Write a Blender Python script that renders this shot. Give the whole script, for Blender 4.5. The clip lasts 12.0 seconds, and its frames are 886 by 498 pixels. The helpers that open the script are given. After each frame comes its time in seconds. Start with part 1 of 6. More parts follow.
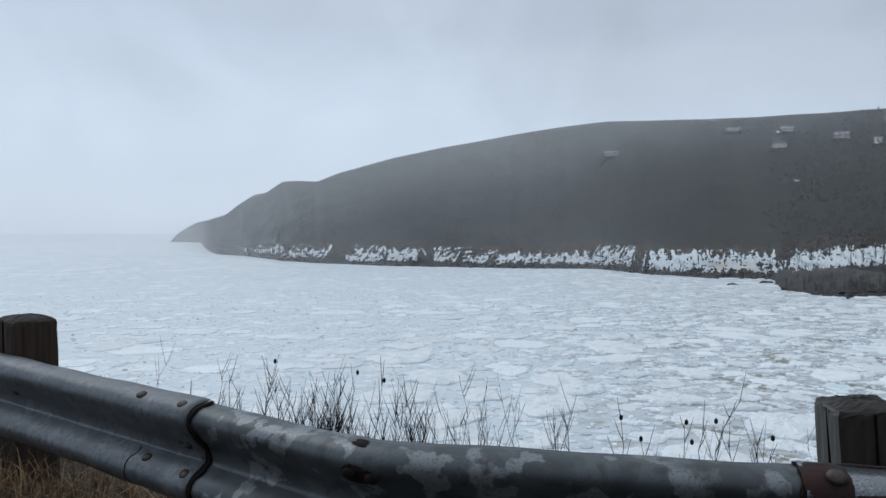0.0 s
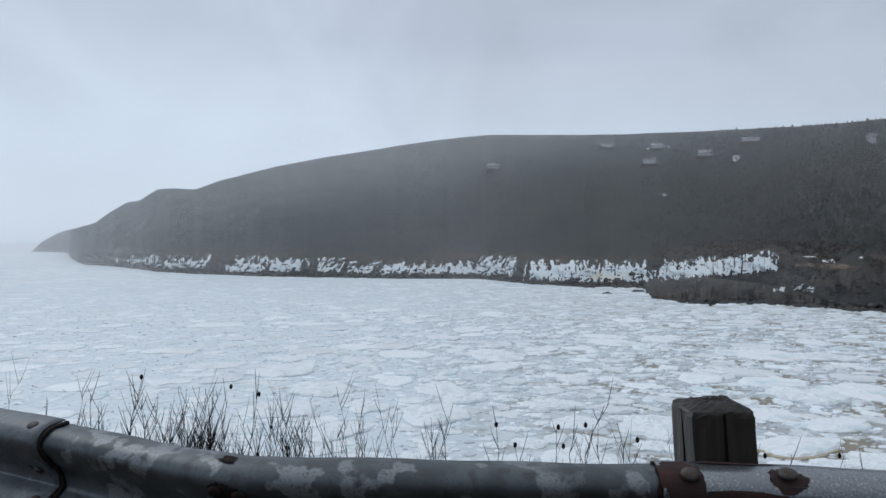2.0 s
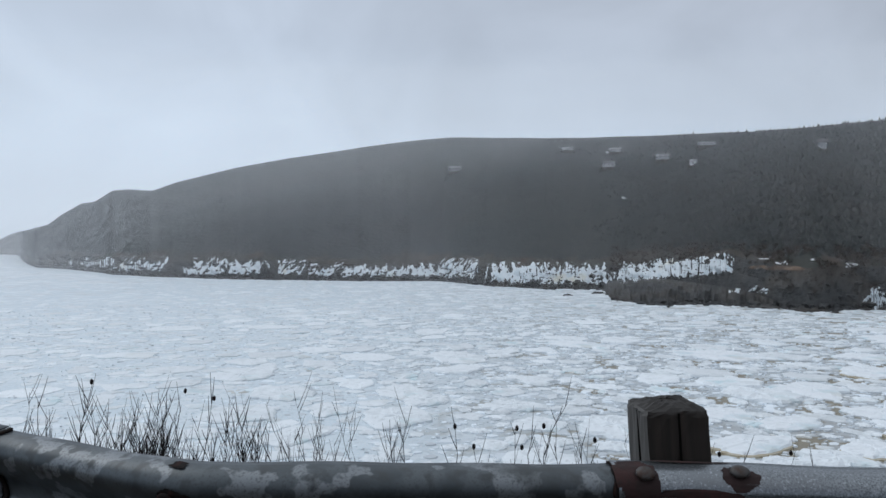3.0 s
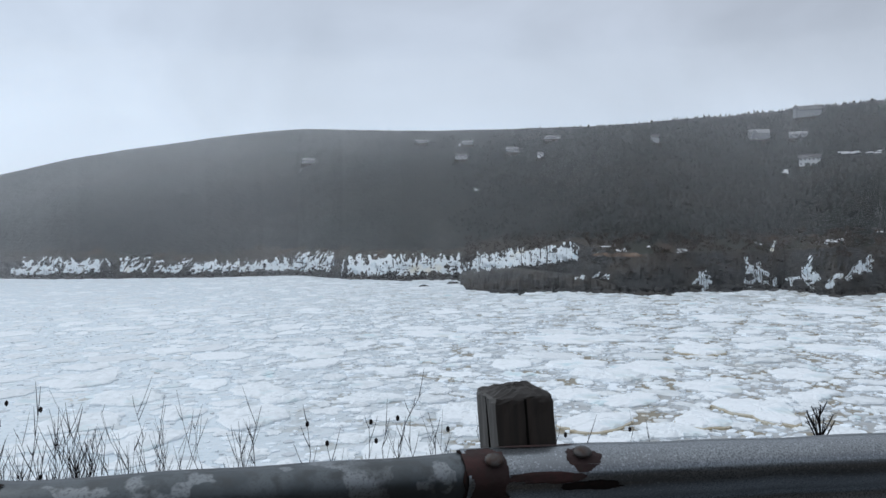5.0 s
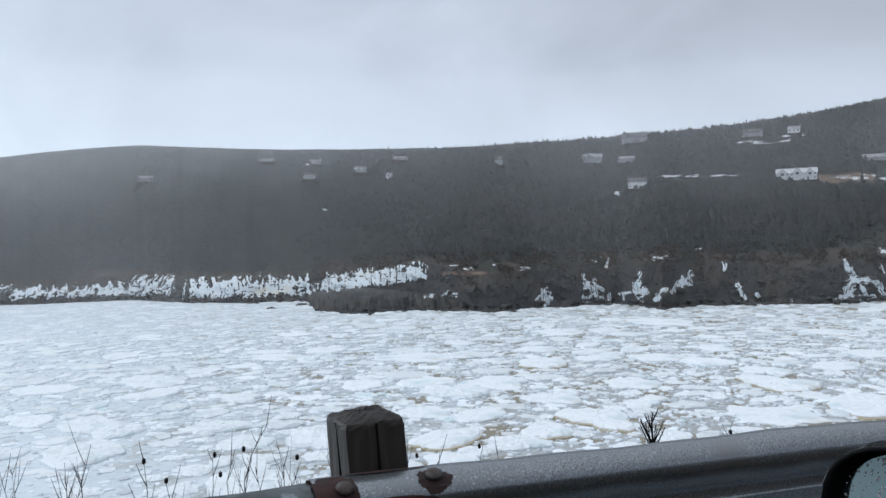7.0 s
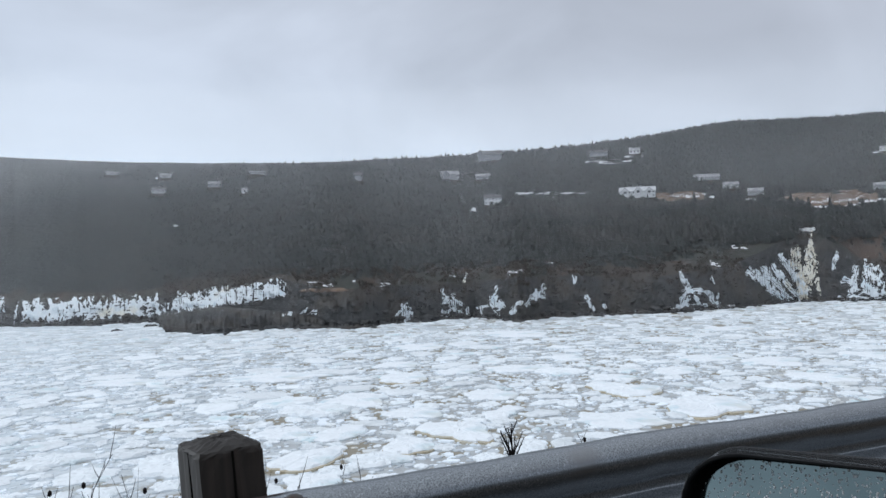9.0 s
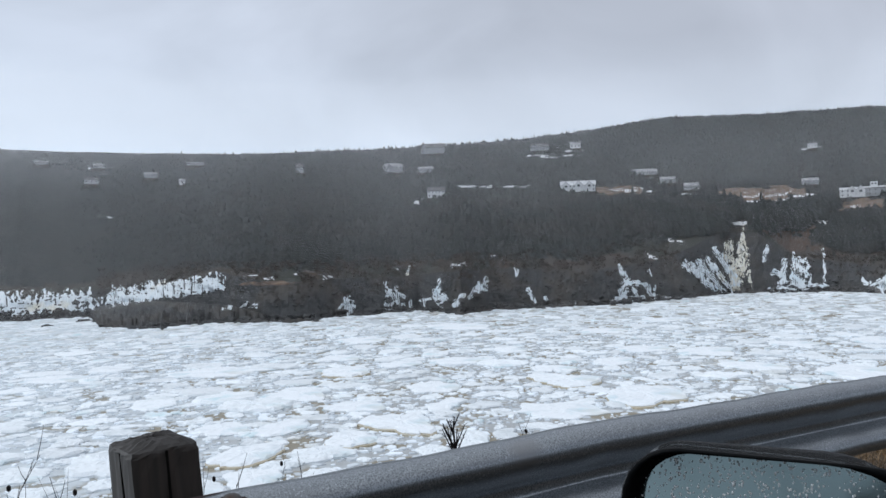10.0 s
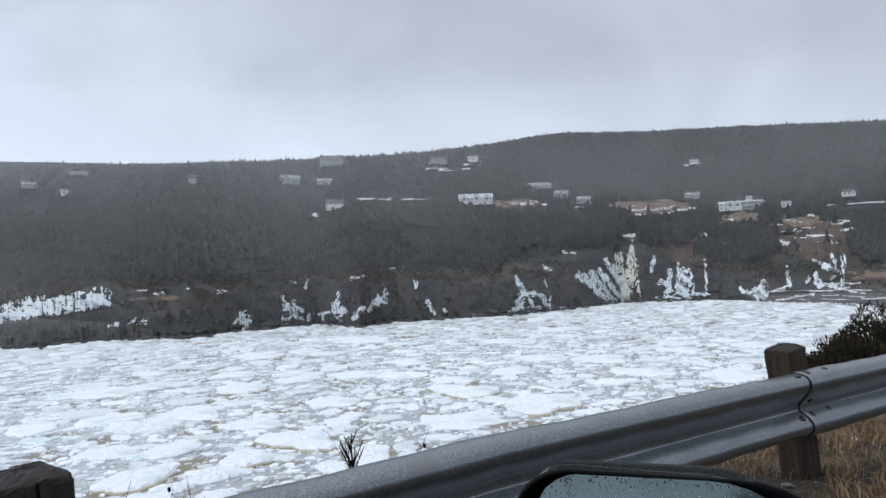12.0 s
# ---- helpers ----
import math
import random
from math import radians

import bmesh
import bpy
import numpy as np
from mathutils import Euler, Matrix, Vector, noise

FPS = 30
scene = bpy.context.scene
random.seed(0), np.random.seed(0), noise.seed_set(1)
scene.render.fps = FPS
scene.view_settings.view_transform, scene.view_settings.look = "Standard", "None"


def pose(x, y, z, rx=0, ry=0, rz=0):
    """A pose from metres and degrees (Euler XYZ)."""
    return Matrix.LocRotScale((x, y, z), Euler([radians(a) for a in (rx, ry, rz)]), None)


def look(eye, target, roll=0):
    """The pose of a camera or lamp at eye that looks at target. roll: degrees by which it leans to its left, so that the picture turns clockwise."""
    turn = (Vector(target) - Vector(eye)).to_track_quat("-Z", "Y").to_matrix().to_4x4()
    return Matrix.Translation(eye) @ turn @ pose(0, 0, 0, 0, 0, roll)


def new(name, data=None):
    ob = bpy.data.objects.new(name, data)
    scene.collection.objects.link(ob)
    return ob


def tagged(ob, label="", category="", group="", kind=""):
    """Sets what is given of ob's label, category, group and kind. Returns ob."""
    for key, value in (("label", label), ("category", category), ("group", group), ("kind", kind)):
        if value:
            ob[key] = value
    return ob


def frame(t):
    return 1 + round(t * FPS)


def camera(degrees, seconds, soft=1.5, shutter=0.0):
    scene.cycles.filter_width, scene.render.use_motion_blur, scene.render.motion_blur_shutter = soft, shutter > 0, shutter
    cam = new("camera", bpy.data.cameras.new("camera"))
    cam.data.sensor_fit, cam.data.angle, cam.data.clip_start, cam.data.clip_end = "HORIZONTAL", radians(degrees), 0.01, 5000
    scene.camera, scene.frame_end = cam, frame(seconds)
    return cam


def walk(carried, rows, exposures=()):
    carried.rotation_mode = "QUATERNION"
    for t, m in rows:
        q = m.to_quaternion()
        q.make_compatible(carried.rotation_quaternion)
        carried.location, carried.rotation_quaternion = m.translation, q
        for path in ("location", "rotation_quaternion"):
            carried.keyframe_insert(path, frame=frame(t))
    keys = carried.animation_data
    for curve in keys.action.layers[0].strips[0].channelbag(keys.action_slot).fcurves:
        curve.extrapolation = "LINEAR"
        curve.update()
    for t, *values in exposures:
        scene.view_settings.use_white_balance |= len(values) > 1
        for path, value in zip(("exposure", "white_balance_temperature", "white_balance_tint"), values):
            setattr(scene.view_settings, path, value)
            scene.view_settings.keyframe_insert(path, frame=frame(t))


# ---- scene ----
cam = camera(60.46, 12.0)
EYE = 26.0  # height of the eye above the sea
PATH = [
    (0.0, pose(-0.0000, -0.0000, EYE -0.0000, 88.500, 0.000, 0.000)),
    (0.5, pose(0.0119, -0.0011, EYE +0.0007, 88.614, 0.301, -2.486)),
    (1.0, pose(0.0211, 0.0017, EYE -0.0017, 88.837, 0.350, -5.097)),
    (1.5, pose(0.0272, 0.0029, EYE -0.0016, 89.003, 0.044, -7.199)),
    (2.0, pose(0.0307, 0.0018, EYE -0.0011, 89.299, -0.248, -8.652)),
    (2.5, pose(0.0365, 0.0061, EYE -0.0034, 89.458, -0.343, -9.881)),
    (4.5, pose(0.0737, 0.0318, EYE -0.0065, 89.029, 0.384, -19.274)),
    (5.0, pose(0.0776, 0.0384, EYE -0.0058, 88.878, 0.613, -22.354)),
    (5.5, pose(0.0835, 0.0472, EYE -0.0061, 89.132, 0.771, -25.079)),
    (6.0, pose(0.0851, 0.0532, EYE -0.0052, 89.905, 0.937, -28.168)),
    (6.5, pose(0.0860, 0.0512, EYE -0.0034, 90.100, 0.938, -30.933)),
    (7.0, pose(0.0871, 0.0538, EYE +0.0008, 90.207, 1.144, -33.661)),
    (7.5, pose(0.0864, 0.0589, EYE +0.0026, 90.611, 1.097, -37.687)),
    (9.5, pose(0.1079, 0.0841, EYE +0.0028, 90.841, 1.841, -45.993)),
    (10.0, pose(0.1153, 0.0888, EYE +0.0041, 90.477, 1.738, -48.479)),
    (10.5, pose(0.1219, 0.0902, EYE +0.0058, 90.786, 1.693, -50.891)),
    (11.0, pose(0.1270, 0.0908, EYE +0.0079, 91.133, 1.745, -52.737)),
    (11.5, pose(0.1350, 0.0941, EYE +0.0083, 91.235, 1.889, -54.370)),
    (12.0, pose(0.1366, 0.0926, EYE +0.0115, 91.159, 2.106, -56.053)),
]
walk(cam, PATH, [(0.0, -0.24, 6420, 9), (2.5, -0.24, 6480, 10), (5.5, 0.0, 6500, 10), (9.5, 0.12, 6530, 10.7), (12.0, 0.20, 6570, 11.6)])

# ---- world and light ----
world = bpy.data.worlds.new("overcast_sky")
scene.world = world
world.use_nodes = True
wn, wl = world.node_tree.nodes, world.node_tree.links
wn.clear()
SUN_ELEVATION, SUN_TURN = 46.0, -48.0


def build_sky():
    """Thick low cloud over a clear-sky model: bright along the sea, greyer overhead."""
    out = wn.new("ShaderNodeOutputWorld")
    back = wn.new("ShaderNodeBackground")
    back.inputs["Strength"].default_value = 1.0
    sky = wn.new("ShaderNodeTexSky")
    sky.sky_type, sky.sun_disc = "NISHITA", False
    sky.sun_elevation, sky.sun_rotation = radians(SUN_ELEVATION), radians(SUN_TURN)
    dim = wn.new("ShaderNodeVectorMath")
    dim.operation = "SCALE"
    dim.inputs["Scale"].default_value = 0.08
    coord = wn.new("ShaderNodeTexCoord")
    split = wn.new("ShaderNodeSeparateXYZ")
    wl.new(coord.outputs["Generated"], split.inputs[0])
    height = wn.new("ShaderNodeValToRGB")
    e = height.color_ramp.elements
    e[0].position, e[0].color = 0.0, (0.80, 0.945, 1.10, 1)
    e[1].position, e[1].color = 1.0, (0.90, 0.98, 1.06, 1)
    for p, c in ((0.10, (0.70, 0.83, 0.98, 1)), (0.17, (0.615, 0.715, 0.835, 1)), (0.26, (0.55, 0.625, 0.73, 1)), (0.36, (0.53, 0.595, 0.69, 1)), (0.6, (0.75, 0.825, 0.91, 1))):
        n = e.new(p)
        n.color = c
    wl.new(split.outputs["Z"], height.inputs[0])
    stretch = wn.new("ShaderNodeMapping")
    stretch.inputs["Scale"].default_value = (2.4, 2.4, 3.6)
    stretch.inputs["Rotation"].default_value = (0.45, 0.5, 0.2)
    wl.new(coord.outputs["Generated"], stretch.inputs[0])
    cloud = wn.new("ShaderNodeTexNoise")
    cloud.inputs["Scale"].default_value, cloud.inputs["Detail"].default_value = 1.25, 5.0
    cloud.inputs["Distortion"].default_value = 0.6
    wl.new(stretch.outputs[0], cloud.inputs["Vector"])
    gain = wn.new("ShaderNodeMapRange")
    gain.inputs["From Min"].default_value, gain.inputs["From Max"].default_value = 0.3, 0.7
    gain.inputs["To Min"].default_value, gain.inputs["To Max"].default_value = 0.84, 1.10
    wl.new(cloud.outputs["Fac"], gain.inputs["Value"])
    seaward_glow = wn.new("ShaderNodeVectorMath")
    seaward_glow.operation = "DOT_PRODUCT"
    seaward_glow.inputs[1].default_value = (-0.72, 0.62, 0.25)
    wl.new(coord.outputs["Generated"], seaward_glow.inputs[0])
    glow = wn.new("ShaderNodeMapRange")
    glow.inputs["From Min"].default_value, glow.inputs["From Max"].default_value = -0.6, 1.0
    glow.inputs["To Min"].default_value, glow.inputs["To Max"].default_value = 0.85, 1.31
    wl.new(seaward_glow.outputs["Value"], glow.inputs["Value"])
    both = wn.new("ShaderNodeMath")
    both.operation = "MULTIPLY"
    wl.new(gain.outputs[0], both.inputs[0])
    wl.new(glow.outputs[0], both.inputs[1])
    lit = wn.new("ShaderNodeVectorMath")
    lit.operation = "SCALE"
    tint = wn.new("ShaderNodeValToRGB")
    tint.color_ramp.elements[0].position, tint.color_ramp.elements[0].color = 0.1, (1.0, 0.963, 0.963, 1)
    tint.color_ramp.elements[1].position, tint.color_ramp.elements[1].color = 0.9, (0.965, 0.98, 1.0, 1)
    span = wn.new("ShaderNodeMapRange")
    span.inputs["From Min"].default_value, span.inputs["From Max"].default_value = -0.8, 1.0
    wl.new(seaward_glow.outputs["Value"], span.inputs["Value"])
    wl.new(span.outputs[0], tint.inputs[0])
    warm = wn.new("ShaderNodeVectorMath")
    warm.operation = "MULTIPLY"
    wl.new(height.outputs["Color"], warm.inputs[0])
    wl.new(tint.outputs["Color"], warm.inputs[1])
    wl.new(warm.outputs[0], lit.inputs[0])
    wl.new(both.outputs[0], lit.inputs["Scale"])
    mix = wn.new("ShaderNodeMix")
    mix.data_type = "RGBA"
    mix.inputs["Factor"].default_value = 0.93
    wl.new(sky.outputs[0], dim.inputs[0])
    wl.new(dim.outputs[0], mix.inputs["A"])
    wl.new(lit.outputs[0], mix.inputs["B"])
    wl.new(mix.outputs["Result"], back.inputs["Color"])
    wl.new(back.outputs[0], out.inputs[0])


build_sky()
sun = new("sun", bpy.data.lights.new("sun", "SUN"))
sun.data.energy, sun.data.angle, sun.data.color = 0.6, radians(40), (1.0, 0.99, 0.97)
sun.matrix_world = look((-70, 63, 122), (0, 0, 26))


# ---- materials ----
def material(name, colour, rough=0.7, metal=0.0, spots=(), bump=(), coord="Object", spec=0.5):
    """Principled surface. spots: (scale, low, high, colour, detail) noise layers; bump: (scale, strength, distance)."""
    m = bpy.data.materials.new(name)
    m.use_nodes = True
    n, l = m.node_tree.nodes, m.node_tree.links
    p = n["Principled BSDF"]
    p.inputs["Roughness"].default_value, p.inputs["Metallic"].default_value = rough, metal
    p.inputs["Specular IOR Level"].default_value = spec
    tc = n.new("ShaderNodeTexCoord")
    base = n.new("ShaderNodeRGB")
    base.outputs[0].default_value = (*colour, 1)
    last = base.outputs[0]
    for scale, low, high, c, detail in spots:
        t = n.new("ShaderNodeTexNoise")
        t.inputs["Scale"].default_value, t.inputs["Detail"].default_value = scale, detail
        l.new(tc.outputs[coord], t.inputs["Vector"])
        r = n.new("ShaderNodeMapRange")
        r.inputs["From Min"].default_value, r.inputs["From Max"].default_value = low, high
        l.new(t.outputs["Fac"], r.inputs["Value"])
        x = n.new("ShaderNodeMix")
        x.data_type = "RGBA"
        x.inputs["B"].default_value = (*c, 1)
        l.new(r.outputs[0], x.inputs["Factor"])
        l.new(last, x.inputs["A"])
        last = x.outputs["Result"]
    l.new(last, p.inputs["Base Color"])
    for scale, strength, distance in bump:
        t = n.new("ShaderNodeTexNoise")
        t.inputs["Scale"].default_value, t.inputs["Detail"].default_value = scale, 6.0
        l.new(tc.outputs[coord], t.inputs["Vector"])
        b = n.new("ShaderNodeBump")
        b.inputs["Strength"].default_value, b.inputs["Distance"].default_value = strength, distance
        l.new(t.outputs["Fac"], b.inputs["Height"])
        if p.inputs["Normal"].is_linked:
            l.new(p.inputs["Normal"].links[0].from_socket, b.inputs["Normal"])
        l.new(b.outputs[0], p.inputs["Normal"])
    return m


def vary(m, amount=0.35, island=True):
    """Lets each piece differ a little in brightness."""
    n, l = m.node_tree.nodes, m.node_tree.links
    p = n["Principled BSDF"]
    source = p.inputs["Base Color"].links[0].from_socket
    if island:
        g = n.new("ShaderNodeNewGeometry").outputs["Random Per Island"]
    else:
        g = n.new("ShaderNodeObjectInfo").outputs["Random"]
    r = n.new("ShaderNodeMapRange")
    r.inputs["To Min"].default_value, r.inputs["To Max"].default_value = 1 - amount, 1 + amount
    l.new(g, r.inputs["Value"])
    s = n.new("ShaderNodeVectorMath")
    s.operation = "SCALE"
    l.new(source, s.inputs[0])
    l.new(r.outputs[0], s.inputs["Scale"])
    l.new(s.outputs[0], p.inputs["Base Color"])
    return m


M_SLUSH = material("slush_water", (0.635, 0.73, 0.795), 0.45, 0, (
    (0.10, 0.42, 0.60, (0.70, 0.775, 0.825), 8.0), (0.9, 0.50, 0.66, (0.52, 0.61, 0.66), 6.0), (3.2, 0.54, 0.64, (0.76, 0.80, 0.82), 5.0)),
    ((1.2, 0.6, 0.2), (5.0, 0.6, 0.06)))
M_FLOE = vary(material("floe_ice", (0.785, 0.835, 0.87), 0.6, 0, (
    (0.10, 0.60, 0.70, (0.57, 0.715, 0.76), 4.0), (0.28, 0.52, 0.66, (0.68, 0.735, 0.765), 6.0), (1.4, 0.56, 0.70, (0.62, 0.66, 0.685), 6.0), (0.045, 0.60, 0.72, (0.66, 0.69, 0.69), 5.0)), ((0.5, 0.7, 0.5), (3.0, 0.5, 0.08))), 0.10)
M_PAN = vary(material("snowy_pan_ice", (0.80, 0.845, 0.88), 0.65, 0, (
    (0.13, 0.55, 0.66, (0.56, 0.69, 0.745), 4.0), (0.35, 0.54, 0.70, (0.69, 0.75, 0.79), 6.0), (1.6, 0.58, 0.72, (0.66, 0.70, 0.73), 5.0), (0.07, 0.60, 0.70, (0.66, 0.68, 0.66), 4.0)), ((0.5, 0.5, 0.4), (3.0, 0.4, 0.08))), 0.07)
M_BRASH = vary(material("brash_ice", (0.69, 0.75, 0.80), 0.6, 0, ((0.05, 0.60, 0.72, (0.55, 0.53, 0.47), 6.0),), ((2.0, 0.4, 0.1),)), 0.3)
M_SILT = material("silty_wet_ice", (0.42, 0.36, 0.25), 0.4, 0, ((0.5, 0.45, 0.65, (0.48, 0.46, 0.38), 5.0), (2.5, 0.5, 0.7, (0.24, 0.20, 0.13), 5.0)), ((2.0, 0.4, 0.05),))
M_ROCK = material("dark_wet_rock", (0.050, 0.052, 0.053), 0.8, 0, (
    (0.05, 0.45, 0.65, (0.070, 0.064, 0.057), 4.0), (0.3, 0.55, 0.75, (0.033, 0.034, 0.036), 5.0)), ((0.35, 0.8, 0.8), (2.0, 0.5, 0.2)), spec=0.2)
M_HILL = material("hillside_scrub", (0.058, 0.052, 0.046), 0.9, 0, (
    (0.02, 0.45, 0.60, (0.042, 0.045, 0.040), 4.0), (0.06, 0.57, 0.70, (0.085, 0.063, 0.051), 4.0), (0.5, 0.70, 0.74, (0.11, 0.092, 0.075), 5.0)),
    ((0.3, 0.8, 0.8), (1.5, 0.6, 0.3)), spec=0.15)
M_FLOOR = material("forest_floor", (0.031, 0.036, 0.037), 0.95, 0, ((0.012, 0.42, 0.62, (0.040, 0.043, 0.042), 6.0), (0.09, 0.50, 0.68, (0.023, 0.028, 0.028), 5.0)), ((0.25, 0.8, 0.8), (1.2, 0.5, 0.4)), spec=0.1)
M_SPRUCE = vary(material("dark_spruce", (0.046, 0.052, 0.051), 0.85, 0, ((0.03, 0.45, 0.65, (0.058, 0.060, 0.058), 3.0), (0.011, 0.50, 0.66, (0.041, 0.047, 0.047), 4.0)), spec=0.12), 0.10)
M_SCRUB = vary(material("leafless_brown_scrub", (0.066, 0.053, 0.046), 0.95, 0, ((0.08, 0.45, 0.65, (0.046, 0.043, 0.039), 3.0),), spec=0.1), 0.35)
M_BARK = material("bark", (0.06, 0.05, 0.04), 0.9, 0, ((8.0, 0.5, 0.7, (0.10, 0.09, 0.08), 4.0),))
M_ICEFALL = material("frozen_waterfall_ice", (0.68, 0.735, 0.77), 0.45, 0, (
    (0.15, 0.55, 0.72, (0.56, 0.66, 0.72), 3.0), (0.05, 0.60, 0.75, (0.70, 0.64, 0.48), 3.0)), ((1.5, 0.5, 0.15),))
M_ICEFALL_CREAM = material("stained_frozen_waterfall_ice", (0.68, 0.66, 0.58), 0.45, 0, ((0.12, 0.45, 0.65, (0.50, 0.44, 0.33), 4.0), (0.3, 0.55, 0.7, (0.72, 0.76, 0.78), 4.0)), ((1.5, 0.5, 0.15),))
M_SNOW = material("old_snow", (0.66, 0.68, 0.70), 0.8, 0, ((0.3, 0.52, 0.70, (0.42, 0.40, 0.37), 5.0),), ((1.0, 0.4, 0.1),))
M_FIELD = material("dead_grass_field", (0.17, 0.118, 0.085), 0.95, 0, ((0.2, 0.45, 0.6, (0.085, 0.062, 0.048), 4.0), (0.6, 0.66, 0.72, (0.6, 0.6, 0.6), 4.0)), ((1.0, 0.5, 0.2),))


def silty_head():
    """The slush grows darker and siltier towards the head of the bay."""
    n, l = M_SLUSH.node_tree.nodes, M_SLUSH.node_tree.links
    p = n["Principled BSDF"]
    source = p.inputs["Base Color"].links[0].from_socket
    tc = n.new("ShaderNodeTexCoord")
    s = n.new("ShaderNodeSeparateXYZ")
    l.new(tc.outputs["Object"], s.inputs[0])
    t = n.new("ShaderNodeTexNoise")
    t.inputs["Scale"].default_value, t.inputs["Detail"].default_value = 0.25, 6.0
    l.new(tc.outputs["Object"], t.inputs["Vector"])
    reach = n.new("ShaderNodeVectorMath")
    reach.operation = "LENGTH"
    l.new(tc.outputs["Object"], reach.inputs[0])
    toward = n.new("ShaderNodeMath")
    toward.operation = "DIVIDE"
    l.new(s.outputs["X"], toward.inputs[0])
    l.new(reach.outputs["Value"], toward.inputs[1])
    r = n.new("ShaderNodeMapRange")
    r.inputs["From Min"].default_value, r.inputs["From Max"].default_value = 0.08, 0.74
    r.inputs["To Max"].default_value = 2.1
    l.new(toward.outputs[0], r.inputs["Value"])
    clear = n.new("ShaderNodeMapRange")
    clear.inputs["From Min"].default_value, clear.inputs["From Max"].default_value = 130.0, 300.0
    clear.inputs["To Min"].default_value, clear.inputs["To Max"].default_value = 1.0, 0.45
    l.new(reach.outputs["Value"], clear.inputs["Value"])
    near = n.new("ShaderNodeMath")
    near.operation = "MULTIPLY"
    l.new(r.outputs[0], near.inputs[0])
    l.new(clear.outputs[0], near.inputs[1])
    k = n.new("ShaderNodeMath")
    k.operation, k.use_clamp = "MULTIPLY", True
    l.new(near.outputs[0], k.inputs[0])
    l.new(t.outputs["Fac"], k.inputs[1])
    x = n.new("ShaderNodeMix")
    x.data_type = "RGBA"
    x.inputs["B"].default_value = (0.365, 0.38, 0.385, 1)
    l.new(k.outputs[0], x.inputs["Factor"])
    l.new(source, x.inputs["A"])
    t2 = n.new("ShaderNodeTexNoise")
    t2.inputs["Scale"].default_value, t2.inputs["Detail"].default_value = 0.11, 5.0
    l.new(tc.outputs["Object"], t2.inputs["Vector"])
    r2 = n.new("ShaderNodeMapRange")
    r2.inputs["From Min"].default_value, r2.inputs["From Max"].default_value = 0.53, 0.60
    l.new(t2.outputs["Fac"], r2.inputs["Value"])
    k2 = n.new("ShaderNodeMath")
    k2.operation, k2.use_clamp = "MULTIPLY", True
    l.new(near.outputs[0], k2.inputs[0])
    l.new(r2.outputs[0], k2.inputs[1])
    y = n.new("ShaderNodeMix")
    y.data_type = "RGBA"
    y.inputs["B"].default_value = (0.24, 0.215, 0.16, 1)
    l.new(k2.outputs[0], y.inputs["Factor"])
    l.new(x.outputs["Result"], y.inputs["A"])
    l.new(y.outputs["Result"], p.inputs["Base Color"])


silty_head()
M_BRACKEN = material("dead_bracken", (0.100, 0.075, 0.062), 0.95, 0, ((0.12, 0.45, 0.6, (0.068, 0.053, 0.046), 5.0), (0.6, 0.58, 0.70, (0.11, 0.08, 0.062), 5.0)), ((1.0, 0.6, 0.3),), spec=0.1)
M_BEACH = material("beach_shingle", (0.07, 0.07, 0.072), 0.8, 0, ((0.15, 0.5, 0.7, (0.11, 0.10, 0.09), 4.0), (3.0, 0.5, 0.7, (0.045, 0.045, 0.048), 4.0)), ((3.0, 0.5, 0.1),))
# plain white for the strips that imitate haze before the far coast
M_MIST = material("white_haze_strips", (0.95, 0.975, 1.0), 1.0, 0, spec=0.0)
M_STEEL_OLD = material("mottled_galvanised_steel", (0.060, 0.072, 0.080), 0.44, 0.5, (
    (5.0, 0.46, 0.54, (0.092, 0.107, 0.117), 6.0), (9.0, 0.535, 0.56, (0.20, 0.22, 0.235), 3.0), (24.0, 0.52, 0.66, (0.055, 0.062, 0.066), 6.0), (150.0, 0.5, 0.8, (0.06, 0.066, 0.07), 3.0), (2.6, 0.60, 0.70, (0.048, 0.055, 0.058), 6.0)),
    ((30.0, 0.2, 0.003),))
M_STEEL_DULL = material("dull_galvanised_steel", (0.110, 0.126, 0.142), 0.44, 0.5, (
    (11.0, 0.50, 0.60, (0.150, 0.166, 0.182), 8.0), (45.0, 0.50, 0.62, (0.070, 0.080, 0.090), 6.0),
    (6.0, 0.45, 0.65, (0.078, 0.090, 0.103), 6.0), (28.0, 0.58, 0.75, (0.15, 0.168, 0.185), 5.0), (180.0, 0.5, 0.75, (0.12, 0.13, 0.142), 2.0), (3.0, 0.66, 0.72, (0.055, 0.052, 0.052), 6.0)), ((14.0, 0.35, 0.01), (70.0, 0.5, 0.003)))
M_STEEL = material("speckled_galvanised_steel", (0.255, 0.28, 0.30), 0.30, 0.82, (
    (230.0, 0.46, 0.60, (0.135, 0.150, 0.165), 2.0), (5.0, 0.50, 0.75, (0.18, 0.195, 0.21), 5.0), (150.0, 0.58, 0.70, (0.34, 0.37, 0.40), 2.0), (2.2, 0.62, 0.72, (0.20, 0.21, 0.22), 6.0)), ((120.0, 0.15, 0.002),))
M_RUST = material("flaking_rust", (0.021, 0.0085, 0.0083), 0.85, 0, ((14.0, 0.45, 0.65, (0.040, 0.013, 0.012), 5.0), (60.0, 0.5, 0.7, (0.022, 0.012, 0.010), 4.0)), ((60.0, 0.6, 0.004),))
M_GRIME_SHADE = material("dark_grime_and_shade", (0.012, 0.009, 0.0085), 0.85, 0, ((50.0, 0.55, 0.7, (0.030, 0.014, 0.012), 4.0),), ((90.0, 0.4, 0.002),), spec=0.15)
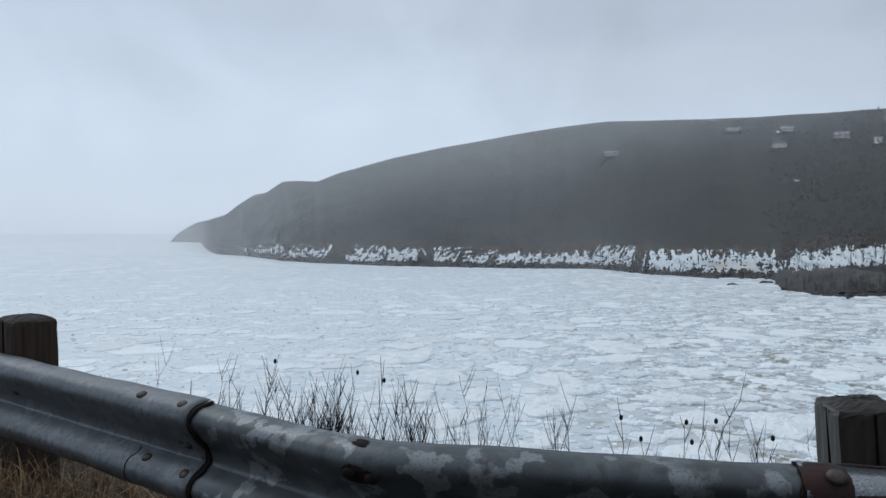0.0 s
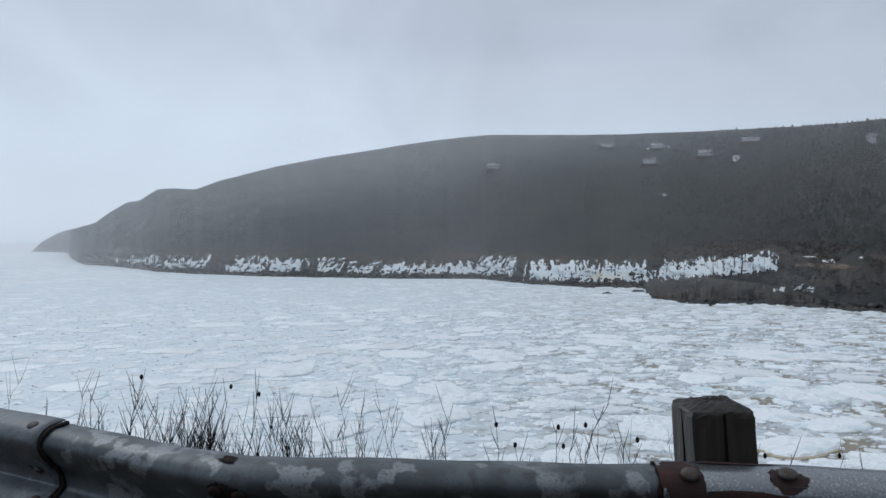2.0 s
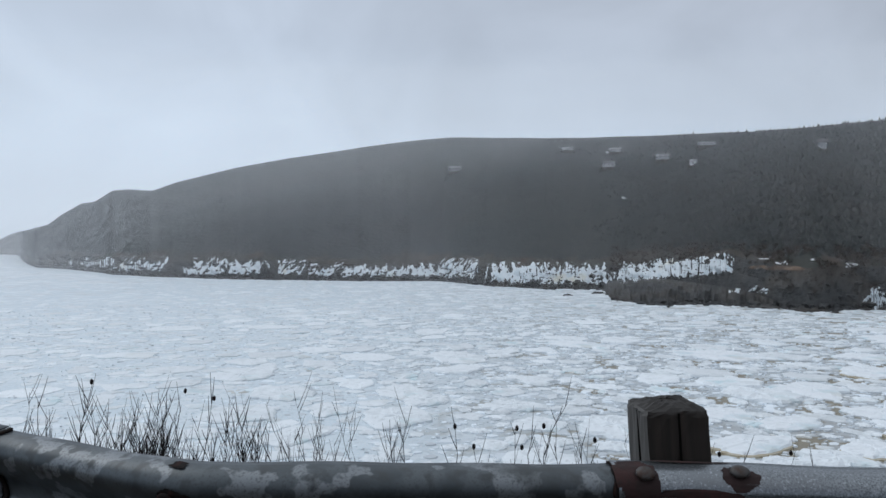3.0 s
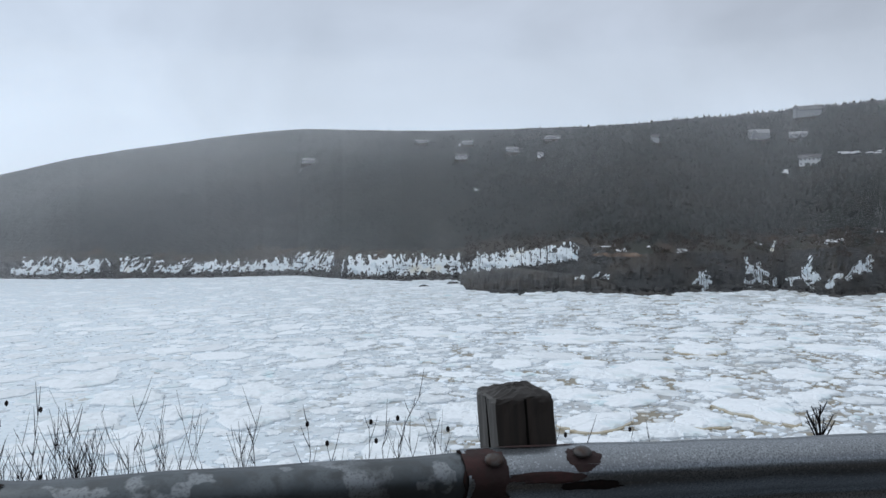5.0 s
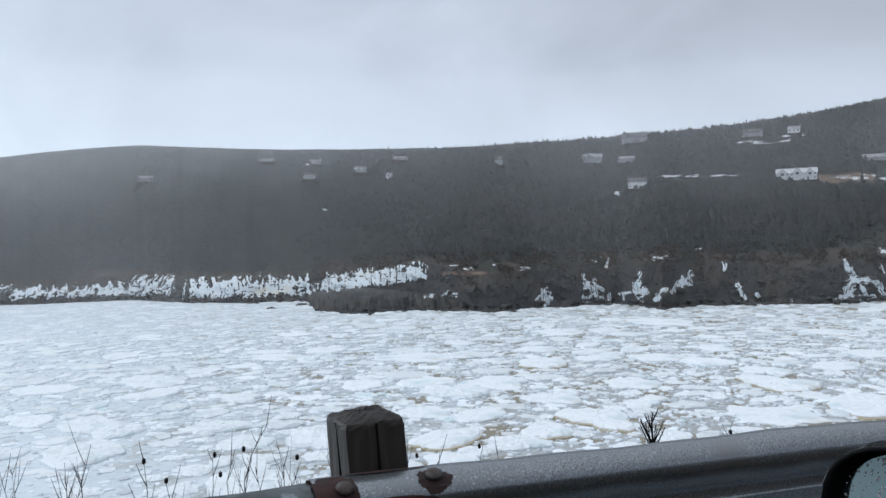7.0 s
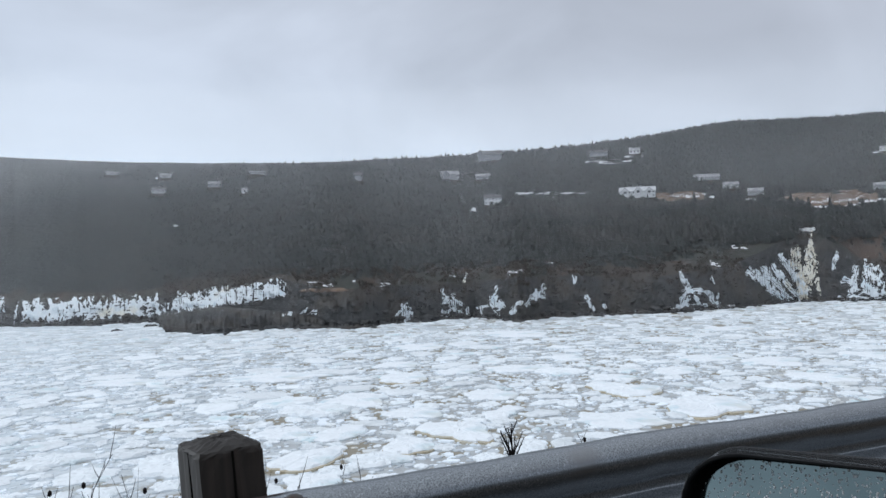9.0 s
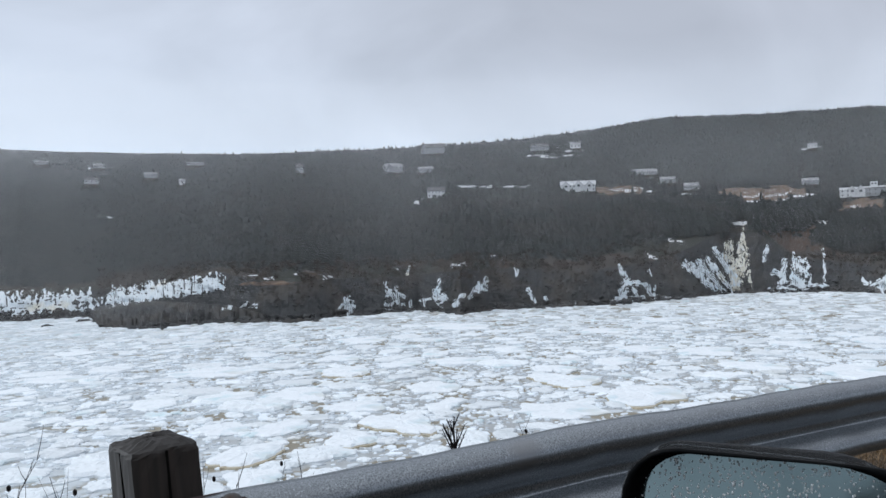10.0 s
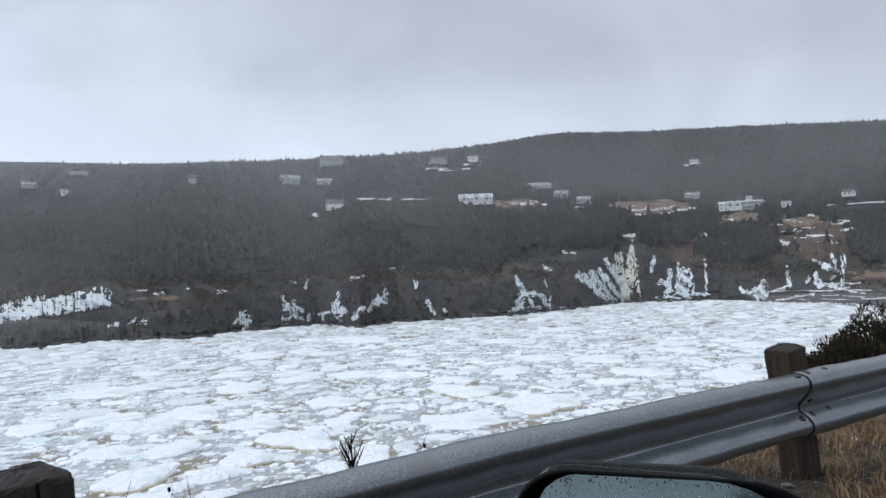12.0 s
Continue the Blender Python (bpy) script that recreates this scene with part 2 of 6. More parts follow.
M_BOLT = material("weathered_bolt_steel", (0.07, 0.066, 0.064), 0.55, 0.5, ((40.0, 0.45, 0.6, (0.055, 0.035, 0.028), 4.0),), ((80.0, 0.3, 0.002),))
M_TIMBER = material("dark_weathered_timber", (0.060, 0.045, 0.036), 0.85, 0, (), ((40.0, 0.3, 0.004),))
M_CRACK = material("open_drying_crack", (0.004, 0.0035, 0.003), 0.95, 0, spec=0.1)
M_SOIL = material("gravelly_soil", (0.030, 0.026, 0.022), 0.95, 0, (
    (1.6, 0.45, 0.60, (0.080, 0.052, 0.028), 5.0), (14.0, 0.55, 0.68, (0.045, 0.040, 0.036), 5.0), (45.0, 0.62, 0.70, (0.24, 0.23, 0.21), 4.0)),
    ((9.0, 0.8, 0.05), (60.0, 0.6, 0.012)), spec=0.25)
M_STRAW = vary(material("dead_straw_grass", (0.28, 0.185, 0.098), 0.85, 0, ((2.0, 0.45, 0.65, (0.11, 0.075, 0.043), 3.0),)), 0.4)
M_TWIG = vary(material("bare_dark_twig", (0.011, 0.0088, 0.0092), 0.85, 0, ((3.0, 0.5, 0.7, (0.020, 0.013, 0.013), 3.0),), spec=0.2), 0.4)
M_NEEDLE = vary(material("bronze_green_needles", (0.026, 0.024, 0.014), 0.9, 0, ((1.5, 0.45, 0.62, (0.050, 0.030, 0.018), 4.0),), spec=0.1), 0.45)
M_PLASTIC = material("black_moulded_plastic", (0.004, 0.0045, 0.005), 0.25, 0, ((120.0, 0.45, 0.65, (0.006, 0.0066, 0.0072), 3.0),), ((300.0, 0.06, 0.001),), spec=0.03)
M_PAINT = material("dark_grey_car_paint", (0.05, 0.055, 0.06), 0.25, 0.3, ((60.0, 0.5, 0.8, (0.06, 0.065, 0.07), 2.0),))
M_TYRE = material("tyre_rubber", (0.02, 0.02, 0.02), 0.9, 0, ((20.0, 0.5, 0.7, (0.04, 0.038, 0.035), 3.0),))
M_GLASSDARK = material("car_window_glass", (0.012, 0.014, 0.015), 0.05)
M_MIRROR = material("mirror_glass", (0.125, 0.158, 0.158), 0.08, 1.0, ((9.0, 0.45, 0.75, (0.085, 0.11, 0.11), 4.0),))
M_ASPHALT = material("wet_asphalt", (0.050, 0.050, 0.052), 0.65, 0, ((25.0, 0.5, 0.7, (0.085, 0.083, 0.08), 4.0), (0.7, 0.5, 0.7, (0.035, 0.035, 0.037), 4.0)), ((60.0, 0.5, 0.01),))
M_WALL_W = material("white_clapboard", (0.66, 0.67, 0.68), 0.6, 0, ((0.6, 0.5, 0.75, (0.52, 0.53, 0.54), 4.0),))
M_WALL_G = material("grey_clapboard", (0.24, 0.25, 0.265), 0.7, 0, ((0.6, 0.5, 0.75, (0.24, 0.25, 0.26), 4.0),))
M_WALL_P = material("pale_grey_clapboard", (0.40, 0.41, 0.425), 0.7, 0, ((0.6, 0.5, 0.75, (0.34, 0.35, 0.36), 4.0),))
M_ROOF_SNOW = material("snow_covered_roof", (0.56, 0.57, 0.59), 0.8, 0, ((0.4, 0.5, 0.66, (0.40, 0.41, 0.43), 4.0),))
M_ROOF_D = material("dark_shingle_roof", (0.10, 0.10, 0.105), 0.8, 0, ((1.2, 0.5, 0.7, (0.15, 0.15, 0.155), 4.0),))
M_ROOF_W = material("snowy_shingle_roof", (0.24, 0.245, 0.255), 0.8, 0, ((0.5, 0.52, 0.66, (0.48, 0.49, 0.50), 4.0),))
M_ROOF_G = material("thin_snow_shingle_roof", (0.15, 0.155, 0.16), 0.8, 0, ((0.5, 0.52, 0.62, (0.38, 0.39, 0.40), 4.0),))
M_PANE = material("dark_window_pane", (0.09, 0.10, 0.11), 0.15)
M_TRIM = material("white_trim", (0.72, 0.73, 0.74), 0.6)


def drops_material():
    m = bpy.data.materials.new("whitened_water_drops")
    m.use_nodes = True
    p = m.node_tree.nodes["Principled BSDF"]
    # near-white and barely clear: the drops' sky glints are put into the colour
    p.inputs["Base Color"].default_value = (0.95, 0.97, 0.98, 1)
    p.inputs["Roughness"].default_value, p.inputs["IOR"].default_value = 0.02, 1.33
    p.inputs["Transmission Weight"].default_value = 0.3
    return m


M_DROP = drops_material()


def timber_grain():
    """Upright grain, drying cracks and a greyer weathered tone on the posts."""
    n, l = M_TIMBER.node_tree.nodes, M_TIMBER.node_tree.links
    p = n["Principled BSDF"]
    tc = n.new("ShaderNodeTexCoord")
    mp = n.new("ShaderNodeMapping")
    mp.inputs["Scale"].default_value = (45, 45, 2.0)
    l.new(tc.outputs["Object"], mp.inputs[0])
    g = n.new("ShaderNodeTexNoise")
    g.inputs["Scale"].default_value, g.inputs["Detail"].default_value = 1.0, 6.0
    l.new(mp.outputs[0], g.inputs["Vector"])
    r = n.new("ShaderNodeValToRGB")
    r.color_ramp.elements[0].position, r.color_ramp.elements[0].color = 0.30, (0.010, 0.008, 0.006, 1)
    r.color_ramp.elements[1].position, r.color_ramp.elements[1].color = 0.75, (0.034, 0.024, 0.019, 1)
    l.new(g.outputs["Fac"], r.inputs[0])
    l.new(r.outputs[0], p.inputs["Base Color"])
    b = n.new("ShaderNodeBump")
    b.inputs["Strength"].default_value, b.inputs["Distance"].default_value = 0.6, 0.004
    l.new(g.outputs["Fac"], b.inputs["Height"])
    l.new(b.outputs[0], p.inputs["Normal"])


timber_grain()


def weather_tops():
    """Greyer, lighter timber where rain falls on it."""
    n, l = M_TIMBER.node_tree.nodes, M_TIMBER.node_tree.links
    p = n["Principled BSDF"]
    source = p.inputs["Base Color"].links[0].from_socket
    g = n.new("ShaderNodeNewGeometry")
    s = n.new("ShaderNodeSeparateXYZ")
    l.new(g.outputs["Normal"], s.inputs[0])
    r = n.new("ShaderNodeMapRange")
    r.inputs["From Min"].default_value, r.inputs["From Max"].default_value = 0.15, 0.8
    l.new(s.outputs["Z"], r.inputs["Value"])
    x = n.new("ShaderNodeMix")
    x.data_type = "RGBA"
    x.inputs["B"].default_value = (0.026, 0.0235, 0.022, 1)
    l.new(r.outputs[0], x.inputs["Factor"])
    l.new(source, x.inputs["A"])
    l.new(x.outputs["Result"], p.inputs["Base Color"])


def pale_side():
    """A copy of the timber, its seaward side painted paler for weathering and the brighter sky there."""
    m = M_TIMBER.copy()
    n, l = m.node_tree.nodes, m.node_tree.links
    p = n["Principled BSDF"]
    source = p.inputs["Base Color"].links[0].from_socket
    g = n.new("ShaderNodeNewGeometry")
    d = n.new("ShaderNodeVectorMath")
    d.operation = "DOT_PRODUCT"
    d.inputs[1].default_value = (-0.97, 0.22, 0)
    l.new(g.outputs["Normal"], d.inputs[0])
    q = n.new("ShaderNodeMapRange")
    q.inputs["From Min"].default_value, q.inputs["From Max"].default_value = 0.45, 0.8
    l.new(d.outputs["Value"], q.inputs["Value"])
    y = n.new("ShaderNodeMix")
    y.data_type = "RGBA"
    y.inputs["B"].default_value = (0.095, 0.092, 0.088, 1)
    l.new(q.outputs[0], y.inputs["Factor"])
    l.new(source, y.inputs["A"])
    l.new(y.outputs["Result"], p.inputs["Base Color"])
    return m


weather_tops()
M_TIMBER_PALE = pale_side()


def brown_timber():
    """A browner, less weathered timber."""
    m = M_TIMBER.copy()
    for q in m.node_tree.nodes:
        if q.bl_idname == "ShaderNodeValToRGB":
            q.color_ramp.elements[1].color = (0.056, 0.036, 0.020, 1)
            q.color_ramp.elements[0].color = (0.012, 0.0075, 0.0055, 1)
    return m


M_TIMBER_BROWN = brown_timber()


# ---- mesh helpers ----
def part(name, bm, mat, parent=None, label="", smooth=False):
    """Links a bmesh as one mesh object, under a thing or part if one is given."""
    me = bpy.data.meshes.new(name)
    bm.to_mesh(me)
    bm.free()
    me.materials.append(mat)
    if smooth:
        me.polygons.foreach_set("use_smooth", [True] * len(me.polygons))
    ob = new(name, me)
    if parent is not None:
        ob.parent = parent
    if label:
        ob["label"] = label
    return ob


def sheet(name, verts, faces, mat, parent=None, smooth=False):
    """One mesh object from numpy arrays of vertices and equal-sized faces."""
    verts, faces = np.asarray(verts, float).reshape(-1, 3), np.asarray(faces, int)
    k = faces.shape[1]
    me = bpy.data.meshes.new(name)
    me.vertices.add(len(verts))
    me.vertices.foreach_set("co", verts.ravel())
    me.loops.add(faces.size)
    me.loops.foreach_set("vertex_index", faces.ravel())
    me.polygons.add(len(faces))
    me.polygons.foreach_set("loop_start", np.arange(len(faces)) * k)
    me.polygons.foreach_set("use_smooth", np.full(len(faces), smooth))
    me.update(calc_edges=True)
    me.validate()
    me.materials.append(mat)
    ob = new(name, me)
    if parent is not None:
        ob.parent = parent
    return ob


def box(bm, x0, x1, y0, y1, z0, z1, bevel=0.0, m=None):
    r = bmesh.ops.create_cube(bm, size=1.0)
    vs = r["verts"]
    for v in vs:
        v.co = Vector((x0 + (v.co.x + 0.5) * (x1 - x0), y0 + (v.co.y + 0.5) * (y1 - y0), z0 + (v.co.z + 0.5) * (z1 - z0)))
    if bevel:
        es = list({e for v in vs for e in v.link_edges})
        r = bmesh.ops.bevel(bm, geom=es, offset=bevel, segments=2, affect="EDGES", profile=0.5)
        vs = list({v for f in r["faces"] for v in f.verts} | {v for v in vs if v.is_valid})
    if m is not None:
        bmesh.ops.transform(bm, matrix=m, verts=vs)
    return vs


def tube(bm, points, radii, sides=5):
    """A tapered tube along points."""
    rings = []
    for i, p in enumerate(points):
        a = Vector(points[max(i - 1, 0)])
        b = Vector(points[min(i + 1, len(points) - 1)])
        d = (b - a).normalized()
        u = d.orthogonal().normalized()
        w = d.cross(u)
        rings.append([bm.verts.new(Vector(p) + (u * math.cos(k * math.tau / sides) + w * math.sin(k * math.tau / sides)) * radii[i]) for k in range(sides)])
    for r, s in zip(rings, rings[1:]):
        for k in range(sides):
            bm.faces.new((r[k], r[(k + 1) % sides], s[(k + 1) % sides], s[k]))
    bm.faces.new(rings[-1])
    bm.faces.new(rings[0][::-1])


def grid_faces(nu, nv):
    i = np.arange(nu - 1)[:, None] * nv + np.arange(nv - 1)[None]
    i = i.ravel()
    return np.stack([i, i + nv, i + nv + 1, i + 1], 1)


def waves(x, y, seed, octaves=4, scale=1.0):
    """Smooth random relief in -1..1, from sums of turned sines."""
    g = np.random.RandomState(seed)
    z, total, amp = 0.0, 0.0, 1.0
    for o in range(octaves):
        for _ in range(4):
            a, f, p = g.rand() * math.tau, (2.0 ** o) * (0.7 + 0.6 * g.rand()) / scale, g.rand() * math.tau
            z = z + amp * np.sin((x * math.cos(a) + y * math.sin(a)) * f + p)
        total += amp * 2.2
        amp *= 0.55
    return z / total


# ---- the far coast: distances of the shore and heights of cliff and ridge round the bay ----
SHORE = np.array([(-20.4, 1900), (-17.7, 1800), (-17.4, 1250), (-17.0, 1040), (-16.6, 950), (-14.8, 883), (-11.9, 733), (-9.5, 679), (-3.6, 619),
    (0.7, 600), (5, 584), (9.1, 588), (11.6, 584), (14.9, 526), (19.2, 495), (22.4, 500), (25, 492), (28, 462), (32, 425), (35.5, 386), (37.5, 375), (40.3, 396), (44.2, 411), (46.5, 424), (49.7, 385), (51.8, 411), (56.7, 423), (61, 431), (65, 466), (69.3, 525), (76.3, 533), (79.2, 498),
    (82.4, 482), (85.4, 442), (92, 380), (110, 250), (130, 170)]).T
RIDGE = np.array([(-20.4, -1.3), (-19.8, -0.9), (-19.1, -0.17), (-18.1, 0.44), (-15.9, 1.14), (-15.1, 1.8), (-13.9, 2.59), (-13.1, 2.73), (-11.9, 3.57),
    (-10.7, 3.67), (-9.4, 3.60), (-7.8, 4.24), (-3.6, 5.45), (0, 6.2), (5.6, 7.15), (9.1, 7.6), (12.2, 7.91), (21.7, 7.80), (33.5, 7.88), (42.4, 8.15),
    (47.4, 8.3), (53.2, 8.5), (58.9, 8.9), (64, 9.43), (65.7, 9.49), (69.8, 9.21), (77.5, 8.97), (84.6, 8.54), (92, 8.0), (110, 6.0), (130, 4.0)]).T
CLIFF = np.array([(-20.4, -1.4), (-19.8, -0.93), (-17, -1.0), (-14.8, -0.95), (-11.9, -1.2), (-7.8, -1.4), (0.7, -1.55), (5, -1.85), (9.1, -1.86), (12.2, -1.4),
    (14.9, -1.95), (18, -1.6), (21, -1.9), (25.3, -1.68), (28.8, -1.4), (32.1, -0.95), (36, -1.9), (42, -1.4), (50, -1.2), (60, -1.3), (65, -0.6), (69, 0.9),
    (71, 0.9), (73, -0.9), (78, -1.6), (84, -2.2), (90, -2.6), (130, -4)]).T
POINT = np.array([(23.3, 9000), (23.5, 600), (23.7, 455), (24.3, 410), (25.5, 398), (28, 383), (30.5, 396), (32.5, 393), (35, 388), (35.6, 9000)]).T
K = EYE / 30.0
TREELINE = np.array([(-20, -0.9), (20, -1.2), (30, -0.7), (36, -0.8), (60, -0.5), (64, 0.2), (68, 1.4), (71, 1.1), (74, -0.1), (80, -0.2), (86, -0.4), (100, -0.5)]).T
AZ = np.arange(-20.4, 130.01, 0.14)
NR = 67


def coast_profile():
    """Polar relief: rows of radius and height for every bearing round the bay."""
    ds = np.interp(AZ, *SHORE) * K
    rough = waves(AZ * 3, AZ * 0, 3, 5, 4.0)
    ds = ds * (1 + 0.006 * rough)
    dp = np.minimum(ds, np.interp(AZ, *POINT) * K * (1 + 0.008 * rough))
    dp = dp + waves(AZ * 22, AZ * 0, 91, 4, 2.0) * np.interp(AZ, [-20, 0, 22, 24, 75, 79], [2, 3, 4, 9, 7, 2])
    tr, tc = np.tan(np.radians(np.interp(AZ, *RIDGE))), np.tan(np.radians(np.interp(AZ, *CLIFF)))
    steep = np.interp(AZ, [-20, -10, 40, 60, 130], [0.45, 0.42, 0.42, 0.36, 0.30])
    run = np.clip((EYE + ds * tr) / (steep - tr), 25, 700)
    dr = ds + run
    rows_r, rows_z = [], []
    shelf = np.interp(AZ, [77, 79, 84, 130], [0, 12, 60, 60])
    low = np.interp(AZ, [23.2, 24.0, 27, 33, 36, 77, 84, 130], [1.5, 4.5, 7.5, 5.0, 1.5, 1.5, 2.5, 2.5])
    tail = np.clip((AZ + 20.0) / 1.3, 0, 1)
    base_r, base_z = ds + 3.5 + shelf, (low + 0.6) * tail - 0.8 * (1 - tail)
    spread = np.clip((base_r - dp) / 30, 0, 1)
    for k, (u, v) in enumerate(((-1, 0), (0, 0), (0.08, 0.22), (0.18, 0.42), (0.32, 0.60), (0.50, 0.75), (0.72, 0.92), (1, 1))):
        if u < 0:
            rows_r.append(dp - 25)
            rows_z.append(dp * 0 - 4)
            continue
        ledge = (waves(AZ * 9 + k * 3, AZ * 0 + k * 5, 30 + k, 4, 2.0) * (1.6 + 1.4 * spread)) * math.sin(math.pi * min(u + 0.12, 1)) * np.where(AZ > 77, 0.15, tail) * np.interp(AZ, [-17, -11], [0.15, 1])
        rows_r.append(dp + (base_r - dp) * u + waves(AZ * 11, AZ * 0 + k, 60 + k, 4, 2.0) * 1.5 * (u < 0.9))
        rows_z.append(np.maximum(-0.6 + (base_z + 0.6) * v + ledge, -0.5 if u > 0 else -2))
    cr = ds + shelf + np.interp(AZ, [-20, 30, 60, 90], [14, 11, 16, 30])
    cz = EYE + cr * tc
    for k in range(1, 13):
        u = k / 12
        rows_r.append(base_r + (cr - base_r) * u ** 1.5)
        rows_z.append(base_z + (np.maximum(cz, base_z + tail) - base_z) * u)
    tcr = (rows_z[-1] - EYE) / cr
    n = 38
    for k in range(1, n + 1):
        u = k / n
        r = cr + (dr - cr) * u
        v = 1 - (1 - u) ** 1.35
        bend = np.interp(AZ, [40, 55, 130], [0, 1, 1]) * 0.10 * np.sin(np.clip((u - 0.25) / 0.5, 0, 1) * math.pi)
        rows_r.append(r)
        rows_z.append(EYE + r * (tcr + (tr - np.interp(AZ, [0, 12, 25, 42, 60], [1.4, 0.8, 0.9, 1.3, 2.0]) / np.maximum(r, 300) - tcr) * np.clip(v - bend, 0, 1)))
    for k in range(1, NR - len(rows_r) + 1):
        rows_r.append(dr + 45 * k)
        rows_z.append(EYE + dr * tr - 9 - 5.0 * k ** 1.4)
    r, z = np.array(rows_r).T, np.array(rows_z).T
    b = np.radians(AZ)[:, None]
    lump = waves(r * np.sin(b), r * np.cos(b), 8, 4, 22.0)
    u = np.clip((np.arange(NR) - 8) / 10, 0, 1) * np.clip((57 - np.arange(NR)) / 10, 0.15, 1)
    z = z + lump * 3.0 * u * np.clip(z / 30, 0, 1)
    crag = waves(b * 500 + 0 * r, z * 1.0, 9, 4, 3.5) + 0.6 * waves(b * 500, z, 10, 3, 1.2)
    w = np.exp(-((np.arange(NR) - 13) / 5.0) ** 2)
    return r + crag * 2.4 * w, z


GR, GZ = coast_profile()
GE = np.degrees(np.arctan2(GZ - EYE, GR))


def polar(az, r, z):
    b = np.radians(az)
    return np.stack([r * np.sin(b), r * np.cos(b), z], -1)


def lie(az, r):
    """Height of the far coast at a bearing and distance."""
    i = np.clip(((np.asarray(az) - AZ[0]) / 0.14).round().astype(int), 0, len(AZ) - 1)
    return np.array([np.interp(q, GR[j], GZ[j]) for j, q in zip(np.atleast_1d(i), np.atleast_1d(r))])


def seen_at(az, el, first=20):
    """Where the slope at a bearing stands at that angle over the eye's level: distance and height."""
    j = int(np.clip(round((az - AZ[0]) / 0.14), 0, len(AZ) - 1))
    e = np.maximum.accumulate(GE[j, first:57])
    r = float(np.interp(el, e + np.arange(len(e)) * 1e-6, GR[j, first:57]))
    return r, float(np.interp(r, GR[j], GZ[j]))


def seen_column(az, els, first=2):
    """The same for many angles on one bearing: distances."""
    j = int(np.clip(round((az - AZ[0]) / 0.14), 0, len(AZ) - 1))
    e = np.maximum.accumulate(GE[j, first:57])
    return np.interp(els, e + np.arange(len(e)) * 1e-6, GR[j, first:57])


def build_coast():
    v = polar(AZ[:, None] + 0 * GR, GR, GZ).reshape(-1, 3)
    f = grid_faces(len(AZ), NR)
    col = (np.arange(len(AZ) - 1)[:, None] * 0 + np.arange(NR - 1)[None]).ravel()
    bear = (AZ[:-1, None] + 0 * np.arange(NR - 1)[None]).ravel()
    el = GE[:-1, :-1].ravel()
    beach = (col < 8) & (bear > 77.5)
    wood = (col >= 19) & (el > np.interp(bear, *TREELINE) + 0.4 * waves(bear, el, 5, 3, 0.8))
    rock = sheet("rock_cliff", v, f[(col < 19) & ~beach], M_ROCK)
    tagged(rock, "dark wet rock cliffs along the far shore of the bay", "cliff", kind="structure")
    tagged(sheet("beach", v, f[beach], M_BEACH, smooth=True), "dark grey shingle beach at the head of the bay", "beach", kind="structure")
    slope = sheet("hillside", v, f[(col >= 19) & ~wood], M_HILL, smooth=True)
    tagged(slope, "steep brown scrubby slope above the cliffs", "hill", kind="structure")
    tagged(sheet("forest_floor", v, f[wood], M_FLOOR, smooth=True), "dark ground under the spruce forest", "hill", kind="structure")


build_coast()

# ---- sea ----
def build_sea():
    rr = np.concatenate([np.linspace(20, 700, 60), [900, 1200, 1700, 2500, 4500]])
    aa = np.linspace(-75, 140, 150)
    v = polar(aa[:, None] + 0 * rr, rr + 0 * aa[:, None], 0 * rr + 0 * aa[:, None]).reshape(-1, 3)
    tagged(sheet("water", v, grid_faces(len(aa), len(rr)), M_SLUSH), "grey-brown sea water thick with slush between ice floes", "water", kind="structure")


build_sea()


def cells(points):
    """Voronoi cells of points in the plane: for each point its corners in order, or None at the rim."""
    from mathutils import geometry
    _, _, tris, _, _, _ = geometry.delaunay_2d_cdt([Vector(p) for p in points], [], [], 0, 1e-5)
    around = [[] for _ in points]
    for t in tris:
        (ax, ay), (bx, by), (cx, cy) = (points[i] for i in t)
        d = 2 * (ax * (by - cy) + bx * (cy - ay) + cx * (ay - by))
        if abs(d) < 1e-9:
            continue
        a, b, c = ax * ax + ay * ay, bx * bx + by * by, cx * cx + cy * cy
        q = ((a * (by - cy) + b * (cy - ay) + c * (ay - by)) / d, (a * (cx - bx) + b * (ax - cx) + c * (bx - ax)) / d)
        for i in t:
            around[i].append(q)
    out = []
    for (x, y), ring in zip(points, around):
        if len(ring) < 3:
            out.append(None)
            continue
        ring = sorted(ring, key=lambda q: math.atan2(q[1] - y, q[0] - x))
        out.append(np.array(ring))
    return out


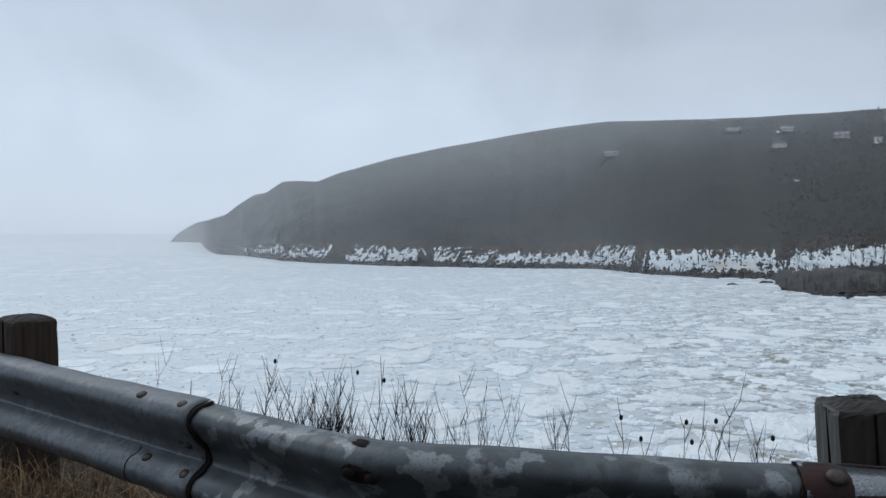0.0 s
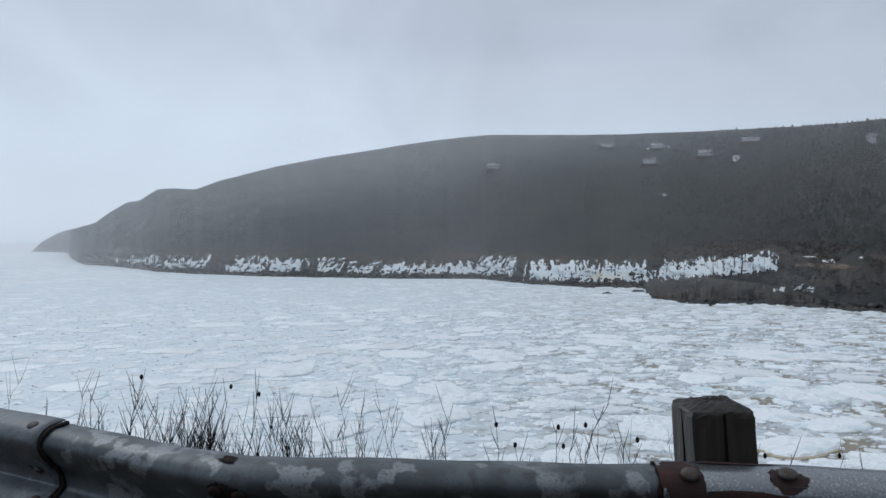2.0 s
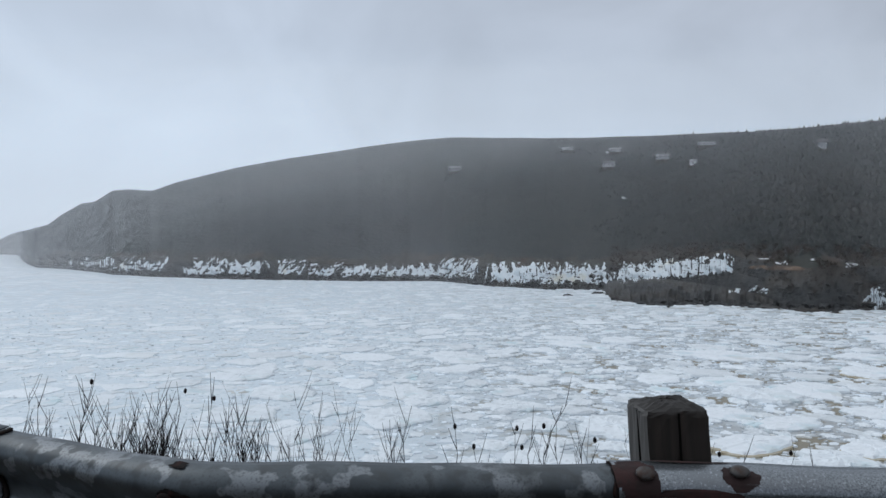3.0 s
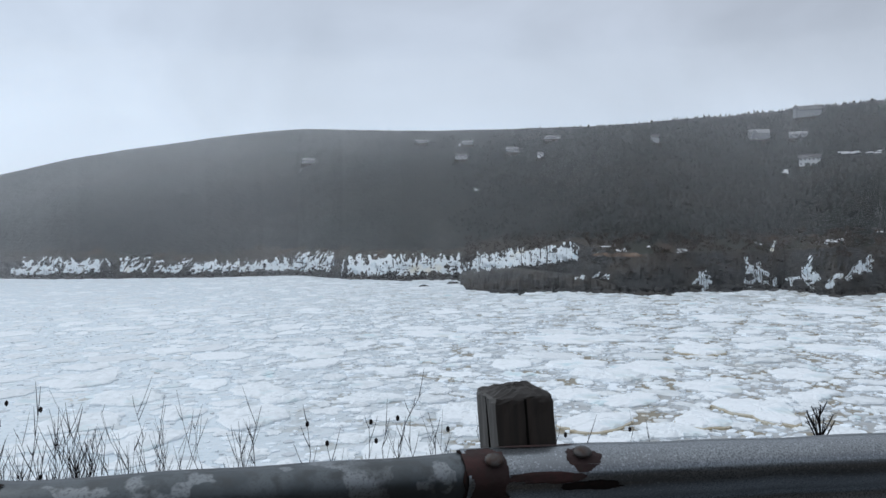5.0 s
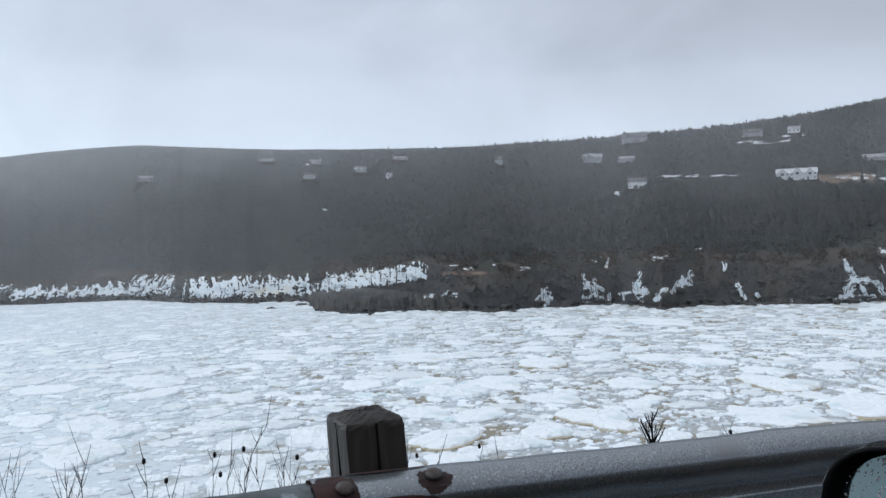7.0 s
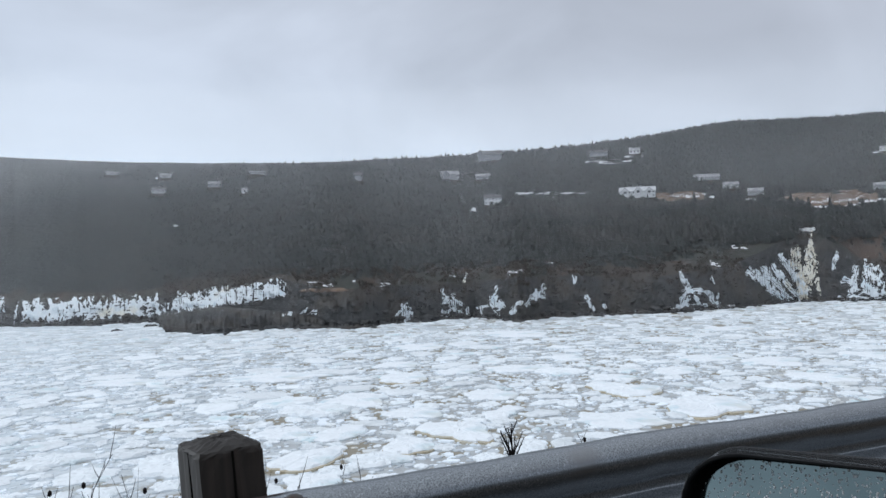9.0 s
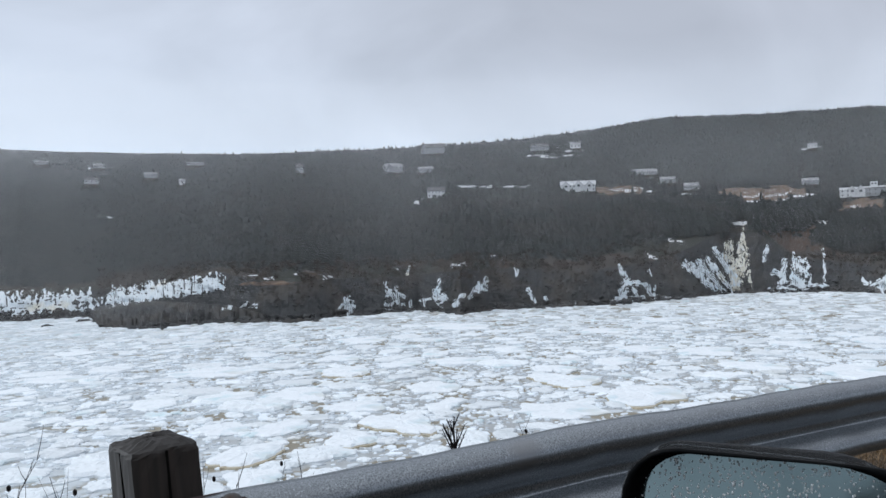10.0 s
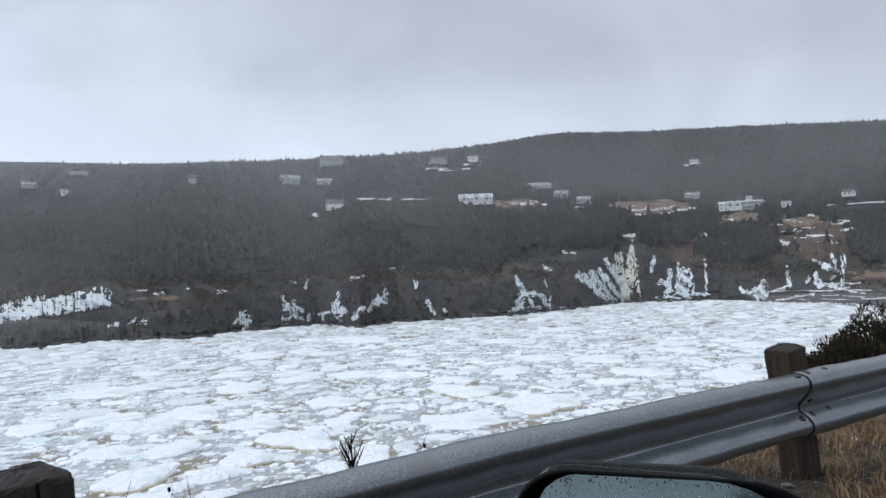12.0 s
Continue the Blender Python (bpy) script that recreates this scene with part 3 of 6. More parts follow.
def floe_mesh(rng, x, y, size, high, n, origin=(0.0, 0.0), calm=1.0):
    """Vertices and triangles of one floe: a rounded, broken outline, wet skirt, worn rim and a gently uneven snowy top."""
    t = (np.arange(n) + rng.uniform(-0.42, 0.42, n)) * math.tau / n
    k = 1 + 0.0 * t
    wild = 0.16 if size > 3.8 else 0.24
    for m in (2, 3, 4, 5, 7):
        if m * 2 <= n:
            k = k + rng.normal(0, wild / m ** 0.7) * np.cos(m * t + rng.rand() * 6.28)
    k = np.clip(k * (1 + rng.normal(0, 0.055, n)), 0.5, 1.4)
    stretch, turn = rng.uniform(1.0, 1.35 if size > 3.8 else 1.45), rng.rand() * math.pi
    px, py = np.cos(t) * k * size * stretch, np.sin(t) * k * size / stretch ** 0.5
    p = np.stack([px * math.cos(turn) - py * math.sin(turn), px * math.sin(turn) + py * math.cos(turn)], 1)
    c = np.array([x, y]) - origin
    rim = min(0.25, 0.35 / max(size, 0.5))
    levels = [(1.0, -0.15), (1.0, high * 0.55), (1 - rim, high)]
    if n > 30:
        levels += [(0.86 - rim, high * 1.06), (0.66 - rim, high * 1.16), (0.45 - 0.5 * rim, high * 1.1), (0.22, high * 1.2)]
    elif n > 9:
        levels.append((0.5, high * 1.15))
    if n < 8:
        levels = [(1.0, -0.1), (0.85, high)]
    v, f = [], []
    for i, (s, z) in enumerate(levels):
        zz = z + (rng.uniform(-0.26, 0.26, n) * calm * high if i > 0 else np.zeros(n))
        v.append(np.column_stack([c + p * s, zz]))
    i = np.arange(n)
    j = (i + 1) % n
    for q in range(len(levels) - 1):
        a, b = q * n, (q + 1) * n
        f += [np.stack([a + i, a + j, b + j], 1), np.stack([a + i, b + j, b + i], 1)]
    v.append([(c[0], c[1], high * rng.uniform(1.0, 1.2))])
    f.append(np.stack([(len(levels) - 1) * n + i, (len(levels) - 1) * n + j, np.full(n, len(levels) * n)], 1))
    return np.concatenate(v), np.concatenate(f)


def scatter(rng, count, lo, hi, near, far, gap, taken, cell, avoid=()):
    """Dart-thrown points with spacing between lo and hi."""
    out = []
    for _ in range(count):
        az = rng.uniform(-38, 94)
        r = math.sqrt(rng.uniform(near ** 2, far ** 2))
        size = lo + (hi - lo) * rng.rand() ** 2.4
        if az > -20 and r > shore_at(az) - size * 0.5 - 1:
            continue
        x, y = r * math.sin(radians(az)), r * math.cos(radians(az))
        ci, cj, reach = int(x // cell), int(y // cell), 2
        if any((px - x) ** 2 + (py - y) ** 2 < ((pr + size) * gap) ** 2 for i in range(ci - reach, ci + reach + 1) for j in range(cj - reach, cj + reach + 1) for px, py, pr in taken.get((i, j), ())):
            continue
        taken.setdefault((ci, cj), []).append((x, y, size))
        out.append((x, y, size))
    return out


def shore_at(az):
    return np.minimum(np.interp(az, *SHORE), np.interp(az, *POINT)) * K


# the widest pans: bearing, distance, half width
PANS_HEAD = [
    (49.5, 275, 12.0), (49.4, 185, 6.7), (44.9, 182, 5.2), (40.5, 198, 5.9), (63.1, 204, 6.9), (70.5, 176, 6.3), (73.0, 219, 6.2), (63.0, 139, 7.9),
    (57.0, 126, 6.9), (47.5, 149, 5.6), (45.0, 118, 6.0), (41.2, 109, 4.3), (41.6, 133, 5.0), (48.4, 132, 3.9), (33.7, 105, 5.0), (37.5, 149, 7.0),
    (57.3, 154, 7.0), (56.5, 170, 4.9), (60.9, 181, 5.7), (42.2, 240, 8.0), (53.2, 204, 4.9), (36.2, 120, 4.6), (67.4, 200, 8.0), (76.7, 174, 8.0),
]
PANS_BAY = [
    (32.1, 123, 4.5), (41.0, 174, 6.5), (51.5, 93, 4.3), (77.9, 231, 6.9), (60.3, 250, 8.0), (64.4, 288, 8.7), (31.6, 186, 9.0), (12.6, 169, 7.9),
    (8.1, 112, 6.0), (34.0, 94, 4.0), (-0.4, 132, 6.0), (18.8, 109, 4.2), (18.0, 143, 4.3), (5.1, 139, 4.2), (21.4, 196, 6.6), (-3.2, 152, 7.0),
    (5.9, 171, 6.4), (-8.0, 238, 8.0), (3.0, 118, 4.0), (17.0, 120, 4.4), (-17.1, 147, 5.0),
]


def ice_foot(rim, away, size, floe):
    """The worn foot of a floe, awash on its near side and stained with silt."""
    k, n = rim * 1.02 - away * size * 0.15, len(rim)
    i = np.arange(n)
    v = np.concatenate([np.column_stack([k, np.full(n, -0.1)]), np.column_stack([k * 0.985, np.full(n, 0.26)]), np.column_stack([k * 0.6, np.full(n, 0.34)])])
    f = [np.stack([a + i, a + (i + 1) % n, a + n + (i + 1) % n, a + n + i], 1) for a in (0, n)]
    sheet("ice_foot", v, np.concatenate(f), M_SILT, floe)["label"] = "silt-stained ice foot awash"


def build_floes():
    rng = np.random.RandomState(4)
    taken, wide, silted, broad = {}, [], set(), set()
    for i, (a, r, size) in enumerate(PANS_HEAD + PANS_BAY):
        x, y, size = r * math.sin(radians(a)), r * math.cos(radians(a)), size * 0.92
        if a > 20 and i in (7, 10, 11, 14, 16, 25):
            silted.add((x, y))
        taken.setdefault((int(x // 8.0), int(y // 8.0)), []).append((x, y, size))
        wide.append((x, y, size))
        if a > 20:
            broad.add((x, y))
    wide += scatter(rng, 6500, 2.2, 6.2, 52, 700, 0.98, taken, 8.0)
    mid = scatter(rng, 26000, 0.9, 2.6, 50, 600, 0.84, taken, 8.0)
    for _ in range(5200):
        a, r = rng.uniform(-38, -12), rng.uniform(480, 2300)
        if a < -20 or r < shore_at(a) - 12:
            mid.append((r * math.sin(radians(a)), r * math.cos(radians(a)), rng.uniform(2.0, 7.0)))
    pans = sorted((math.hypot(x, y), x, y, size) for x, y, size in wide + mid)
    single = set(sorted(range(len(pans)), key=lambda i: pans[i][0] - 14 * pans[i][3])[:290])
    single |= {i for i, p in enumerate(pans) if (p[1], p[2]) in broad}
    vs, fs, off = [], [], 0
    for i, (r, x, y, size) in enumerate(pans):
        near = r < 260
        out = np.interp(math.degrees(math.atan2(x, y)), [-10, 20], [0.35, 1.0])
        high = rng.uniform(0.22, 0.55) * min(1.4, 0.45 + size / 5.5) * (1.0 if near else 0.6) * out
        n = 24 if r < 130 else 15 if r < 200 else 8 if r < 270 else 7
        if i in single:
            flat = (x, y) in broad
            if flat:
                high = rng.uniform(0.28, 0.5) + (0.2 if (x, y) in silted else 0.0)
            v, f = floe_mesh(rng, x, y, size, high, 34, (x, y), 0.6 if flat else 1.0)
            ob = sheet("ice_floe", v, f, M_PAN if flat else M_FLOE)
            ob.location = (x, y, 0)
            if (x, y) in silted:
                ice_foot(v[:34, :2], np.array([x, y]) / r, size, ob)
            tagged(ob, "flat white pan of sea ice floating in the bay" if size < 4 else "wide white pan of sea ice afloat among smaller floes", "ice floe", "floes in the bay")
            continue
        v, f = floe_mesh(rng, x, y, size, high, n)
        vs.append(v)
        fs.append(f + off)
        off += len(v)
    ob = sheet("drift_ice", np.concatenate(vs), np.concatenate(fs), M_FLOE)
    tagged(ob, "close-packed white drift ice broken into small pans", "sea ice", kind="stuff")
    # broken pieces packed into the slush between the pans
    vs, fs, off = [], [], 0
    for x, y, size in scatter(rng, 80000, 0.3, 1.3, 46, 290, 0.76, taken, 8.0):
        r, a = math.hypot(x, y), math.degrees(math.atan2(x, y))
        if rng.rand() > np.interp(a, [-15, 25], [0.12, 1.0]) * np.interp(r, [210, 290], [1.0, 0.3]):
            continue
        v, f = floe_mesh(rng, x, y, size, rng.uniform(0.04, 0.22) * np.interp(a, [-10, 25], [0.3, 1.0]), 7 if r < 150 else 5)
        vs.append(v)
        fs.append(f + off)
        off += len(v)
    ob = sheet("ice_rubble", np.concatenate(vs), np.concatenate(fs), M_BRASH)
    tagged(ob, "grey-white ice rubble packed between the floes", "sea ice", kind="stuff")
    # brash: small angular lumps in the slush
    n = 6000
    az, r = rng.uniform(-36, 92, n), np.sqrt(rng.uniform(45 ** 2, 330 ** 2, n))
    keep = r < shore_at(az) - 3
    az, r = az[keep], r[keep]
    x, y = r * np.sin(np.radians(az)), r * np.cos(np.radians(az))
    n = len(x)
    a = np.arange(5) * math.tau / 5 + rng.rand(n, 1) * 6.28
    s = rng.uniform(0.15, 0.55, (n, 1)) * np.where(rng.rand(n, 1) < 0.12, 1.7, 1.0) * rng.uniform(0.6, 1.2, (n, 5))
    ring = np.stack([x[:, None] + np.cos(a) * s, y[:, None] + np.sin(a) * s, np.zeros((n, 5)) - 0.05], -1)
    cap = ring.copy()
    cap[:, :, :2] = cap[:, :, :2] * 0.75 + ring[:, :, :2].mean(1, keepdims=True) * 0.25
    cap[:, :, 2] = rng.uniform(0.05, 0.22, (n, 5)) * np.where(rng.rand(n, 1) < 0.1, 1.6, 1.0)
    v = np.concatenate([ring, cap], 1)
    t = [(k, (k + 1) % 5, 5 + (k + 1) % 5) for k in range(5)] + [(k, 5 + (k + 1) % 5, 5 + k) for k in range(5)] + [(5, 6, 7), (5, 7, 8), (5, 8, 9)]
    f = (np.arange(n)[:, None, None] * 10 + np.array(t)[None]).reshape(-1, 3)
    tagged(sheet("brash_ice", v.reshape(-1, 3), f, M_BRASH), "small angular lumps of brash ice between the floes", "sea ice", kind="stuff")


build_floes()

# ---- clearings, houses and forest on the far slope ----
# bearing, angle over the eye's level, half width, half height (degrees), what lies there
OPEN_UPPER = [
    (51.1, 5.05, 1.3, 0.12, "snow"), (54.6, 4.95, 1.5, 0.10, "patchy"), (61.6, 4.3, 1.7, 0.36, "field"), (62.9, 4.3, 1.1, 0.28, "patchy"),
    (66.6, 4.05, 0.9, 0.3, "patchy"), (71.0, 3.55, 3.1, 0.55, "field"), (71.6, 3.45, 2.4, 0.30, "patchy"), (77.8, 2.55, 2.8, 0.45, "field"),
    (81.2, 2.0, 1.5, 0.35, "field"), (76.5, 2.4, 1.6, 0.25, "patchy"), (35.4, -1.72, 2.0, 0.16, "field"), (37.2, -1.15, 0.5, 0.09, "specks"),
    (34.2, -1.05, 0.6, 0.09, "specks"), (49.2, -0.65, 0.3, 0.08, "specks"),
]
OPEN_FIELDS = [
    (52.3, -0.2, 0.25, 0.05, "specks"), (44.9, -0.95, 0.3, 0.14, "specks"), (82.5, -2.75, 4.0, 0.06, "strip"), (84.5, -3.35, 3.6, 0.05, "strip"),
    (83.2, -2.3, 1.6, 0.07, "strip"), (58.4, 7.45, 0.9, 0.12, "snow"), (56.6, 7.1, 1.8, 0.14, "patchy"), (55.9, 7.6, 0.7, 0.15, "patchy"),
    (74.6, 6.4, 0.7, 0.12, "patchy"), (45.9, 3.1, 0.35, 0.35, "patchy"), (49.2, 4.25, 0.5, 0.10, "snow"),
]
OPEN_SHORE = [
    (20.8, 6.75, 0.5, 0.06, "snow"), (24.4, 6.65, 0.8, 0.10, "patchy"), (27.5, 6.05, 0.9, 0.10, "patchy"), (30.6, 6.95, 0.6, 0.07, "snow"),
    (24.6, 3.3, 0.5, 0.08, "patchy"), (12.4, 5.38, 0.5, 0.10, "patchy"), (44.0, 6.1, 0.4, 0.1, "patchy"), (85.5, 3.0, 3.0, 0.05, "patchy"),
    (75.6, 1.2, 0.35, 0.12, "snow"), (70.0, 1.5, 0.45, 0.06, "snow"), (82.3, 0.7, 3.2, 1.3, "bracken"), (72.5, 0.4, 2.2, 0.9, "bracken"),
    (80.6, 1.9, 1.6, 0.7, "specks"),
]
OPEN_RIDGE = [
    (76.5, 0.2, 2.0, 0.6, "specks"), (67.0, 0.4, 2.0, 0.5, "specks"), (63.9, -0.6, 0.5, 0.25, "patchy"), (85.6, -1.75, 1.7, 0.28, "field"),
    (46.6, 4.0, 0.3, 0.2, "patchy"),
]
OPEN_HEAD = [
    (84.1, 1.6, 0.9, 0.35, "patchy"), (82.2, 0.95, 1.3, 0.10, "snow"), (80.4, 2.3, 0.5, 0.22, "patchy"), (75.1, 1.38, 0.35, 0.16, "snow"),
    (69.8, 1.62, 0.6, 0.09, "snow"), (74.0, 3.3, 0.6, 0.12, "snow"), (62.0, 4.38, 1.2, 0.14, "snow"), (66.3, 3.7, 0.6, 0.14, "snow"),
    (71.8, 3.1, 1.6, 0.10, "snow"), (80.2, 0.75, 0.4, 0.35, "patchy"),
]
CLEARINGS = OPEN_UPPER + OPEN_FIELDS + OPEN_SHORE + OPEN_RIDGE + OPEN_HEAD


def blob_mask(u, v, seed):
    return (np.abs(u) ** 3 + np.abs(v) ** 3) ** (1 / 3) + 0.75 * waves(u * 6, v * 2.5, seed, 5, 0.8)


def build_clearing(k, az, el, wa, we, kind):
    """Open ground draped on the slope: thin snow or dead grass."""
    na, nr = max(70, int(wa / 0.022)), max(12, int(we / 0.022))
    a, h = np.meshgrid(np.linspace(az - wa, az + wa, na), np.linspace(el - we, el + we, nr), indexing="ij")
    low = 1 if kind == "strip" else 8 if el < 0 else 20
    r = np.array([seen_column(p, q, low) for p, q in zip(a[:, 0], h)])
    z = EYE + r * np.tan(np.radians(h)) + 0.4
    u, w = (a - az) / wa, (h - el) / we
    m = blob_mask(u, w, 40 + k)
    grain = waves(a * 9, h * 40, 70 + k, 4, 3.0)
    inside = m < 1.0
    if kind in ("patchy", "strip"):
        inside &= grain > (0.05 if kind == "patchy" else -0.15)
    elif kind == "specks":
        inside &= grain > 0.26
    elif kind == "snow":
        inside &= grain > -0.25
    f = grid_faces(na, nr)
    ok = inside.ravel()[f].all(1)
    if ok.sum() < 4:
        return
    if kind == "bracken":
        ob = sheet("bracken_slope", polar(a, r, z - 0.15).reshape(-1, 3), f[ok], M_BRACKEN, smooth=True)
        tagged(ob, "brown slope of dead bracken above the beach", "slope", kind="structure")
        return
    mat = M_FIELD if kind == "field" else M_SNOW
    name = "dead_grass_field" if kind == "field" else "snow_patch"
    ob = sheet(name, polar(a, r, z).reshape(-1, 3), f[ok], mat, smooth=True)
    tagged(ob, "tan field of dead grass among dark spruces" if kind == "field" else "thin old snow lying on a clearing in the woods", "field" if kind == "field" else "snow patch", kind="structure")


for k, c in enumerate(CLEARINGS):
    build_clearing(k, *c)


def slab(bm, pts, thick):
    """A roof plane: four corners, thickened downwards."""
    top = [bm.verts.new(p) for p in pts]
    low = [bm.verts.new(Vector(p) - Vector((0, 0, thick))) for p in pts]
    bm.faces.new(top)
    bm.faces.new(low[::-1])
    for i in range(4):
        j = (i + 1) % 4
        bm.faces.new((top[i], low[i], low[j], top[j]))


def gable_block(bm, w, d, h, rise, across=False):
    """Walls with gable ends; the ridge runs along the width, or across it."""
    x, y = w / 2, d / 2
    v = [bm.verts.new(p) for p in ((-x, -y, -0.6), (x, -y, -0.6), (x, y, -0.6), (-x, y, -0.6), (-x, -y, h), (x, -y, h), (x, y, h), (-x, y, h))]
    if across:
        a, b = bm.verts.new((0, -y, h + rise)), bm.verts.new((0, y, h + rise))
        faces = ((0, 1, 5, 4), (2, 3, 7, 6), (1, 2, 6, 5), (3, 0, 4, 7))
        ends = ((v[4], v[5], a), (v[6], v[7], b))
    else:
        a, b = bm.verts.new((-x, 0, h + rise)), bm.verts.new((x, 0, h + rise))
        faces = ((0, 1, 5, 4), (2, 3, 7, 6), (1, 2, 6, 5), (3, 0, 4, 7))
        ends = ((v[7], v[4], a), (v[5], v[6], b))
    for f in faces:
        bm.faces.new([v[i] for i in f])
    for e in ends:
        bm.faces.new(e)


def roof_planes(bm, w, d, h, rise, across=False, over=0.5):
    x, y = w / 2 + over, d / 2 + over
    if across:
        drop = rise * over / (w / 2)
        slab(bm, ((-x, -y, h - drop), (0, -y, h + rise), (0, y, h + rise), (-x, y, h - drop)), 0.3)
        slab(bm, ((0, -y, h + rise), (x, -y, h - drop), (x, y, h - drop), (0, y, h + rise)), 0.3)
    else:
        drop = rise * over / (d / 2)
        slab(bm, ((-x, -y, h - drop), (x, -y, h - drop), (x, 0, h + rise), (-x, 0, h + rise)), 0.3)
        slab(bm, ((-x, 0, h + rise), (x, 0, h + rise), (x, y, h - drop), (-x, y, h - drop)), 0.3)


def add_window(house, x, y, z, w, h):
    bm = bmesh.new()
    box(bm, x - w / 2 - 0.12, x + w / 2 + 0.12, y - 0.10, y + 0.1, z - 0.12, z + h + 0.12)
    win = part("window", bm, M_TRIM, house)
    bm = bmesh.new()
    box(bm, x - w / 2, x + w / 2, y - 0.14, y - 0.06, z, z + h)
    part("pane", bm, M_PANE, win)


def build_house(az, el, w, d, h, rise, wall, roof, label, gables=(), cols=4, rows=2, turn=0, extra=None, sink=0.0):
    """A detached house whose front looks across the bay. gables: (x, width, height, rise) bays on the front."""
    r, z = seen_at(az, el)
    base = new("house")
    base.matrix_world = pose(*polar(az, r, z - sink), 0, 0, -az + turn)
    bm = bmesh.new()
    gable_block(bm, w, d, h, rise)
    for gx, gw, gh, gr in gables:
        n0 = len(bm.verts)
        gable_block(bm, gw, 3.0, gh, gr, True)
        bm.verts.ensure_lookup_table()
        for v in bm.verts[n0:]:
            v.co += Vector((gx, -d / 2 - 1.0, 0))
    part("wall", bm, wall, base)
    bm = bmesh.new()
    box(bm, -w / 2 - 1.2, w / 2 + 1.2, -d / 2 - 3.0, d / 2 + 0.5, -7.0, -0.15, 0.5)
    part("terrace", bm, M_HILL, base, "dark scrubby terrace bank")
    bm = bmesh.new()
    roof_planes(bm, w, d, h, rise)
    part("roof", bm, roof, base)
    for gx, gw, gh, gr in gables:
        bm = bmesh.new()
        roof_planes(bm, gw, 3.4, gh, gr, True, 0.35)
        for v in bm.verts:
            v.co += Vector((gx, -d / 2 - 1.0, 0))
        part("gable_roof", bm, roof, base)
        add_window(base, gx, -d / 2 - 2.5, gh * 0.62, gw * 0.4, gh * 0.28)
    storey = h / rows
    for j in range(rows):
        for i in range(cols):
            x = (i + 0.5) / cols * w - w / 2
            if any(abs(x - g[0]) < g[1] / 2 + 0.3 for g in gables):
                continue
            add_window(base, x, -d / 2, storey * j + storey * 0.38, min(1.1, w / cols * 0.38), storey * 0.36)
    bm = bmesh.new()
    box(bm, w * 0.22, w * 0.22 + 0.9, -0.4, 0.5, h, h + rise + 1.0)
    part("chimney", bm, M_ROOF_D, base)
    if extra:
        extra(base, w, d, h)
    tagged(base, label, "house", "houses on the far slope")
    HOUSE_SPOTS.append((az, el, math.degrees(w / 2 / r) + 0.2, h, r))
    return base


def turret(base, w, d, h):
    bm = bmesh.new()
    bmesh.ops.create_cone(bm, cap_ends=True, segments=10, radius1=1.9, radius2=1.9, depth=h + 2.5, matrix=Matrix.Translation((-w / 2 - 0.6, -d / 2 + 1, (h + 2.5) / 2 - 1)))
    t = part("turret", bm, M_WALL_G, base)
    bm = bmesh.new()
    bmesh.ops.create_cone(bm, cap_ends=True, segments=10, radius1=2.4, radius2=0.05, depth=2.6, matrix=Matrix.Translation((-w / 2 - 0.6, -d / 2 + 1, h + 2.8)))
    part("turret_roof", bm, M_ROOF_D, t)


def veranda(base, w, d, h):
    """Two-storey balcony with posts along half of the front, and a square lantern room on top."""
    bm = bmesh.new()
    box(bm, 0, w / 2 + 2, -d / 2 - 3.2, -d / 2, h * 0.46, h * 0.46 + 0.3)
    b = part("balcony", bm, M_TRIM, base)
    bm = bmesh.new()
    box(bm, 0, w / 2 + 2.2, -d / 2 - 3.4, -d / 2 + 0.5, h - 0.1, h + 0.25)
    part("balcony_roof", bm, M_ROOF_W, base)
    for i in range(6):
        x = 0.3 + i * (w / 2 + 1.4) / 5
        bm = bmesh.new()
        box(bm, x - 0.22, x + 0.22, -d / 2 - 3.1, -d / 2 - 2.7, -4, h)
        part("post", bm, M_TRIM, b)
    bm = bmesh.new()
    box(bm, w * 0.12, w * 0.12 + 5.0, -2.5, 2.5, h, h + 5.2)
    part("lantern_room", bm, M_WALL_W, base)
    for i in range(2):
        add_window(base, w * 0.12 + 1.4 + i * 2.2, -2.5, h + 2.9, 1.3, 1.4)


def build_pole(az, el, tall):
    """A wooden utility pole with its cross-arm."""
    r, z = seen_at(az, el)
    base = new("utility_pole")
    base.matrix_world = pose(*polar(az, r, z), 0, 0, -az)
    bm = bmesh.new()
    tube(bm, ((0, 0, -0.5), (0.05, 0, tall * 0.5), (0, 0, tall)), (0.17, 0.15, 0.11), 8)
    part("pole", bm, M_BARK, base)
    bm = bmesh.new()
    box(bm, -1.1, 1.1, -0.2, -0.08, tall - 0.9, tall - 0.72, 0.02)
    part("cross_arm", bm, M_BARK, base)
    tagged(base, "weathered wooden utility pole beside the fields", "pole", "poles on the far slope")


for a, e, h in ((71.4, 3.6, 8.0), (46.0, 3.2, 8.0), (62.6, 4.6, 7.5)):
    build_pole(a, e, h)

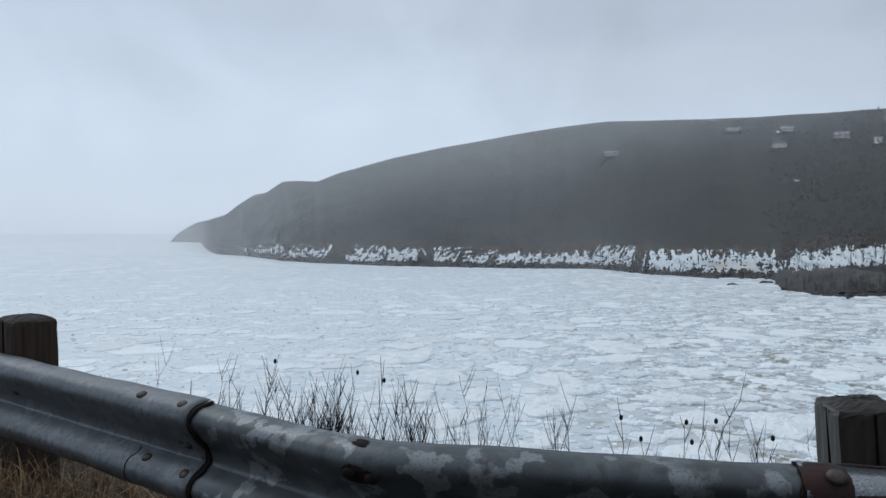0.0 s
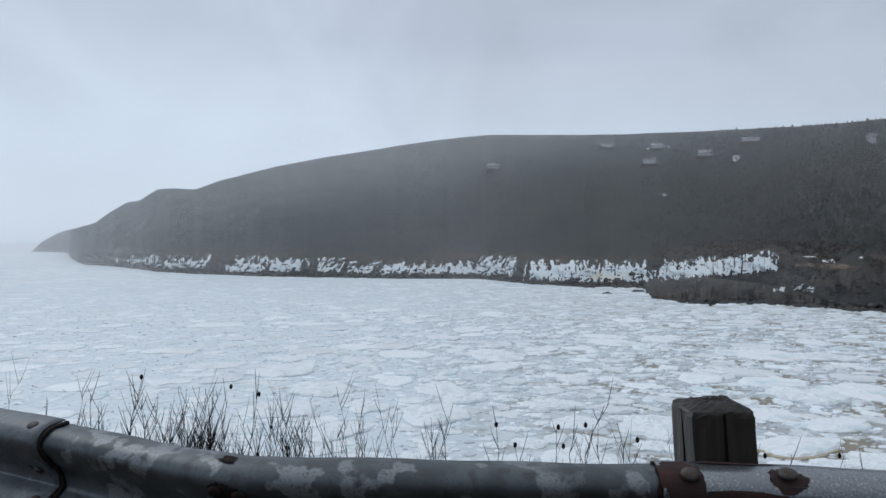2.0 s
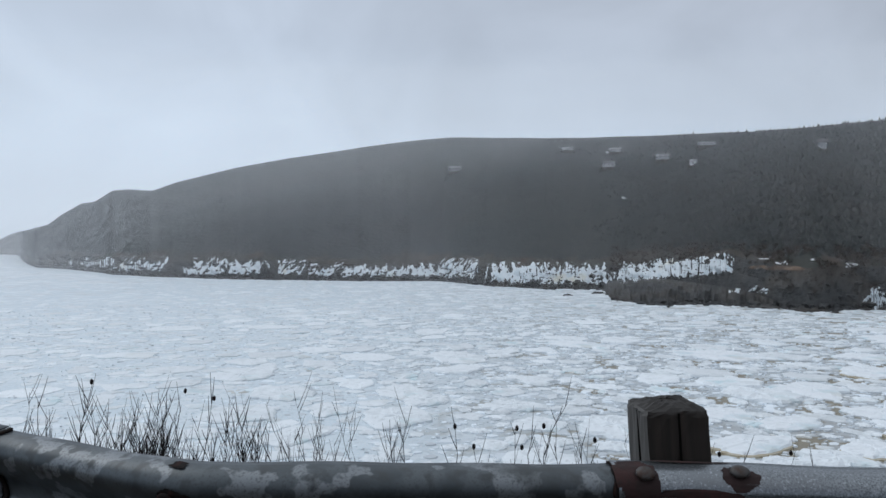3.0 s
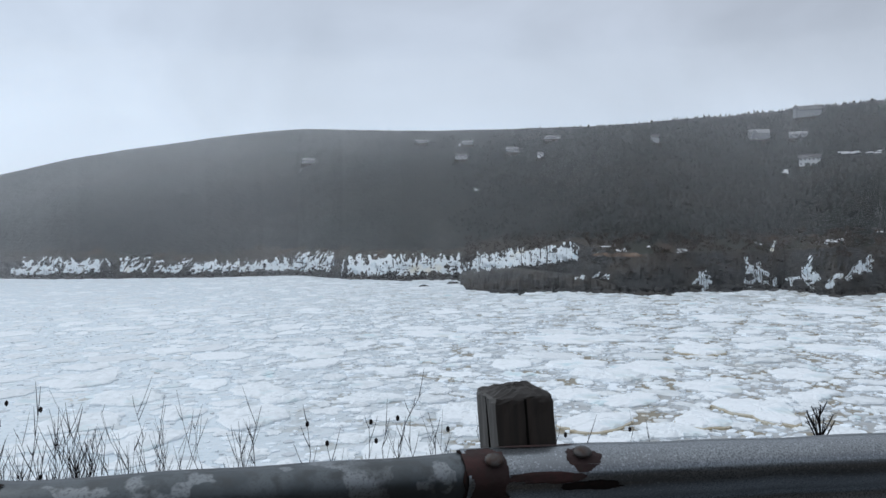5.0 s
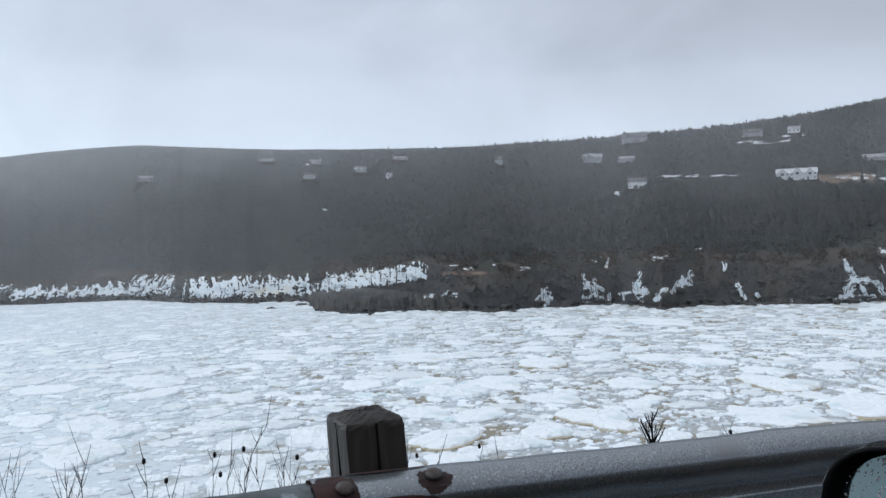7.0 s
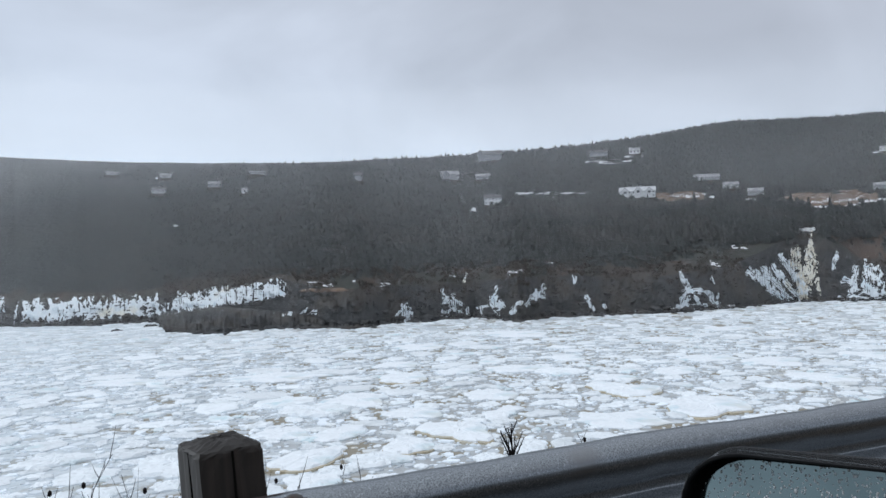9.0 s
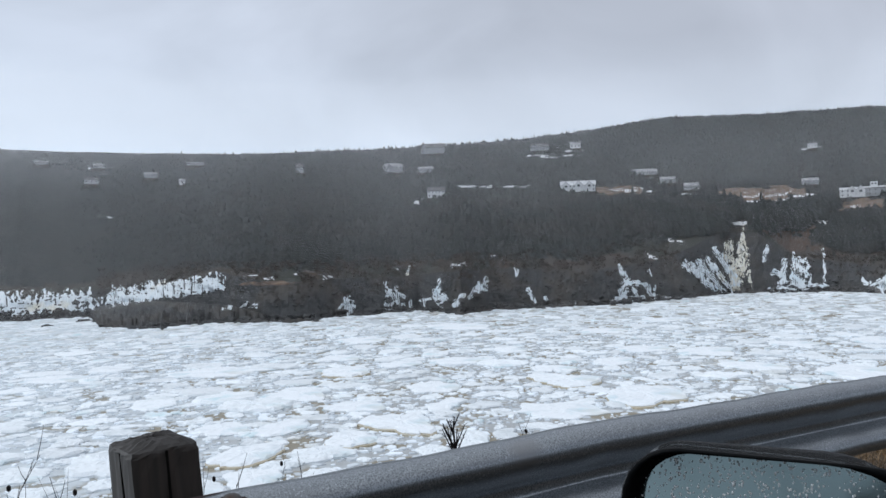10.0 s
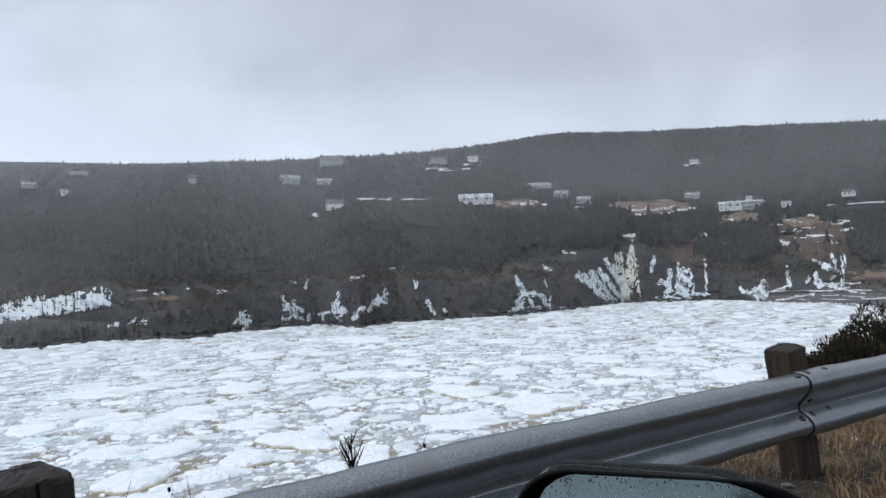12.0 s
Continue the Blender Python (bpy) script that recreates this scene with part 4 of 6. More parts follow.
HOUSE_SPOTS = []
build_house(58.7, 4.35, 26, 11, 5.6, 3.4, M_WALL_W, M_ROOF_SNOW, "long white two-storey house with three front gables", ((-9, 5.5, 5.6, 2.6), (0.5, 5.0, 6.2, 2.8), (8.5, 5.0, 5.6, 2.4)), 9)
build_house(77.6, 3.0, 35, 11, 6.6, 1.8, M_WALL_W, M_ROOF_SNOW, "large white house with gables, balconies and a lantern room", ((-8.5, 5.0, 6.4, 2.8), (-2.6, 5.5, 6.2, 3.2)), 9, 2, 0, veranda)
build_house(48.1, 7.55, 17, 11, 5.8, 3.4, M_WALL_G, M_ROOF_D, "large grey house with a turret on the ridge", (), 5, 2, 0, turret)
build_house(48.1, 4.3, 11.5, 8, 5.2, 2.4, M_WALL_W, M_ROOF_D, "white house with a dark roof above the spruces", (), 5, 2)
build_house(44.9, 6.25, 13, 8, 5.0, 2.6, M_WALL_G, M_ROOF_W, "grey house with a snowy roof on the wooded slope", ((-4.5, 4.0, 5.0, 2.0),), 4, 2, 14)
build_house(47.4, 6.2, 11, 8, 3.4, 1.8, M_WALL_G, M_ROOF_W, "low grey bungalow with a snowy roof", (), 4, 1)
build_house(63.5, 5.35, 20, 9, 3.2, 2.6, M_WALL_G, M_ROOF_W, "grey house with a wide snow-dusted roof", (), 6, 1, 10)
build_house(65.1, 4.65, 12, 8, 4.2, 2.0, M_WALL_G, M_ROOF_W, "small grey house beside tall spruces", (), 4, 1)
build_house(66.7, 4.1, 11, 8, 4.0, 2.4, M_WALL_G, M_ROOF_W, "small pale house beside a snowy yard", (), 3, 1)
build_house(74.4, 4.0, 13, 9, 4.0, 2.4, M_WALL_G, M_ROOF_W, "square grey house above the fields", (), 4, 2)
build_house(80.5, 3.05, 7, 6, 3.2, 2.0, M_WALL_W, M_ROOF_W, "white shed with a snowy roof", (), 2, 1)
build_house(84.3, 3.5, 9, 7, 4.2, 2.2, M_WALL_W, M_ROOF_D, "white house with a dark roof below the hill", ((2.6, 3.0, 3.4, 1.6),), 3, 1, 8)
build_house(58.6, 7.55, 9, 7, 4.0, 2.2, M_WALL_W, M_ROOF_W, "pale house high on the misty hillside", (), 3, 1)
build_house(56.0, 7.5, 15, 8, 4.2, 2.6, M_WALL_G, M_ROOF_D, "grey house high on the misty hillside", ((-5, 4, 4.2, 2.0),), 5, 1)
build_house(74.6, 6.45, 8, 7, 3.6, 2.0, M_WALL_W, M_ROOF_W, "pale house alone on the misty hill", (), 3, 1)
build_house(23.8, 5.55, 10, 8, 3.6, 2.0, M_WALL_P, M_ROOF_D, "white house half hidden in mist and trees", (), 3, 1)
build_house(24.3, 6.62, 9, 8, 2.8, 1.8, M_WALL_G, M_ROOF_G, "long house half hidden in mist and trees", (), 5, 1)
build_house(27.6, 6.0, 9, 8, 3.0, 2.0, M_WALL_G, M_ROOF_G, "grey house half hidden in mist and trees", (), 4, 1)
build_house(30.6, 6.9, 12, 8, 2.2, 1.2, M_WALL_G, M_ROOF_G, "low snow-roofed house near the ridge", (), 4, 1)
build_house(38.0, 6.35, 5, 6, 4.6, 2.0, M_WALL_G, M_ROOF_D, "narrow white house among the trees", (), 2, 2)
build_house(29.7, 5.55, 4, 4, 3.0, 1.6, M_WALL_W, M_ROOF_W, "small white shed among the trees", (), 1, 1)
build_house(12.4, 5.3, 11, 8, 3.4, 1.8, M_WALL_G, M_ROOF_G, "faint grey house high in the mist", (), 4, 1)
build_house(20.8, 6.8, 10, 7, 2.2, 1.2, M_WALL_G, M_ROOF_G, "faint low house near the misty ridge", (), 4, 1)


def spruce_parts(rng, tall, wide, tiers, sides):
    """Crown of drooping, jagged tiers."""
    v, f = [], []
    for t in range(tiers):
        u = t / tiers
        z0, z1 = tall * (0.08 + 0.86 * u), tall * min(1.0, 0.08 + 0.86 * u + 1.75 / tiers)
        rad = wide * (1 - u) ** 0.85 + 0.06 * wide
        o = len(v)
        for k in range(sides):
            a = (k + rng.uniform(-0.3, 0.3)) * math.tau / sides
            q = rad * (1.0 if k % 2 else 0.62) * rng.uniform(0.8, 1.15)
            v.append((math.cos(a) * q, math.sin(a) * q, z0 - (0.05 * tall / tiers if k % 2 else -0.3 * tall / tiers)))
        v.append((0, 0, z1))
        f += [(o + k, o + (k + 1) % sides, o + sides) for k in range(sides)]
    return np.array(v), np.array(f)


def build_forest():
    rng = np.random.RandomState(11)
    shapes = [spruce_parts(rng, 1.0, w, 3, 6) for w in (0.26, 0.32, 0.38, 0.30)]
    n = 105000
    az = rng.uniform(-19.6, 100, n)
    lo, hi = GR[:, 19], GR[:, 58]
    j = np.clip(((az - AZ[0]) / 0.14).astype(int), 0, len(AZ) - 1)
    r = np.sqrt(rng.uniform(330 ** 2, 1150 ** 2, n))
    far = az < -8
    r[far] = (lo[j] + (hi[j] - lo[j]) * rng.rand(n))[far]
    ok = (r > lo[j] + 2) & (r < hi[j])
    az, r, j = az[ok], r[ok], j[ok]
    z = np.array([np.interp(q, GR[i], GZ[i]) for i, q in zip(j, r)])
    el = np.degrees(np.arctan2(z - EYE, r))
    keep = np.ones(len(az), bool)
    for a, e, wa, we, kind in CLEARINGS:
        if kind == "specks":
            continue
        if kind == "bracken":
            keep &= (np.hypot((az - a) / wa, (el - e) / we) > 0.95 + 0.5 * waves(az * 2, el * 3, 61, 3, 0.8)) | (rng.rand(len(az)) < 0.3)
            continue
        keep &= ~((np.abs(az - a) < wa * 0.95) & (el > e - we - 0.45) & (el < e + we))
    for a, e, wa, h, hr in HOUSE_SPOTS:
        keep &= ~((np.abs(az - a) < wa) & (el > e - 0.06) & (r < hr + 12)) | ((r < hr - 5) & (rng.rand(len(az)) < (0.8 if a < 40 else 0.4)))
    # scrub and bare rock stay open above the cliffs, more so near the head of the bay
    top = np.interp(az, *TREELINE) + 0.4 * waves(az, el, 5, 3, 0.8)
    keep &= (el > top) | (rng.rand(len(az)) < 0.06)
    thin = np.interp(az, [70, 78, 86, 100], [0, 0.25, 0.45, 0.3]) * (el < 3.0)
    keep &= rng.rand(len(az)) > thin
    # out on the headland the wood is low and even; only its crest shows single trees
    keep &= (az > 24 + 5 * waves(el * 2, az, 17, 3, 1.0)) | (el > np.interp(az, *RIDGE) - 0.30)
    az, r, z, el = az[keep], r[keep], z[keep], el[keep]
    tall = rng.uniform(2.4, 5.0, len(az)) * np.interp(az, [-18, -8, 0, 25, 46], [0.45, 0.5, 0.5, 0.5, 1.0]) * np.where(rng.rand(len(az)) < 0.07, 1.35, 1.0) * np.where(el < top[keep] + 0.5, 0.55, 1.0)
    tall *= np.where(el > np.interp(az, *RIDGE) - 0.55, np.interp(az, [20, 34], [0.55, 0.72]), 1.0)
    clump = (az > 58) & (az < 83) & (el > 0.8) & (el < 3.6) & (waves(az * 1.3, el * 2.0, 81, 3, 0.7) > -0.1)
    tall *= np.where(clump, 1.75, 1.0)
    inner = el < np.interp(az, *RIDGE) - 0.55
    broad = np.where(inner, np.interp(az, [25, 46], [2.6, 1.8]), 1.0)
    pick = rng.randint(0, 4, len(az))
    vs, fs, off = [], [], 0
    for s, (v, f) in enumerate(shapes):
        q = pick == s
        m = int(q.sum())
        turn = rng.rand(m) * math.tau
        c, d = np.cos(turn)[:, None], np.sin(turn)[:, None]
        h = tall[q][:, None]
        w = h * rng.uniform(0.8, 1.25, (m, 1)) * broad[q][:, None]
        p = polar(az[q], r[q], z[q] - 0.3)
        x = p[:, None, 0] + (v[None, :, 0] * c - v[None, :, 1] * d) * w
        y = p[:, None, 1] + (v[None, :, 0] * d + v[None, :, 1] * c) * w
        zz = p[:, None, 2] + v[None, :, 2] * h
        vs.append(np.stack([x, y, zz], -1).reshape(-1, 3))
        fs.append((np.arange(m)[:, None, None] * len(v) + f[None]).reshape(-1, 3) + off)
        off += m * len(v)
    tagged(sheet("spruce_forest", np.concatenate(vs), np.concatenate(fs), M_SPRUCE), "dense dark spruce forest covering the hillside", "forest", kind="stuff")


build_forest()


def build_groves():
    """Thicker, taller stands of spruce on the slope between the fields and the falls."""
    rng = np.random.RandomState(23)
    shapes = [spruce_parts(rng, 1.0, w, 5, 8) for w in (0.30, 0.36, 0.42)]
    vs, fs, off = [], [], 0
    for a, e, wa, we, n in ((66.8, 1.9, 3.0, 1.2, 420), (62.0, 2.2, 3.0, 1.1, 380), (72.4, 1.7, 2.0, 0.8, 240), (77.4, 0.6, 2.6, 1.3, 380), (85.8, 0.6, 1.6, 1.5, 330), (57.0, 2.3, 3.5, 1.0, 300), (79.6, 2.2, 0.8, 0.4, 40), (74.6, 2.7, 0.8, 0.25, 30), (69.2, 2.7, 1.2, 0.35, 60), (64.8, 3.2, 1.2, 0.3, 50),
        (61.5, 3.6, 3.0, 0.22, 150), (71.2, 2.75, 3.0, 0.22, 150), (66.6, 3.3, 1.3, 0.35, 110), (78.0, 1.85, 2.6, 0.25, 130), (53.0, 4.35, 4.5, 0.22, 170), (52.0, 2.6, 5.0, 1.4, 500), (74.6, 2.3, 1.5, 0.5, 90)):
        for _ in range(n):
            q, t = math.sqrt(rng.rand()), rng.rand() * math.tau
            b = a + q * math.cos(t) * wa
            h = e + q * math.sin(t) * we
            if any(abs(b - c[0]) < c[2] and c[1] - c[3] - 0.4 < h < c[1] + c[3] for c in OPEN_HEAD):
                continue
            r = float(seen_column(b, h, 18)) + rng.normal(0, 2)
            z = float(lie(b, r)[0])
            v, f = shapes[rng.randint(3)]
            h = rng.uniform(5.0, 11.0) * (1.15 - 0.4 * q) * (0.55 if we < 0.3 else 1.0)
            vs.append(v * h * np.array([1.8, 1.8, 1]) + polar(b, r, z - 0.4))
            fs.append(f + off)
            off += len(v)
    for a, e, wa, h, hr in HOUSE_SPOTS:
        for _ in range(int(8 + 7 * wa)):
            b, r = a + rng.uniform(-1.25, 1.25) * wa, hr - rng.uniform(7, 15)
            v, f = shapes[rng.randint(3)]
            tall = rng.uniform(0.45, 1.0) * h * (1.35 if abs(b - a) > wa * 0.85 else 0.85)
            vs.append(v * tall * np.array([1.5, 1.5, 1]) + polar(b, r, float(lie(b, r)[0]) - 0.3))
            fs.append(f + off)
            off += len(v)
    tagged(sheet("spruce_grove", np.concatenate(vs), np.concatenate(fs), M_SPRUCE), "dark spruce stands round the houses and below the fields", "forest", kind="stuff")


build_groves()


def build_scrub():
    """Low leafless bushes on the open slopes above the cliffs."""
    rng = np.random.RandomState(19)
    n = 15000
    az = rng.uniform(24, 95, n)
    j = np.clip(((az - AZ[0]) / 0.14).astype(int), 0, len(AZ) - 1)
    r = GR[j, 12] + rng.rand(n) * (GR[j, 34] - GR[j, 12])
    z = np.array([np.interp(q, GR[i], GZ[i]) for i, q in zip(j, r)])
    el = np.degrees(np.arctan2(z - EYE, r))
    ok = (el < np.interp(az, *TREELINE) + 0.7) & (waves(az * 2, r * 0.1, 44, 3, 1.0) > -0.35)
    for a, e, wa, we, kind in CLEARINGS:
        ok &= ~((np.abs(az - a) < wa) & (el > e - we - 0.15) & (el < e + we))
    az, r, z = az[ok], r[ok], z[ok]
    m = len(az)
    k = 9
    c = polar(az, r, z)[:, None, :]
    d = rng.normal(0, 1, (m, k, 3)) * np.array([0.5, 0.5, 0.25]) * rng.uniform(0.6, 1.5, (m, 1, 1)) + np.array([0, 0, 0.5])
    t = rng.normal(0, 1, (m, k, 3)) * np.array([0.5, 0.5, 0.5]) + np.array([0, 0, 0.35])
    s = np.cross(t, rng.normal(0, 1, (m, k, 3)))
    s /= np.linalg.norm(s, axis=-1, keepdims=True)
    p = c + d
    v = np.stack([p - s * 0.28, p + s * 0.28, p + t], 2)
    tagged(sheet("scrub", v.reshape(-1, 3), np.arange(m * k * 3).reshape(-1, 3), M_SCRUB), "low brown leafless scrub on the open slope", "scrub", kind="stuff")


build_scrub()


def build_spruce(az, el, tall, wide, seed):
    """One of the tall spruces that stand clear beside the houses."""
    rng = np.random.RandomState(seed)
    r, z = seen_at(az, el)
    base = new("spruce_tree")
    base.location = polar(az, r, z - 0.2)
    v, f = spruce_parts(rng, tall, wide, 9, 12)
    sheet("crown", v, f, M_SPRUCE, base)
    bm = bmesh.new()
    tube(bm, ((0, 0, -0.5), (0.05, 0, tall * 0.4), (0, 0, tall * 0.9)), (0.22, 0.14, 0.04), 6)
    part("trunk", bm, M_BARK, base)
    tagged(base, "tall dark spruce standing clear beside the fields", "tree", "tall spruces by the houses")


for i, (a, e, h) in enumerate(((64.2, 3.3, 13), (64.9, 3.2, 15), (65.6, 3.2, 13), (62.6, 3.6, 10), (67.6, 3.0, 12), (68.3, 3.0, 15), (68.9, 2.9, 12), (70.0, 2.8, 9), (71.3, 2.6, 10), (72.4, 2.5, 8), (73.2, 2.6, 9),
    (74.9, 3.0, 8), (75.6, 2.9, 9), (79.9, 2.4, 10), (80.6, 2.2, 9), (81.5, 2.3, 7), (83.4, 1.7, 11), (86.5, 2.2, 12), (87.3, 2.0, 12), (55.5, 4.0, 9), (57.2, 3.9, 8), (59.4, 3.7, 8), (53.0, 4.2, 7), (82.9, 0.5, 8))):
    build_spruce(a, e, h * 1.25, h * 0.30, 300 + i)


# ---- frozen waterfalls on the cliffs ----
def build_icefall(a0, a1, e0, e1, solid, lean, label, seed, climb=0.0):
    """A frozen curtain over the rock between two bearings, from its foot e0 to its ragged head e1; bare rock shows through the gaps."""
    na, ne = max(12, int((a1 - a0) / 0.023)), max(8, int((e1 - e0) / 0.028))
    a, h = np.meshgrid(np.linspace(a0 - 0.1, a1 + 0.1, na), np.linspace(e0 - 0.05, e1 + 0.05, ne), indexing="ij")
    h = h + climb * (a - a0)
    e0, e1 = e0 + climb * (a - a0), e1 + climb * (a - a0)
    b = a - lean * (e1 - h)
    u = (b - a0) / (a1 - a0)
    v = (h - e0) / (e1 - e0)
    g = np.random.RandomState(seed)
    streak = waves(b * 21, h * 3.0, seed + 3, 4, 0.9)
    wob = 0.05 * waves(b * 2, h * 9.0, seed + 5, 3, 0.8) + 0.03 * waves(b * 9, h * 26.0, seed + 6, 3, 0.8)
    curtain = solid > 0.25 or a0 < 14.5
    rag = waves(b * 7, h * 6.0, seed + 7, 5, 0.8)
    mask = np.zeros(a.shape, bool)
    if curtain:
        edge = np.clip(np.minimum(u, 1 - u) * (a1 - a0) / 0.5, 0, 1)
        crest = (0.40 + 1.1 * solid + 0.22 * waves(b * 1.6, 0 * b, seed + 8, 3, 0.6)) * edge
        mask |= (v < crest + 0.36 * rag + 0.12 * streak) & (v > 0.12 + 0.2 * rag - 0.1 * streak) & (u > 0) & (u < 1)
    for _ in range(int((3.0 + 5 * solid) * (a1 - a0)) + 4):
        c = g.uniform(a0, a1)
        mid = 1 - abs(2 * (c - a0) / (a1 - a0) - 1)
        high = min(1.0, (0.5 if curtain else 0.3) + 0.6 * g.rand() ** 1.6 * (1 if curtain else 0.4 + mid))
        low = 0.25 * g.rand() ** 1.5 if g.rand() < 0.8 else g.uniform(0.2, 0.6)
        w = g.uniform(0.04, 0.15) if curtain else g.uniform(0.08, 0.24) * (1 + solid)
        q = (v - low * high) / (high - low * high)
        taper = np.clip(1 - q, 0, 1) ** 0.45 * (0.6 + 0.4 * np.clip(q / 0.3, 0, 1))
        slant = g.normal(0, 0.45) * (e1 - h)
        mask |= (q > 0) & (q < 1) & (np.abs(b + wob + slant - c) < w * (taper + 0.5 * streak + 0.8 * rag))
    blotch = waves(b * 9, h * 13.0, seed + 4, 5, 0.8)
    ledge = waves(b * 4 + h * 3, h * 19.0, seed + 9, 4, 0.8)
    mask &= (blotch > -0.42 - 0.7 * solid) & (streak > -0.62 - 0.3 * solid) & (ledge > -0.50 - 0.8 * solid)
    # loose patches above the curtain
    mask |= (blotch + 0.5 * ledge > 0.62) & (v > 0.6) & (v < 1.0) & (u > 0.02) & (u < 0.98) & curtain
    r = np.array([seen_column(p, q) for p, q in zip(a[:, 0], h)]) - 0.5 - 0.5 * np.clip(streak + 0.3, 0, 1)
    z = EYE + r * np.tan(np.radians(h))
    f = grid_faces(na, ne)
    ok = mask.ravel()[f].sum(1) >= 3
    if ok.sum() > 3:
        tagged(sheet("frozen_waterfall", polar(a, r, z).reshape(-1, 3), f[ok], M_ICEFALL, smooth=True), label, "icefall", "icefalls on the far cliffs")


W1 = "white frozen waterfall streaking down dark sea cliff"
W2 = "broad white ice curtain over low rock cliff"
FALLS_SEAWARD = [
    (-15, -12, -1.85, -0.85, 0.00, 0.1, W1), (-12, -8, -2.15, -1.0, 0.05, -0.6, W1), (-7.2, -1.4, -2.45, -1.2, 0.22, -0.4, W1), (-0.6, 1.6, -2.5, -1.3, 0.20, -0.6, W1),
    (1.6, 4.2, -2.6, -1.5, 0.10, -0.7, W1), (4.0, 9.2, -2.62, -1.55, 0.20, -0.3, W1), (9.0, 11.4, -2.65, -1.55, 0.28, 0.0, W1), (11.3, 14.6, -2.75, -1.10, 0.20, -0.5, W1),
    (14.8, 20.3, -3.1, -1.45, 0.40, 0.1, W2), (20.2, 24.0, -3.1, -1.45, 0.32, 0.0, W2), (24.3, 32.4, -2.95, -1.45, 0.40, 0.0, W2), (31.6, 35.2, -3.5, -2.75, -0.10, -0.5, W1),
]
ICEFALLS = FALLS_SEAWARD
for i, (a0, a1, e0, e1, solid, lean, label) in enumerate(ICEFALLS):
    build_icefall(a0, a1, e0, e1, solid, lean, label, 500 + 7 * i, 0.10 if a0 == 24.3 else 0.0)


# separate falls and drifts: each runs from a bearing and angle to another, with its half widths there
def build_run(name, runs, mat, label, category, group, seed, rough=0.55, lift=0.5, kind="", slim=0.85):
    """Ice or snow lying along a few branching courses on the slope, ragged at the rim and holed where rock shows through."""
    p = np.array(runs)
    pad = p[:, 4:].max() * 1.6 + 0.1
    a0, a1 = p[:, [0, 2]].min() - pad, p[:, [0, 2]].max() + pad
    e0, e1 = p[:, [1, 3]].min() - pad, p[:, [1, 3]].max() + pad
    na, ne = int((a1 - a0) / 0.018) + 3, int((e1 - e0) / 0.018) + 3
    a, h = np.meshgrid(np.linspace(a0, a1, na), np.linspace(e0, e1, ne), indexing="ij")
    rag = waves(a * 14, h * 11, seed, 5, 0.9)
    streak = waves(a * 26 + h * 3, h * 5, seed + 1, 4, 0.9)
    wa = a + 0.08 * waves(a * 5, h * 7, seed + 2, 4, 0.8)
    wh = h + 0.06 * waves(a * 7, h * 5, seed + 3, 4, 0.8)
    mask = np.zeros(a.shape, bool)
    for k, (x0, y0, x1, y1, w0, w1) in enumerate(runs):
        d = np.array([x1 - x0, y1 - y0])
        size = np.hypot(*d)
        along = ((wa - x0) * d[0] + (wh - y0) * d[1]) / size
        across = ((wa - x0) * d[1] - (wh - y0) * d[0]) / size
        t = np.clip(along / size, 0, 1)
        q = np.hypot(across, along - t * size)
        strand = waves(across * 42, along * 7, seed + 20 + k, 3, 0.9)
        mask |= (q < slim * (w0 + (w1 - w0) * t) * (1.08 + rough * rag + 0.4 * rough * streak)) & (strand > -0.34)
    r = np.array([seen_column(b, c, 1) for b, c in zip(a[:, 0], h)]) - lift - 0.4 * np.clip(streak + 0.3, 0, 1)
    z = EYE + r * np.tan(np.radians(h))
    f = grid_faces(na, ne)
    ok = mask.ravel()[f].sum(1) >= 3
    tagged(sheet(name, polar(a, r, z).reshape(-1, 3), f[ok], mat, smooth=True), label, category, group, kind)


FALL_ARCH = [
    (61.45, -1.12, 62.08, -2.28, 0.13, 0.26), (61.95, -2.41, 61.61, -3.45, 0.38, 0.34), (62.16, -2.41, 63.33, -2.45, 0.21, 0.21), (63.33, -2.54, 63.87, -3.52, 0.26, 0.21),
    (61.35, -3.57, 63.16, -3.5, 0.26, 0.17), (62.48, -2.85, 62.74, -3.49, 0.17, 0.13), (63.62, -1.49, 63.77, -1.96, 0.13, 0.09), (64.03, -2.68, 63.9, -2.97, 0.09, 0.09),
]
FALL_FAN = [
    (66.29, -1.29, 68.14, -3.01, 0.3, 0.17), (67.0, -1.02, 68.74, -3.23, 0.26, 0.17), (67.62, -0.83, 69.16, -3.04, 0.21, 0.17), (68.14, -0.1, 69.49, -2.63, 0.17, 0.21),
    (66.17, -1.2, 67.17, -1.73, 0.34, 0.34), (66.69, -1.59, 67.62, -2.79, 0.26, 0.17), (68.65, -0.53, 69.44, -2.01, 0.17, 0.26),
]
FALL_TALL = [
    (69.13, 0.2, 69.01, -0.75, 0.34, 0.38), (70.01, 0.25, 69.95, -1.41, 0.34, 0.43), (70.06, 1.4, 69.98, 0.41, 0.13, 0.21), (69.7, -1.48, 69.48, -3.04, 0.47, 0.26),
    (70.33, -1.83, 70.45, -2.86, 0.17, 0.09), (69.24, -0.97, 69.41, -2.63, 0.3, 0.34),
]
